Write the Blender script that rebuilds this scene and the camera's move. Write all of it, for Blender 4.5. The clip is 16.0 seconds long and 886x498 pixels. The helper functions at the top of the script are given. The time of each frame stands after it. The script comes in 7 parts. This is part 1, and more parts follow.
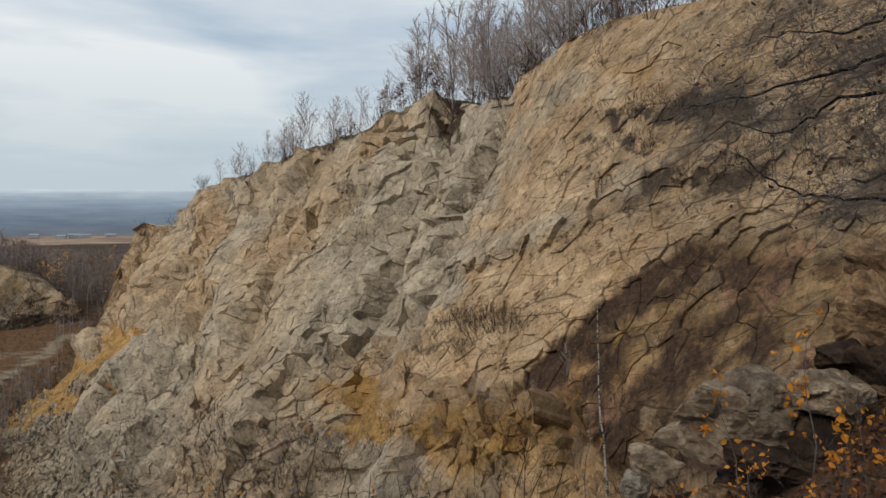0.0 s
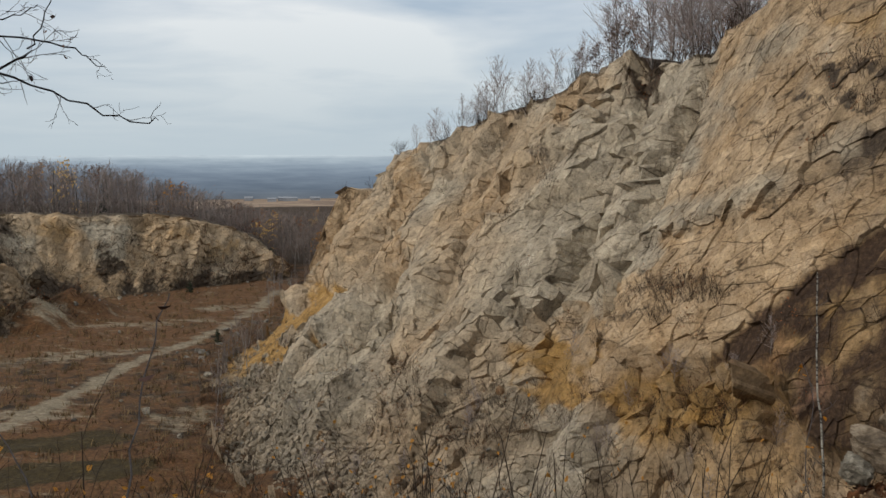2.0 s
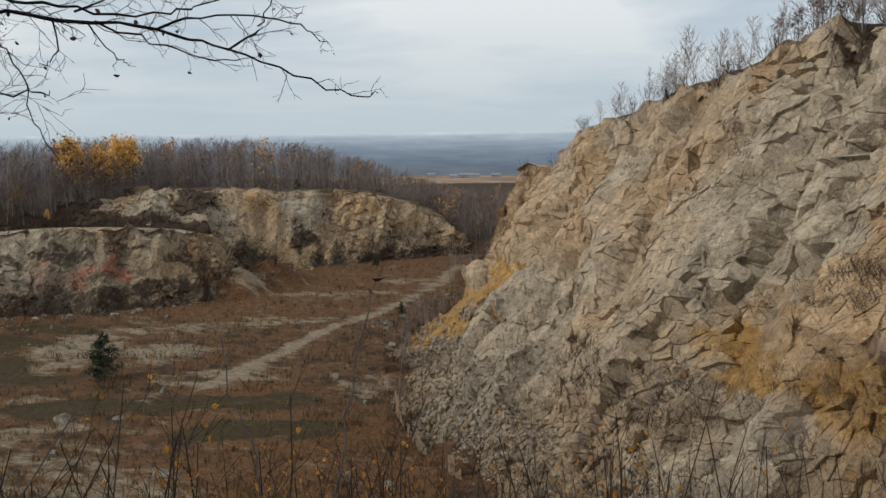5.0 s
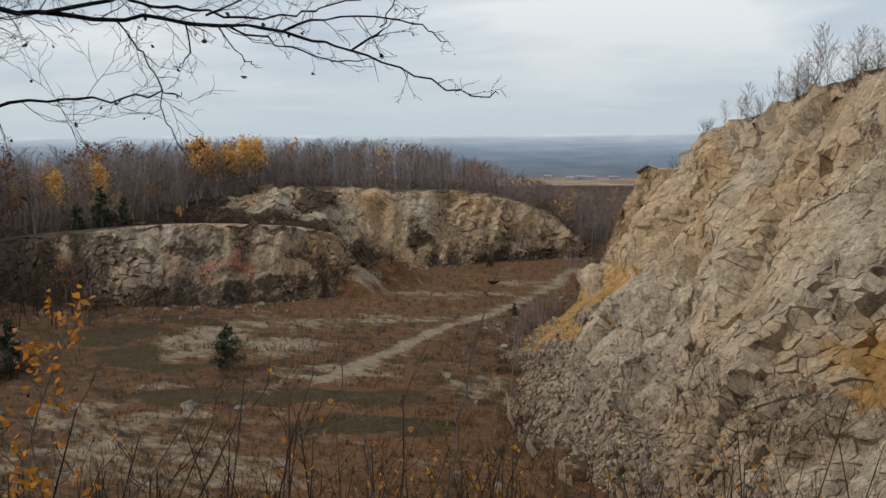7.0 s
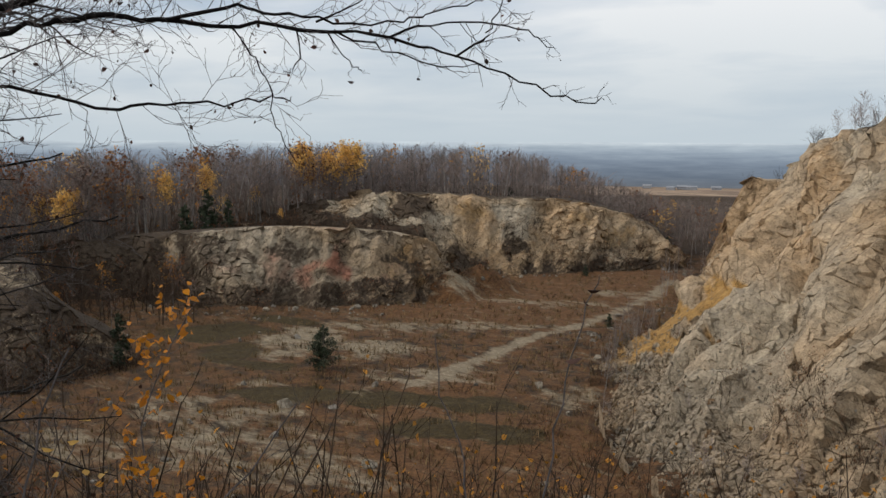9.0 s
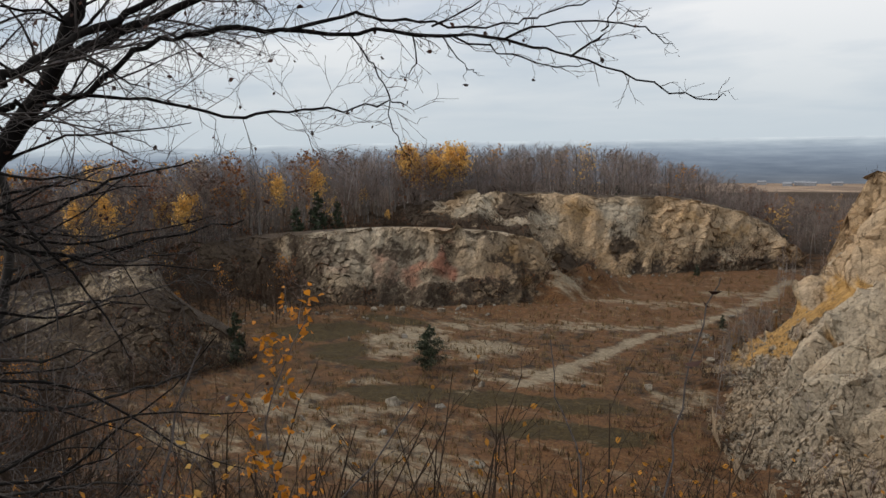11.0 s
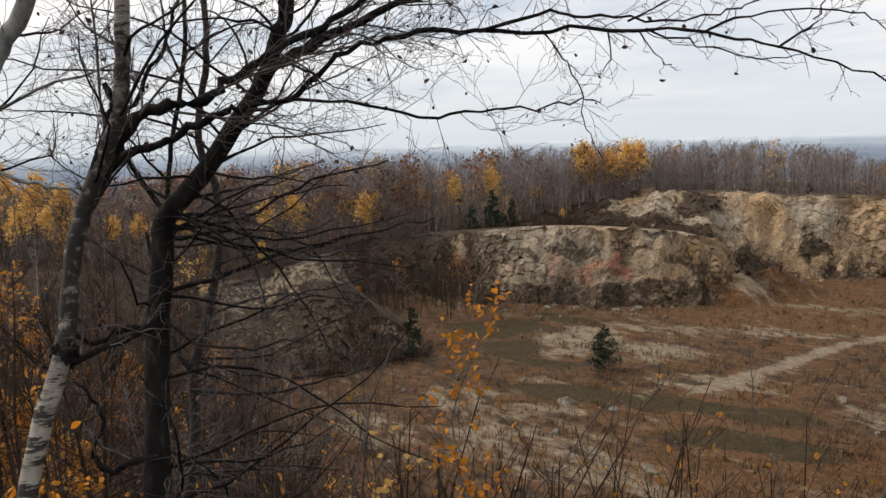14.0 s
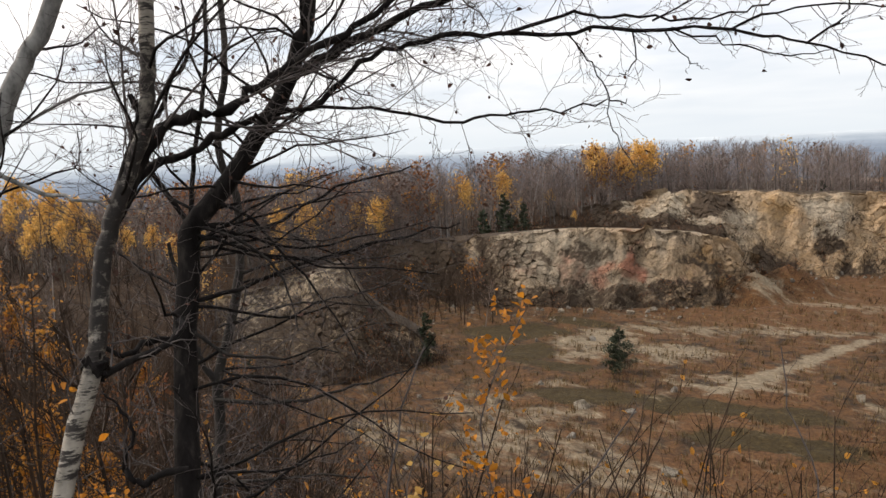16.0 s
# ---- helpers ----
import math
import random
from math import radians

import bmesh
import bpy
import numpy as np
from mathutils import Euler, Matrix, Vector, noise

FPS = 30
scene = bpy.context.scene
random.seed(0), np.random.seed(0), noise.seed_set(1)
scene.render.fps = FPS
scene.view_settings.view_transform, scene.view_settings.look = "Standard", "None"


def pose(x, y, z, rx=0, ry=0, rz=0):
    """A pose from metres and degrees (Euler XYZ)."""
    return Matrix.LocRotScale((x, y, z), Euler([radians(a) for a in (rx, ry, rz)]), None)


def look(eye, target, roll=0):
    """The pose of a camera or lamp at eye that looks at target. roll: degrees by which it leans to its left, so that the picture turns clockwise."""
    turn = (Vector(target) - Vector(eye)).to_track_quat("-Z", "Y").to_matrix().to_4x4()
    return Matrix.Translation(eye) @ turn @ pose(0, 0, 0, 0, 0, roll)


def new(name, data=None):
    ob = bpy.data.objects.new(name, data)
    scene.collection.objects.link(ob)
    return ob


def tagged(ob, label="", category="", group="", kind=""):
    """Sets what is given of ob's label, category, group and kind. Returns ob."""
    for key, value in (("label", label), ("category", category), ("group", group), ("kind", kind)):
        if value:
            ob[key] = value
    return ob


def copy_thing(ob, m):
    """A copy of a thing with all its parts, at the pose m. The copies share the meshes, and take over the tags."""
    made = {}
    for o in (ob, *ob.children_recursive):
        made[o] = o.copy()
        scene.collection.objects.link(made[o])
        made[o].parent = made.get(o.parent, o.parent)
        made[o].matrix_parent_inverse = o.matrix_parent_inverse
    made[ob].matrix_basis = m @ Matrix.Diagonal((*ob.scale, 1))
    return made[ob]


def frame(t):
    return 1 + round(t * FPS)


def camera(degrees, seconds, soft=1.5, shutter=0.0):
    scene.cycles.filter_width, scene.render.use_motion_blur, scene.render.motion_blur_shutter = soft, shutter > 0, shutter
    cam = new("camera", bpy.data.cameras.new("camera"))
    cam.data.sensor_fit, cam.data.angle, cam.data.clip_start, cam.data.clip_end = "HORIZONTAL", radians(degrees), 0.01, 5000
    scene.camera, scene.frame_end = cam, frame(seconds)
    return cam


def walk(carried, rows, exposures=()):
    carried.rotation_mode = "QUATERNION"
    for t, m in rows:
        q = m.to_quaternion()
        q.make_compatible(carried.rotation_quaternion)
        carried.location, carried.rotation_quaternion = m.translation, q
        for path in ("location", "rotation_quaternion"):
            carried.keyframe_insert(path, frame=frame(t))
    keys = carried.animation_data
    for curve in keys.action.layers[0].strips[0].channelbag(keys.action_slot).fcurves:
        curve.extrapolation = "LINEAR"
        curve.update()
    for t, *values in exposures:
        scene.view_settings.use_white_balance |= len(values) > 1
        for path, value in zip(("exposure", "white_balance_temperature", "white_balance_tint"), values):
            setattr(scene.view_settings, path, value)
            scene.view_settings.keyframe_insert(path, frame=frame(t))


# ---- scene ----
import collections

cam = camera(54.86, 16.0, soft=1.5)
PATH = [
    (0.0, pose(-0.000, 0.000, 30.000, 85.96, -0.39, 0.00)),
    (0.5, pose(-0.027, 0.025, 30.008, 84.73, -0.21, 4.25)),
    (1.0, pose(-0.118, 0.080, 29.963, 83.23, 0.21, 7.75)),
    (1.5, pose(-0.157, 0.108, 29.965, 83.56, 0.29, 9.82)),
    (2.0, pose(-0.165, 0.088, 29.968, 83.52, 0.01, 12.77)),
    (2.5, pose(-0.210, 0.113, 29.961, 83.13, 0.25, 16.82)),
    (3.0, pose(-0.227, 0.118, 29.961, 82.84, 0.51, 18.19)),
    (3.5, pose(-0.252, 0.120, 29.958, 82.82, 0.33, 19.83)),
    (6.0, pose(-0.442, 0.183, 29.941, 81.76, 0.51, 28.61)),
    (6.5, pose(-0.444, 0.193, 29.944, 82.07, 0.22, 30.86)),
    (7.0, pose(-0.433, 0.214, 29.942, 82.17, 0.35, 32.56)),
    (7.5, pose(-0.452, 0.206, 29.938, 82.71, 0.08, 34.20)),
    (8.0, pose(-0.457, 0.207, 29.935, 82.54, -0.07, 35.07)),
    (8.5, pose(-0.454, 0.214, 29.939, 82.25, -0.32, 36.28)),
    (9.0, pose(-0.465, 0.207, 29.935, 82.64, -0.24, 39.03)),
    (11.5, pose(-0.502, 0.145, 29.947, 82.91, 1.20, 47.92)),
    (12.0, pose(-0.515, 0.134, 29.951, 83.49, 1.35, 50.48)),
    (12.5, pose(-0.530, 0.125, 29.952, 83.96, 1.27, 53.06)),
    (13.0, pose(-0.549, 0.115, 29.950, 83.52, 0.68, 55.02)),
    (13.5, pose(-0.551, 0.106, 29.952, 82.97, 1.13, 56.68)),
    (14.0, pose(-0.560, 0.099, 29.948, 82.82, 1.58, 57.62)),
    (14.5, pose(-0.569, 0.092, 29.948, 82.10, 1.79, 58.94)),
    (15.0, pose(-0.587, 0.090, 29.946, 81.46, 1.95, 60.26)),
    (15.5, pose(-0.597, 0.077, 29.946, 81.88, 2.24, 60.49)),
    (16.0, pose(-0.627, 0.047, 29.948, 83.19, 2.81, 58.28)),
]
EXPOSURES = [(0.0, 0.0, 6500, 10), (3.0, -0.06, 6500, 10), (6.0, 0.0, 6550, 11), (9.0, 0.05, 6600, 12), (12.5, 0.11, 6750, 14), (13.5, 0.16, 6850, 15), (14.0, 0.36, 6950, 16), (14.5, 0.54, 7000, 17), (15.0, 0.62, 7050, 17), (16.0, 0.60, 7050, 17)]
walk(cam, PATH, EXPOSURES)

# ---- world and sun: a soft, thinly overcast autumn sky ----
SUN_AZ, SUN_EL = 132.0, 36.0          # bearing to the left of +y, and height, in degrees
world = bpy.data.worlds.new("sky")
scene.world = world
world.use_nodes = True
wn, wl = world.node_tree.nodes, world.node_tree.links
wn.clear()
w_out, w_bg = wn.new("ShaderNodeOutputWorld"), wn.new("ShaderNodeBackground")
sky = wn.new("ShaderNodeTexSky")
sky.sky_type, sky.sun_disc = "NISHITA", False
sky.sun_elevation, sky.sun_rotation = radians(SUN_EL), radians(-SUN_AZ)
sky.air_density, sky.dust_density, sky.ozone_density = 1.2, 3.0, 1.0
tc, sep = wn.new("ShaderNodeTexCoord"), wn.new("ShaderNodeSeparateXYZ")
wl.new(tc.outputs["Generated"], sep.inputs[0])
# the cloud sheet is laid on a high plane: direction / (height + a little)
den = wn.new("ShaderNodeMath"); den.operation = "ADD"; den.inputs[1].default_value = 0.10
wl.new(sep.outputs["Z"], den.inputs[0])
flat = wn.new("ShaderNodeVectorMath"); flat.operation = "DIVIDE"
cmb = wn.new("ShaderNodeCombineXYZ")
for i in range(3):
    wl.new(den.outputs[0], cmb.inputs[i])
wl.new(tc.outputs["Generated"], flat.inputs[0]); wl.new(cmb.outputs[0], flat.inputs[1])
cn = wn.new("ShaderNodeTexNoise")
cn.inputs["Scale"].default_value, cn.inputs["Detail"].default_value = 0.62, 6.0
cn.inputs["Roughness"].default_value, cn.inputs["Distortion"].default_value = 0.5, 0.3
wl.new(flat.outputs[0], cn.inputs["Vector"])
cr = wn.new("ShaderNodeValToRGB")
cr.color_ramp.elements[0].position, cr.color_ramp.elements[0].color = 0.36, (0.40, 0.49, 0.59, 1)
cr.color_ramp.elements[1].position, cr.color_ramp.elements[1].color = 0.60, (0.76, 0.79, 0.805, 1)
wl.new(cn.outputs["Fac"], cr.inputs[0])
# low haze: the clouds pale into one grey-blue veil near the horizon
hz = wn.new("ShaderNodeMapRange")
hz.inputs["From Min"].default_value, hz.inputs["From Max"].default_value = 0.0, 0.16
hz.inputs["To Min"].default_value, hz.inputs["To Max"].default_value = 1.0, 0.0
wl.new(sep.outputs["Z"], hz.inputs["Value"])
hmix = wn.new("ShaderNodeMixRGB"); hmix.inputs[2].default_value = (0.50, 0.585, 0.64, 1)
wl.new(hz.outputs[0], hmix.inputs[0]); wl.new(cr.outputs[0], hmix.inputs[1])
scl = wn.new("ShaderNodeMixRGB"); scl.blend_type = "MULTIPLY"; scl.inputs[0].default_value = 1
scl.inputs[2].default_value = (10.8, 10.8, 10.8, 1)
wl.new(hmix.outputs[0], scl.inputs[1])
smix = wn.new("ShaderNodeMixRGB"); smix.inputs[0].default_value = 0.9
wl.new(sky.outputs[0], smix.inputs[1]); wl.new(scl.outputs[0], smix.inputs[2])
wl.new(smix.outputs[0], w_bg.inputs["Color"])
w_bg.inputs["Strength"].default_value = 0.105
wl.new(w_bg.outputs[0], w_out.inputs[0])

sun = new("sun", bpy.data.lights.new("sun", "SUN"))
sun.data.energy, sun.data.angle, sun.data.color = 1.9, radians(18), (1.0, 0.93, 0.83)
sa, se = radians(SUN_AZ), radians(SUN_EL)
sun.matrix_world = look((0, 0, 300), (0 + 100 * math.sin(sa) * math.cos(se), -100 * math.cos(sa) * math.cos(se),
                                      300 - 100 * math.sin(se)))


# ---- small numeric tools ----
def hash01(ix, iy, seed):
    h = (ix.astype(np.int64) * 374761393 + iy.astype(np.int64) * 668265263 + seed * 974634777) & 0x7FFFFFFF
    h = ((h ^ (h >> 13)) * 1274126177) & 0x7FFFFFFF
    return ((h ^ (h >> 16)) & 0xFFFFF) / 1048575.0


def vnoise(x, y, seed=0):
    ix, iy = np.floor(x), np.floor(y)
    fx, fy = x - ix, y - iy
    fx, fy = fx * fx * (3 - 2 * fx), fy * fy * (3 - 2 * fy)
    a, b = hash01(ix, iy, seed), hash01(ix + 1, iy, seed)
    c, d = hash01(ix, iy + 1, seed), hash01(ix + 1, iy + 1, seed)
    return (a + (b - a) * fx) * (1 - fy) + (c + (d - c) * fx) * fy


def fbm(x, y, octaves=4, seed=0):
    v, amp, tot = 0, 1.0, 0
    for i in range(octaves):
        v = v + amp * vnoise(x * 2 ** i + 17.3 * i, y * 2 ** i - 9.1 * i, seed + i)
        tot += amp
        amp *= 0.5
    return v / tot


def smooth(e0, e1, x):
    t = np.clip((x - e0) / (e1 - e0), 0, 1)
    return t * t * (3 - 2 * t)


def at(az, d, z=0.0):
    """A place by its bearing (degrees to the left of +y) and distance from the lookout."""
    return (-d * math.sin(radians(az)), d * math.cos(radians(az)), z)


def high(el, d):
    return 30 + d * math.tan(radians(el))


def grid_mesh(name, P, attrs, mats, smooth_shade=False):
    """A mesh from an (n, m, 3) grid of places, with float attributes on its points."""
    n, m = P.shape[:2]
    idx = np.arange(n * m).reshape(n, m)
    q = np.stack([idx[:-1, :-1], idx[1:, :-1], idx[1:, 1:], idx[:-1, 1:]], -1).reshape(-1, 4)
    return raw_mesh(name, P.reshape(-1, 3), q, attrs, mats, smooth_shade)


def raw_mesh(name, verts, faces, attrs=None, mats=(), smooth_shade=False, mat_index=None):
    me = bpy.data.meshes.new(name)
    k = faces.shape[1]
    me.vertices.add(len(verts)); me.vertices.foreach_set("co", np.ascontiguousarray(verts, np.float32).ravel())
    me.loops.add(faces.size); me.loops.foreach_set("vertex_index", np.ascontiguousarray(faces, np.int32).ravel())
    me.polygons.add(len(faces)); me.polygons.foreach_set("loop_start", np.arange(0, faces.size, k, dtype=np.int32))
    if mat_index is not None:
        me.polygons.foreach_set("material_index", np.ascontiguousarray(mat_index, np.int32))
    me.polygons.foreach_set("use_smooth", np.ascontiguousarray(np.broadcast_to(smooth_shade, len(faces)), bool))
    for key, val in (attrs or {}).items():
        at_ = me.attributes.new(key, "FLOAT", "POINT")
        at_.data.foreach_set("value", np.ascontiguousarray(val, np.float32).ravel())
    for mt in mats:
        me.materials.append(mt)
    me.update(calc_edges=True)
    return me


# ---- materials ----
class Mat:
    """A short way to write node materials."""
    def __init__(self, name, rough=0.9):
        self.m = bpy.data.materials.new(name)
        self.m.use_nodes = True
        self.n, self.l = self.m.node_tree.nodes, self.m.node_tree.links
        self.b = self.n["Principled BSDF"]
        self.b.inputs["Roughness"].default_value = rough
        self.b.inputs["Specular IOR Level"].default_value = 0.25
        self.co = self.n.new("ShaderNodeTexCoord").outputs["Object"]

    def noise(self, scale, detail=5, rough=0.6, stretch=None, turn=(0, 0, 0), dist=0.0):
        t = self.n.new("ShaderNodeTexNoise")
        t.inputs["Scale"].default_value, t.inputs["Detail"].default_value = scale, detail
        t.inputs["Roughness"].default_value, t.inputs["Distortion"].default_value = rough, dist
        self.l.new(self.place(stretch, turn), t.inputs["Vector"])
        return t.outputs["Fac"]

    def along(self, axis, times):
        """Coordinates in which patterns come out stretched along an axis of the world."""
        mp = self.n.new("ShaderNodeMapping")
        mp.vector_type = "TEXTURE"
        mp.inputs["Rotation"].default_value = Vector(axis).to_track_quat("X", "Z").to_euler()
        mp.inputs["Scale"].default_value = (times, 1, 1)
        self.l.new(self.co, mp.inputs["Vector"])
        return mp.outputs[0]

    def place(self, stretch, turn=(0, 0, 0)):
        if not stretch:
            return self.co
        mp = self.n.new("ShaderNodeMapping")
        mp.inputs["Scale"].default_value = stretch
        mp.inputs["Rotation"].default_value = [radians(v) for v in turn]
        self.l.new(self.co, mp.inputs["Vector"])
        return mp.outputs[0]

    def voronoi(self, scale, feature="DISTANCE_TO_EDGE", stretch=None, turn=(0, 0, 0), out="Distance"):
        t = self.n.new("ShaderNodeTexVoronoi")
        t.feature = feature
        t.inputs["Scale"].default_value = scale
        self.l.new(self.place(stretch, turn), t.inputs["Vector"])
        return t.outputs[out]

    def ramp(self, fac, stops):
        r = self.n.new("ShaderNodeValToRGB")
        e = r.color_ramp.elements
        while len(e) < len(stops):
            e.new(0.5)
        for k, (p, c) in zip(e, stops):
            k.position = p
            k.color = (*c, 1) if len(c) == 3 else c
        self.l.new(fac, r.inputs[0])
        return r.outputs[0]

    def mix(self, fac, a, b, how="MIX"):
        x = self.n.new("ShaderNodeMixRGB")
        x.blend_type = how
        for s, v in ((x.inputs[0], fac), (x.inputs[1], a), (x.inputs[2], b)):
            if isinstance(v, (int, float)):
                s.default_value = v
            elif isinstance(v, tuple):
                s.default_value = (*v, 1)
            else:
                self.l.new(v, s)
        return x.outputs[0]

    def math(self, op, a, b=0.0):
        x = self.n.new("ShaderNodeMath")
        x.operation = op
        for s, v in ((x.inputs[0], a), (x.inputs[1], b)):
            if isinstance(v, (int, float)):
                s.default_value = v
            else:
                self.l.new(v, s)
        return x.outputs[0]

    def attr(self, name):
        a = self.n.new("ShaderNodeAttribute")
        a.attribute_name = name
        return a.outputs["Fac"]

    def island(self):
        return self.n.new("ShaderNodeNewGeometry").outputs["Random Per Island"]

    def chance(self):
        return self.n.new("ShaderNodeObjectInfo").outputs["Random"]

    def done(self, color, bump=None, strength=0.5, distance=0.1, rough=None):
        if isinstance(color, tuple):
            self.b.inputs["Base Color"].default_value = (*color, 1)
        else:
            self.l.new(color, self.b.inputs["Base Color"])
        if bump is not None:
            bp = self.n.new("ShaderNodeBump")
            bp.inputs["Strength"].default_value, bp.inputs["Distance"].default_value = strength, distance
            self.l.new(bump, bp.inputs["Height"])
            self.l.new(bp.outputs[0], self.b.inputs["Normal"])
        if rough is not None:
            self.l.new(rough, self.b.inputs["Roughness"])
        return self.m


def facets(k, scale, v):
    """Broken rock below the mesh's own size: each cell is a plane tipped its own way. Gives height, tone and nearness
    to the cell's edge.
    """
    t = k.n.new("ShaderNodeTexVoronoi")
    t.inputs["Scale"].default_value = scale
    k.l.new(v, t.inputs["Vector"])
    off, mid, dot = k.n.new("ShaderNodeVectorMath"), k.n.new("ShaderNodeVectorMath"), k.n.new("ShaderNodeVectorMath")
    off.operation, mid.operation, dot.operation = "SUBTRACT", "SUBTRACT", "DOT_PRODUCT"
    k.l.new(v, off.inputs[0]); k.l.new(t.outputs["Position"], off.inputs[1])
    k.l.new(t.outputs["Color"], mid.inputs[0]); mid.inputs[1].default_value = (0.5, 0.5, 0.5)
    k.l.new(off.outputs[0], dot.inputs[0]); k.l.new(mid.outputs[0], dot.inputs[1])
    sp = k.n.new("ShaderNodeSeparateColor")
    k.l.new(t.outputs["Color"], sp.inputs[0])
    e = k.n.new("ShaderNodeTexVoronoi")
    e.feature = "DISTANCE_TO_EDGE"
    e.inputs["Scale"].default_value = scale
    k.l.new(v, e.inputs["Vector"])
    return dot.outputs["Value"], sp.outputs[0], e.outputs["Distance"]


def rock_material():
    k = Mat("quarried_rock")
    mid, fine = k.noise(0.45, 6, 0.65), k.noise(3.0, 6, 0.7)
    grey = k.ramp(mid, [(0.25, (0.21, 0.174, 0.128)), (0.5, (0.375, 0.322, 0.244)), (0.75, (0.52, 0.458, 0.362))])
    ochre = k.ramp(mid, [(0.25, (0.235, 0.145, 0.068)), (0.5, (0.395, 0.283, 0.172)), (0.8, (0.53, 0.412, 0.283))])
    gold = k.ramp(mid, [(0.3, (0.24, 0.135, 0.04)), (0.7, (0.44, 0.27, 0.095))])
    red = k.ramp(mid, [(0.3, (0.20, 0.085, 0.055)), (0.7, (0.38, 0.19, 0.13))])
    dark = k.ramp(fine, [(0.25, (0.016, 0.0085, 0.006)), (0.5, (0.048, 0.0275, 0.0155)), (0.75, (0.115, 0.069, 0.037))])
    brush = k.ramp(fine, [(0.3, (0.030, 0.022, 0.015)), (0.55, (0.075, 0.053, 0.035)), (0.75, (0.14, 0.11, 0.075))])
    aged_shaded = k.ramp(mid, [(0.25, (0.045, 0.036, 0.028)), (0.5, (0.115, 0.092, 0.070)), (0.75, (0.22, 0.185, 0.145))])

    def keyed(name, lo=0.35, hi=0.65, wob=0.5, by=None):
        w = k.math("ADD", k.attr(name), k.math("MULTIPLY", k.math("SUBTRACT", by or mid, 0.5), wob))
        mr = k.n.new("ShaderNodeMapRange")
        mr.inputs["From Min"].default_value, mr.inputs["From Max"].default_value = lo, hi
        k.l.new(w, mr.inputs["Value"])
        return mr.outputs[0]
    c = k.mix(keyed("warm", 0.2, 0.8, 0.9), grey, ochre)
    c = k.mix(keyed("gold", 0.35, 0.8, 1.0), c, gold)
    c = k.mix(keyed("aged_shaded", 0.1, 1.0, 1.1), c, aged_shaded)
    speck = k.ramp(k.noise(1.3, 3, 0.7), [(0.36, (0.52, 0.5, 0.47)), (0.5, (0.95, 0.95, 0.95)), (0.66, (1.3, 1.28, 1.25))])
    c = k.mix(k.math("MINIMUM", k.attr("aged_shaded"), 0.8), c, speck, "MULTIPLY")
    c = k.mix(keyed("red", 0.3, 0.85, 0.9), c, red)
    # each block weathers in its own tone
    c = k.mix(0.5, c, k.ramp(k.attr("tone"), [(0.0, (0.6, 0.58, 0.56)), (0.5, (0.97, 0.96, 0.94)), (1.0, (1.25, 1.22, 1.16))]), "MULTIPLY")
    up, bed = (0.42, 0.58, 0.70), (0.74, -0.58, 0.30)         # the run of the joints, and of the slab's bedding
    sheet = k.attr("slab")
    wob = k.n.new("ShaderNodeVectorMath"); wob.operation = "ADD"
    nz = k.n.new("ShaderNodeTexNoise"); nz.inputs["Scale"].default_value, nz.inputs["Detail"].default_value = 0.5, 3
    k.l.new(k.co, nz.inputs["Vector"])
    sc = k.n.new("ShaderNodeVectorMath"); sc.operation = "SCALE"; sc.inputs["Scale"].default_value = 0.28
    k.l.new(nz.outputs["Color"], sc.inputs[0]); k.l.new(k.co, wob.inputs[0]); k.l.new(sc.outputs[0], wob.inputs[1])
    plain, k.co = k.co, wob.outputs[0]
    a1, b1, c1 = facets(k, 0.42, k.along(up, 2.2)); a2, b2, c2 = facets(k, 0.60, k.along(bed, 6.0))
    f2, t2, e2 = facets(k, 1.5, k.along(up, 1.7)); f3, t3, e3 = facets(k, 1.6, k.along(bed, 4.0))
    k.co = plain
    f2, t2, e2 = k.mix(sheet, f2, f3), k.mix(sheet, t2, t3), k.mix(sheet, e2, e3)
    c = k.mix(0.6, c, k.ramp(k.noise(6.5, 5, 0.8), [(0.36, (0.58, 0.56, 0.53)), (0.5, (1, 1, 1)), (0.64, (1.3, 1.29, 1.26))]), "MULTIPLY")
    # crevices: dark flecks paint the shade under plate and block edges, paler ones between
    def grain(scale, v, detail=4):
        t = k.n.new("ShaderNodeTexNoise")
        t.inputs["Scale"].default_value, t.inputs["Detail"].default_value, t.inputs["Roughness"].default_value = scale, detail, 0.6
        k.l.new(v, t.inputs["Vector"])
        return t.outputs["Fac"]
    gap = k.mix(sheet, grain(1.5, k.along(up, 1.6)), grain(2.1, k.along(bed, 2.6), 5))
    shade_fleck2 = k.mix(sheet, grain(3.6, k.along((0.9, -0.3, 0.2), 2.0)), grain(4.5, k.along(bed, 2.6)))
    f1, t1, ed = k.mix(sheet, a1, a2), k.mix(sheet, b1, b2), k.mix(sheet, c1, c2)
    # cell tones stand in for the differing shade of tipped faces
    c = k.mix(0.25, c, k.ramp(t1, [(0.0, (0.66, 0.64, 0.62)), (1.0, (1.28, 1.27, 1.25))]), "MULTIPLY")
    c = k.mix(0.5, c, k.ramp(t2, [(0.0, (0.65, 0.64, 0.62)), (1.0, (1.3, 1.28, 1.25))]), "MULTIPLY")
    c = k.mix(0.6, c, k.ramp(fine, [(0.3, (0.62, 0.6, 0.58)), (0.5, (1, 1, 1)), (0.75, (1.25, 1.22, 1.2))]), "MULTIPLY")
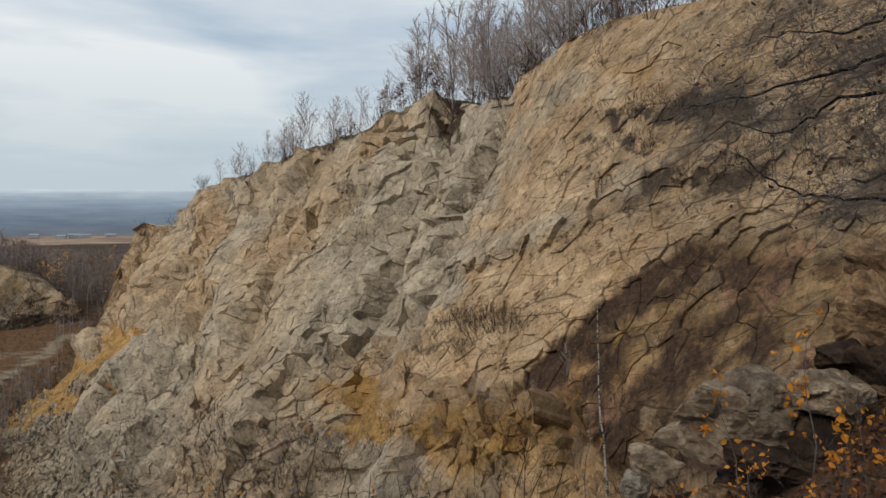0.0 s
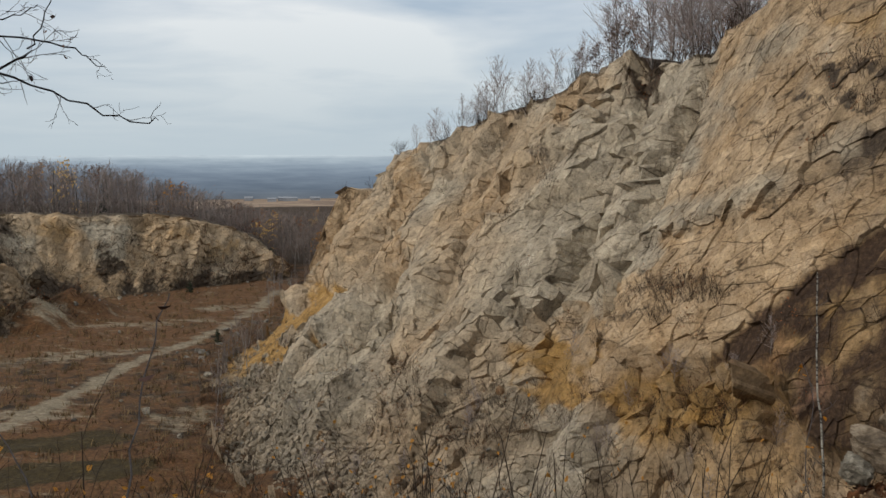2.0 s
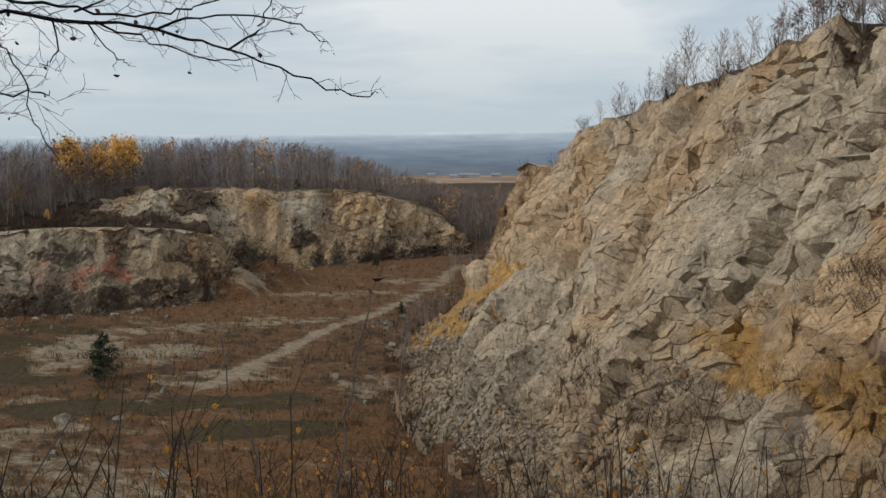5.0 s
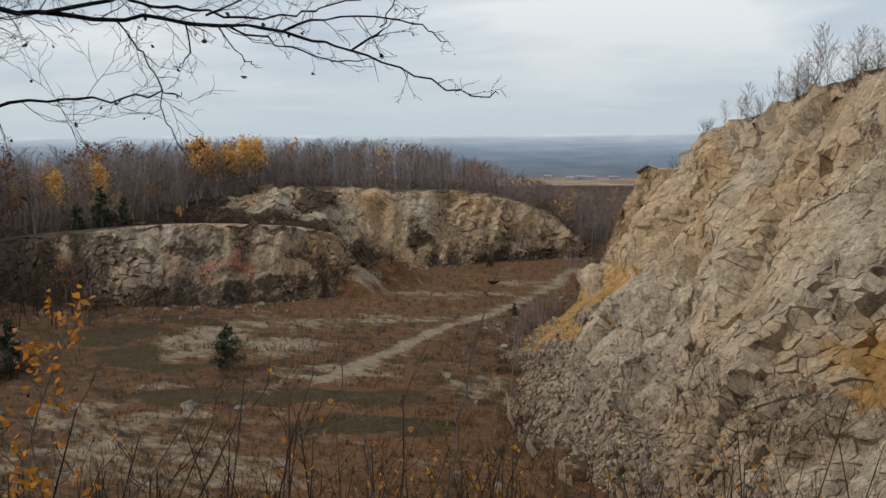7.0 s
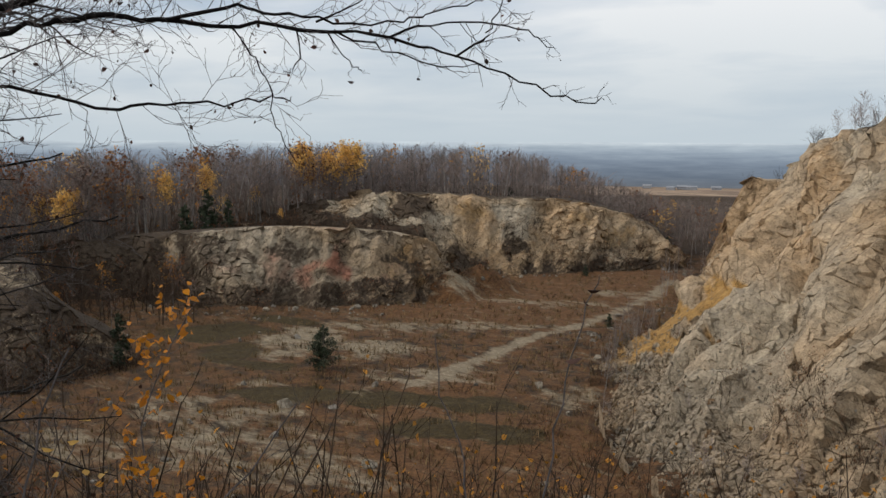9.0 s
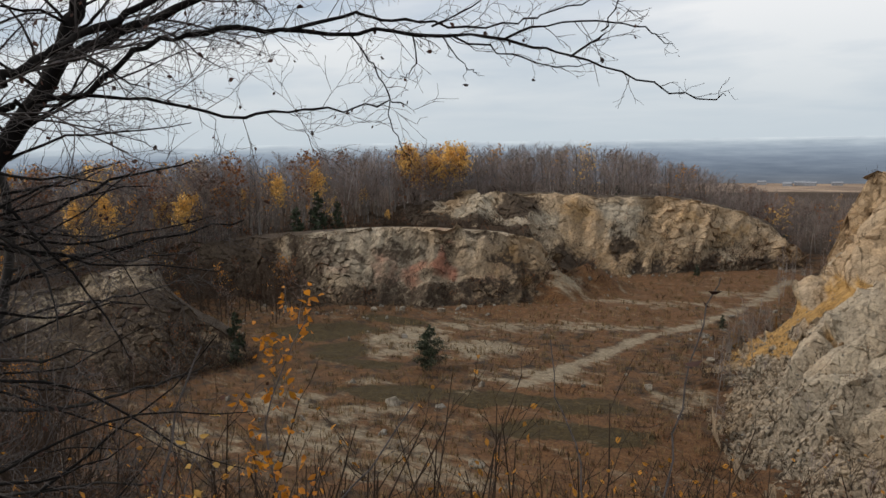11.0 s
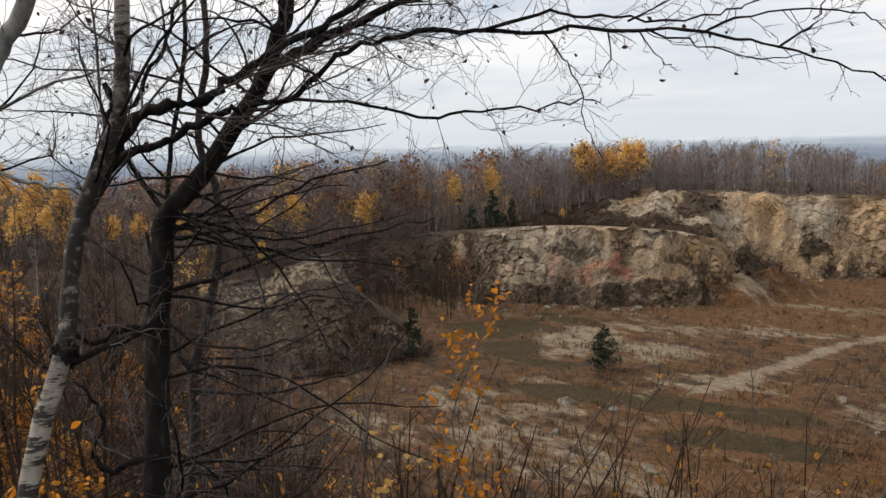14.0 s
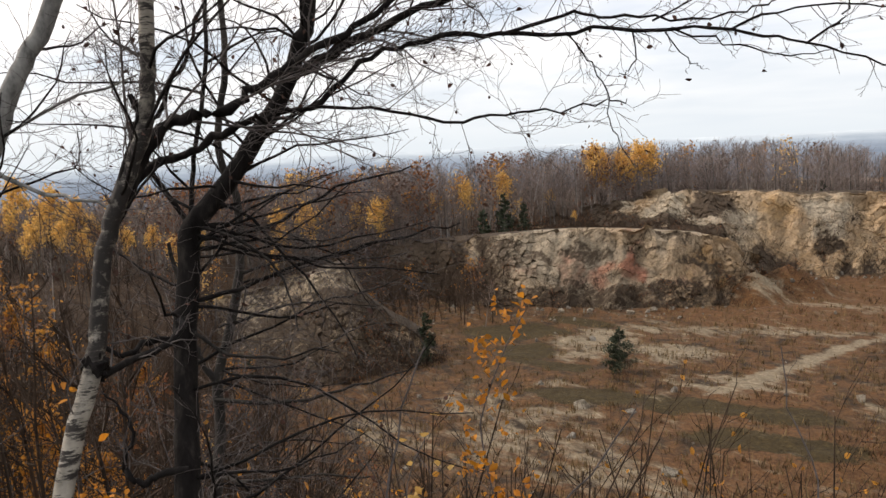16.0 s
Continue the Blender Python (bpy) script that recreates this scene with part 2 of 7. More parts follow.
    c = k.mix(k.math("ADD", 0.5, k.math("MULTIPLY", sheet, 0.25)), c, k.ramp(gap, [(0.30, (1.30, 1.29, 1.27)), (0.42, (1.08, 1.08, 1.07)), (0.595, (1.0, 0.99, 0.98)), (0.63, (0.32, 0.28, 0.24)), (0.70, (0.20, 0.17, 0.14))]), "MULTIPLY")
    c = k.mix(0.55, c, k.ramp(shade_fleck2, [(0.30, (1.2, 1.2, 1.19)), (0.44, (1.05, 1.05, 1.05)), (0.60, (1.0, 0.99, 0.98)), (0.64, (0.34, 0.30, 0.26))]), "MULTIPLY")
    # joints: dark hairlines, open only here and there
    open_ = k.ramp(k.noise(0.22, 3), [(0.36, (0, 0, 0)), (0.50, (1, 1, 1))])
    e1 = k.ramp(ed, [(0.0, (0.07, 0.055, 0.045)), (0.010, (0.45, 0.42, 0.39)), (0.024, (1, 1, 1))])
    e2 = k.ramp(e2, [(0.0, (0.16, 0.14, 0.12)), (0.030, (1, 1, 1))])
    c = k.mix(k.math("MULTIPLY", open_, k.math("ADD", 0.15, k.math("MULTIPLY", sheet, 0.5))), c, e1, "MULTIPLY")
    c = k.mix(k.math("SUBTRACT", 0.55, k.math("MULTIPLY", open_, 0.4)), c, e2, "MULTIPLY")
    # painted shade: block sides and the backing behind them go a little darker
    c = k.mix(k.math("MULTIPLY", k.attr("joint_shade"), 0.2), c, (0.06, 0.048, 0.036))
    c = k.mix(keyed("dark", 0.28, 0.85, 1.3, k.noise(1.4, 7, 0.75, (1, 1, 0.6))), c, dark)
    c = k.mix(keyed("brush", 0.42, 0.66, 1.6, k.mix(0.5, fine, gap)), c, brush)
    h = k.math("ADD", k.math("MULTIPLY", f1, 0.35), k.math("MULTIPLY", f2, 0.55))
    h = k.math("ADD", h, k.math("ADD", k.math("MULTIPLY", fine, 0.34), k.math("MULTIPLY", mid, 0.6)))
    h = k.math("ADD", h, k.math("MULTIPLY", e1, 0.12))
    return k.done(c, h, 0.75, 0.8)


def ground_material():
    k = Mat("quarry_ground", 0.95)
    big, mid, fine = k.noise(0.05, 5), k.noise(0.35, 6, 0.65, (1, 1.0, 1)), k.noise(2.5, 6, 0.7)
    lane = k.noise(0.16, 6, 0.7, (1.0, 2.6, 1), (0, 0, -40))
    heath = k.ramp(mid, [(0.25, (0.022, 0.016, 0.010)), (0.45, (0.046, 0.029, 0.016)), (0.6, (0.080, 0.051, 0.028)), (0.8, (0.13, 0.095, 0.057))])
    rust = k.ramp(fine, [(0.25, (0.026, 0.014, 0.007)), (0.5, (0.110, 0.052, 0.020)), (0.8, (0.19, 0.104, 0.047))])
    olive = k.ramp(fine, [(0.25, (0.015, 0.010, 0.004)), (0.5, (0.044, 0.030, 0.010)), (0.8, (0.092, 0.064, 0.024))])
    sand = k.ramp(fine, [(0.2, (0.10, 0.080, 0.054)), (0.5, (0.215, 0.170, 0.112)), (0.8, (0.34, 0.288, 0.212))])
    # litter brown is lowered to carry the deep shadow on the bank
    litter = k.ramp(fine, [(0.25, (0.012, 0.008, 0.005)), (0.5, (0.042, 0.024, 0.012)), (0.75, (0.095, 0.055, 0.026))])

    def keyed(name, other, wob, lo=0.4, hi=0.6):
        w = k.math("ADD", k.attr(name), k.math("MULTIPLY", k.math("SUBTRACT", other, 0.5), wob))
        mr = k.n.new("ShaderNodeMapRange")
        mr.inputs["From Min"].default_value, mr.inputs["From Max"].default_value = lo, hi
        k.l.new(w, mr.inputs["Value"])
        return mr.outputs[0]
    c = k.mix(keyed("rust", mid, 1.2), heath, rust)
    c = k.mix(keyed("olive", mid, 1.8), c, olive)
    c = k.mix(keyed("sand", lane, 2.8, 0.40, 0.85), c, sand)
    c = k.mix(keyed("wood", mid, 0.5), c, litter)
    field = k.ramp(k.noise(0.01, 4, 0.6, (1, 5, 1), (0, 0, 25)), [(0.35, (0.18, 0.125, 0.09)), (0.6, (0.36, 0.26, 0.18))])
    c = k.mix(keyed("field", big, 0.3), c, field)
    c = k.mix(0.6, c, k.ramp(k.noise(0.8, 6, 0.7), [(0.34, (0.5, 0.48, 0.46)), (0.5, (1, 1, 1)), (0.66, (1.45, 1.42, 1.35))]), "MULTIPLY")
    c = k.mix(0.5, c, k.ramp(k.noise(9.0, 3), [(0.3, (0.55, 0.55, 0.55)), (0.7, (1.35, 1.35, 1.35))]), "MULTIPLY")
    return k.done(c, k.math("ADD", mid, k.math("MULTIPLY", fine, 0.5)), 0.7, 0.4)


def simple(name, stops, scale, detail=4, rough=0.9, bump=0.3, dist=0.03, stretch=None, spread=0.0, by="island", leaf=False):
    """A grained material; with spread its tone also varies from piece to piece."""
    k = Mat(name, rough)
    t = k.noise(scale, detail, 0.65, stretch)
    c = k.ramp(t, stops)
    if spread:
        r = k.island() if by == "island" else k.chance()
        c = k.mix(spread, c, k.ramp(r, [(0.0, (0.45, 0.45, 0.45)), (1.0, (1.55, 1.5, 1.45))]), "MULTIPLY")
    if leaf:
        tr, ad = k.n.new("ShaderNodeBsdfTranslucent"), k.n.new("ShaderNodeMixShader")
        ad.inputs[0].default_value = 0.42
        k.l.new(c, tr.inputs["Color"]); k.l.new(k.b.outputs[0], ad.inputs[1]); k.l.new(tr.outputs[0], ad.inputs[2])
        k.l.new(ad.outputs[0], k.n["Material Output"].inputs[0])
    return k.done(c, t, bump, dist)


def matt(m):
    m.node_tree.nodes["Principled BSDF"].inputs["Specular IOR Level"].default_value = 0.08
    return m


ROCK = rock_material()
GROUND = ground_material()
BARK_DARK = matt(simple("blackish_bark", [(0.3, (0.006, 0.0052, 0.0048)), (0.55, (0.015, 0.013, 0.012)), (0.75, (0.046, 0.040, 0.035))], 14, 6, 0.8, 0.9, 0.02, (1, 1, 0.35)))
TWIG = simple("dark_twigs", [(0.3, (0.050, 0.043, 0.041)), (0.7, (0.115, 0.098, 0.092))], 20, 2, 0.8, 0.0, 0.01)
SCRUB_TWIG = simple("scrub_twigs", [(0.3, (0.024, 0.0155, 0.010)), (0.7, (0.066, 0.042, 0.027))], 0.3, 2, 0.9, 0.0, 0.01, spread=0.7)
# far twigs' brown is lightened to stand in for distance haze
TWIG_FAR = simple("hazed_brown_twigs", [(0.3, (0.14, 0.113, 0.102)), (0.7, (0.27, 0.22, 0.198))], 0.3, 2, 0.9, 0.0, 0.01, spread=0.7)
TRUNK_FAR = simple("grey_trunks", [(0.3, (0.07, 0.06, 0.052)), (0.7, (0.20, 0.18, 0.16))], 0.5, 3, 0.9, 0.0, 0.02, spread=0.8)
TRUNK_PALE = simple("pale_trunks", [(0.3, (0.16, 0.145, 0.13)), (0.7, (0.34, 0.32, 0.295))], 0.7, 3, 0.9, 0.0, 0.02, spread=0.5)
LEAF_RUST = simple("rust_leaves", [(0.3, (0.11, 0.045, 0.02)), (0.7, (0.26, 0.11, 0.045))], 0.4, 2, 0.8, 0.0, spread=0.8, leaf=True)
LEAF_ORANGE = simple("orange_leaves", [(0.3, (0.32, 0.135, 0.022)), (0.7, (0.62, 0.30, 0.055))], 0.4, 2, 0.7, 0.0, spread=0.6, leaf=True)
LEAF_YELLOW = simple("yellow_leaves", [(0.3, (0.58, 0.34, 0.09)), (0.7, (0.82, 0.54, 0.18))], 0.4, 2, 0.7, 0.0, spread=0.5, leaf=True)
LEAF_BROWN = simple("withered_leaves", [(0.3, (0.075, 0.047, 0.034)), (0.7, (0.15, 0.09, 0.065))], 0.4, 2, 0.8, 0.0, spread=0.7)
NEEDLE = simple("pine_needles", [(0.3, (0.020, 0.028, 0.017)), (0.7, (0.052, 0.066, 0.036))], 1.0, 3, 0.8, 0.0, spread=0.7)
GRASS_DRY = simple("dry_grass", [(0.3, (0.10, 0.066, 0.032)), (0.7, (0.225, 0.158, 0.08))], 0.4, 3, 0.9, 0.0, spread=0.7)


# ---- the lie of the land ----
PIT = [(-30, 58), (-41, 74), (-49, 88), (-58, 107), (-58, 130), (-60, 160), (-77, 188), (-88, 203), (-97, 178), (-100, 166),
       (-108, 151), (-100, 129), (-106, 107), (-118, 93), (-141, 84), (-128, 64), (-110, 55), (-98, 45), (-88, 38), (-75, 30),
       (-52, 30), (-38, 37), (-27, 47)]


def pit_distance(x, y):
    """How far a place lies outside the pit floor (negative inside)."""
    best, inside = np.full(np.shape(x), 1e9), np.zeros(np.shape(x), bool)
    for (ax, ay), (bx, by) in zip(PIT, PIT[1:] + PIT[:1]):
        dx, dy = bx - ax, by - ay
        t = np.clip(((x - ax) * dx + (y - ay) * dy) / (dx * dx + dy * dy), 0, 1)
        best = np.minimum(best, np.hypot(x - ax - t * dx, y - ay - t * dy))
        inside ^= ((ay > y) != (by > y)) & (x < (bx - ax) * (y - ay) / (by - ay + 1e-9) + ax)
    return np.where(inside, -best, best)


RIM_AZ = [-180, -60, -30, -10, 5, 12, 16, 20, 24, 27, 31, 36, 45, 52, 60, 70, 80, 100, 140, 180]
RIM_Z = [28, 33, 36, 34, 30, 22, 10, 2, -2, 4, 9.5, 11, 10.8, 10.5, 9, 8, 9, 18, 27, 28]


def ground_z(x, y):
    x, y = np.asarray(x, float), np.asarray(y, float)
    sd = pit_distance(x, y)
    az, r = np.degrees(np.arctan2(-x, y)), np.hypot(x, y)
    steep = np.interp(az, [-180, -90, -40, -26, -18, -9, 66, 84, 110, 180], [0, 0.02, 0.12, 0.24, 0.34, 0.53, 0.53, 0.36, 0.06, 0])
    hill = np.clip(np.minimum(28.35 - steep * r, 0.9 * sd), 0, None) * np.exp(-(r / 120.0) ** 6)
    hill = hill + 1.7 * np.exp(-((x - 7.3) ** 2 + (y - 12.6) ** 2) / 6.0)
    # a bank of rubble and litter carries the boulders
    hill = hill + np.interp(az, [-34, -22, -18, -13, -9, -5], [0.0, 0.1, 0.75, 2.0, 1.2, 0]) * np.exp(-((r - 12.4) / 1.7) ** 2) * (np.abs(az) < 60)
    rim = np.interp(az, RIM_AZ, RIM_Z)
    w0 = np.interp(az, [-180, 14, 22, 58, 70, 180], [30, 30, 10, 10, 4, 10])
    w1 = np.interp(az, [-180, 14, 22, 58, 70, 180], [62, 62, 20, 22, 42, 60])
    hill2 = rim * smooth(w0, w1, sd) * smooth(45, 90, r)
    z = np.maximum(hill, hill2)
    cx, cy, _ = at(38.6, 162)
    z = np.maximum(z, 4.8 - 0.62 * np.hypot(x - cx, y - cy))
    cx, cy, _ = at(36.6, 171)
    z = np.maximum(z, 5.2 - 0.55 * np.hypot(x - cx, y - cy))
    far = smooth(330, 800, r)
    z = z * (1 - far) + far * -42.0
    z = z + (fbm(x * 0.11, y * 0.11, 4, 3) - 0.5) * np.where(sd < 0, 0.9, 2.2) * smooth(4, 14, r)
    return z + (fbm(x * 0.5, y * 0.5, 3, 8) - 0.5) * 0.5 * smooth(2, 6, r)


def axis(lo, hi, far, step, grow=1.09):
    a = list(np.arange(lo, hi + step, step))
    for sign in (1, -1):
        v, s = (a[-1], step) if sign > 0 else (a[0], step)
        while abs(v) < far:
            s *= grow
            v += sign * s
            a.append(v) if sign > 0 else a.insert(0, v)
    return np.array(a)


def patch(x, y, spots):
    m = np.zeros(np.shape(x))
    for cx, cy, rx, ry, turn in spots:
        c, s = math.cos(radians(turn)), math.sin(radians(turn))
        u, v = ((x - cx) * c + (y - cy) * s) / rx, (-(x - cx) * s + (y - cy) * c) / ry
        m = np.maximum(m, 1 - smooth(0.55, 1.25, np.hypot(u, v)))
    return m


# the haul track over the pit floor, and the areas of bare sand, dark sward and rust-red bracken
TRACK = [(-67, 71), (-67, 81), (-68.5, 93), (-69.5, 100), (-69.7, 106), (-69, 116), (-68.5, 130), (-71, 150), (-76, 172)]


def track_distance(x, y):
    best = np.full(np.shape(x), 1e9)
    for (ax, ay), (bx, by) in zip(TRACK, TRACK[1:]):
        dx, dy = bx - ax, by - ay
        t = np.clip(((x - ax) * dx + (y - ay) * dy) / (dx * dx + dy * dy), 0, 1)
        best = np.minimum(best, np.hypot(x - ax - t * dx, y - ay - t * dy))
    return best


OLIVE = [(-110, 80, 10, 6.5, 31), (-98, 72, 6.5, 6, 31), (-62, 73, 13, 3.8, 30), (-76, 64, 9, 4, 30), (-52, 66, 10, 4, 30), (-90, 70, 8, 3, 30), (-108, 92, 8, 3, 31)]


def build_ground():
    xs, ys = axis(-160, 22, 1750, 0.95, 1.12), axis(-6, 212, 1750, 0.95, 1.12)
    X, Y = np.meshgrid(xs, ys, indexing="ij")
    Z = ground_z(X, Y)
    sd, r = pit_distance(X, Y), np.hypot(X, Y)
    td = track_distance(X, Y)
    sand = np.maximum(0.95 * (1 - smooth(0.4, 2.6, td - 0.8 * smooth(92, 80, Y) + 2.2 * smooth(84, 72, Y) + 1.6 * (fbm(X * 0.4, Y * 0.4, 3, 77) - 0.5))),
                      0.62 * patch(X, Y, [(-96, 84, 7.5, 14, 31), (-83, 87, 9, 7, 31), (-68, 81, 10, 5, 30), (-82, 65, 5, 2, 30), (-68, 51, 12, 9, 30), (-71, 60, 4, 1.6, 30), (-58, 50, 12, 6, 20), (-80, 54, 10, 6, 20), (-79, 40, 8, 6, 0),
                                          (-92, 100, 14, 5, 30), (-80, 110, 12, 4, 31), (-84, 132, 16, 4, 31), (-76, 150, 10, 4, 31), (-50, 84, 5, 5, 30)]))
    sand = np.maximum(sand, 0.9 * patch(X, Y, [(-96, 84, 7.5, 12.5, 31), (-84, 88, 7, 5, 31)]))
    sand = np.where(sd < 3, np.maximum(sand, 0.24), 0.0)
    cx, cy, _ = at(38.6, 162)
    sand = np.maximum(sand, 0.7 * (1 - smooth(5, 7, np.hypot(X - cx, Y - cy))))
    rust = np.where(sd < 12, 0.53, 0.35) + 0.5 * patch(X, Y, [(-90, 145, 26, 16, 30), (-88, 118, 20, 10, 30), (-43, 60, 13, 9, 30), (-48, 70, 8, 6, 30), (-84, 168, 14, 12, 0), (-62, 75, 5, 12, 0)])
    wx, wy = 7 * (fbm(X * 0.12, Y * 0.12, 4, 78) - 0.5), 7 * (fbm(X * 0.12, Y * 0.12, 4, 79) - 0.5)
    olive = 0.85 * patch(X + wx, Y + wy, OLIVE)
    sand = sand * (1 - 0.9 * np.clip(olive, 0, 1) * (td > 4))
    wood = smooth(4, 16, sd)
    field = smooth(1100, 1180, r)
    me = grid_mesh("ground", np.stack([X, Y, Z], -1), dict(sand=sand, rust=rust, olive=olive, wood=wood, field=field), [GROUND], True)
    tagged(new("ground", me), "pit floor of sand, bracken and dry grass with wooded slopes around", "ground", kind="structure")


build_ground()


def build_backdrop():
    k = Mat("painted_haze_lowland")
    sp = k.n.new("ShaderNodeSeparateXYZ")
    k.l.new(k.co, sp.inputs[0])
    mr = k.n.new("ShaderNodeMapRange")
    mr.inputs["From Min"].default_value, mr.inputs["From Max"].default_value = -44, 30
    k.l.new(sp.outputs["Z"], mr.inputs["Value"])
    # haze is painted by height into this ring, which glows by itself
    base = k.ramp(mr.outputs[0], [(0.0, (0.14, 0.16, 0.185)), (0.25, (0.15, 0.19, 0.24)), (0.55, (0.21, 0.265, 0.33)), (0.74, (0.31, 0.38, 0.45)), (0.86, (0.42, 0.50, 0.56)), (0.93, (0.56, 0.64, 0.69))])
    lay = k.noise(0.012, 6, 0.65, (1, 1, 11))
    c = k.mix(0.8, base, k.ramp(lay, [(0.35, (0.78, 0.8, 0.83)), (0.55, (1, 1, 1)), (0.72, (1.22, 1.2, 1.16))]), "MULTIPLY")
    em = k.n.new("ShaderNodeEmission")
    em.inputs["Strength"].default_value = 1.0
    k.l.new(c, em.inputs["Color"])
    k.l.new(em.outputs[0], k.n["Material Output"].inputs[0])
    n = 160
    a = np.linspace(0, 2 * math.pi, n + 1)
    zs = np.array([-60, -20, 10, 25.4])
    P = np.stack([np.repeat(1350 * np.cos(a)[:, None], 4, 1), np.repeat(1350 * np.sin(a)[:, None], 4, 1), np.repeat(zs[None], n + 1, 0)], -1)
    tagged(new("backdrop", grid_mesh("backdrop", P, {}, [k.m])), "glowing backdrop of woods and fields with blue haze painted in to the horizon", "backdrop", kind="structure")


build_backdrop()


# ---- rock faces, lofted from a foot line to a crest line ----
def loft(sections, nu, nv, back, hollow, us=None):
    """sections: (foot, crest). Returns the grid, the section number along it and the height fraction across it (over 1: the top behind the crest)."""
    F, C = np.array([s[0] for s in sections], float), np.array([s[1] for s in sections], float)
    q = np.linspace(0, len(sections) - 1, nu) if us is None else us
    k = np.arange(len(sections))

    def along(A):
        i = np.clip(np.floor(q).astype(int), 0, len(k) - 2)
        t = (q - i)[:, None]
        p0, p1, p2, p3 = A[np.maximum(i - 1, 0)], A[i], A[i + 1], A[np.minimum(i + 2, len(k) - 1)]
        m1, m2 = (p2 - p0) * 0.5, (p3 - p1) * 0.5
        return (2 * t ** 3 - 3 * t ** 2 + 1) * p1 + (t ** 3 - 2 * t ** 2 + t) * m1 + (-2 * t ** 3 + 3 * t ** 2) * p2 + (t ** 3 - t ** 2) * m2
    f, c = along(F), along(C)
    nb = 14
    v = np.linspace(0, 1, nv)
    hol = np.interp(q, k, hollow)[:, None]
    rise = v[None] ** (1 + hol)
    P = np.zeros((nu, nv + nb, 3))
    P[:, :nv, :2] = f[:, None, :2] + (c - f)[:, None, :2] * v[None, :, None]
    P[:, :nv, 2] = f[:, None, 2] + (c - f)[:, None, 2] * rise
    out = (c - f)[:, :2]
    out = out / np.linalg.norm(out, axis=1)[:, None]
    for j in range(nb):
        w = (j + 1) / nb
        P[:, nv + j, :2] = c[:, :2] + out * back * w ** 1.6
        P[:, nv + j, 2] = c[:, 2] + 0.1 * math.sin(w * 3.1) - np.maximum(c[:, 2] + 3, 0) * smooth(0.45, 1.0, w)
    return P, np.repeat(q[:, None], nv + nb, 1), np.repeat(np.concatenate([v, 1 + (np.arange(nb) + 1) / nb])[None], nu, 0)


def normals(P):
    n = np.cross(np.gradient(P, axis=0), np.gradient(P, axis=1))
    return n / (np.linalg.norm(n, axis=2)[..., None] + 1e-9)


def arc(P):
    a = np.concatenate([[0], np.cumsum(np.linalg.norm(np.diff(P[:, P.shape[1] // 3], axis=0), axis=1))])
    b = np.concatenate([np.zeros((len(P), 1)), np.cumsum(np.linalg.norm(np.diff(P, axis=1), axis=2), axis=1)], 1)
    return np.repeat(a[:, None], P.shape[1], 1), b


def polar(P):
    return np.degrees(np.arctan2(-P[..., 0], P[..., 1])), np.degrees(np.arctan2(P[..., 2] - 30, np.hypot(P[..., 0], P[..., 1])))


def spots(az, el, rows):
    """Stains and scrub on the face by bearing and height angle: rows of (az, el, half width, half height, lean, strength)."""
    m = np.zeros(az.shape)
    wx, wy = fbm(az * 0.9, el * 0.9, 5, 171) - 0.5, fbm(az * 0.9, el * 0.9, 5, 172) - 0.5
    for a0, e0, ra, re, lean, s in rows:
        c, sn = math.cos(radians(lean)), math.sin(radians(lean))
        x, y = -(az - a0) + 1.9 * ra * wx, el - e0 + 1.9 * re * wy
        u, w = (x * c + y * sn) / ra, (-x * sn + y * c) / re
        m = np.maximum(m, s * (1 - smooth(0.4, 1.3, np.hypot(u, w))))
    return m


# section: foot, crest
CLIFF = [
    (at(-44, 40, 24), at(-42, 50, 47)),
    (at(-30, 39, 18), at(-32, 51, 44)),
    (at(-19, 40, 13), at(-23.5, 53, high(12.8, 53))),
    (at(-10.5, 44.5, 8.5), at(-16.8, 57, high(11.8, 57))),
    (at(-2.5, 49.5, 4.5), at(-9.8, 66, high(10.3, 66))),
    (at(6.5, 55, 1), at(-5.0, 78, high(7.6, 78))),
    (at(14.5, 61.5, -0.5), at(-2.2, 89, high(5.5, 89))),
    (at(22, 67, -0.5), at(2.1, 100, high(6.0, 100))),
    (at(27, 79, -0.5), at(6.9, 116, high(3.6, 116))),
    (at(29, 98, -0.5), at(11.3, 131, high(1.8, 131))),
    (at(28.4, 119, -0.5), at(15.2, 147, high(-0.3, 147))),
    (at(24.6, 132, -0.8), at(16.2, 156, high(-2.5, 156))),
    (at(21.0, 148, -0.8), at(18.0, 162, high(-7.5, 162))),
]


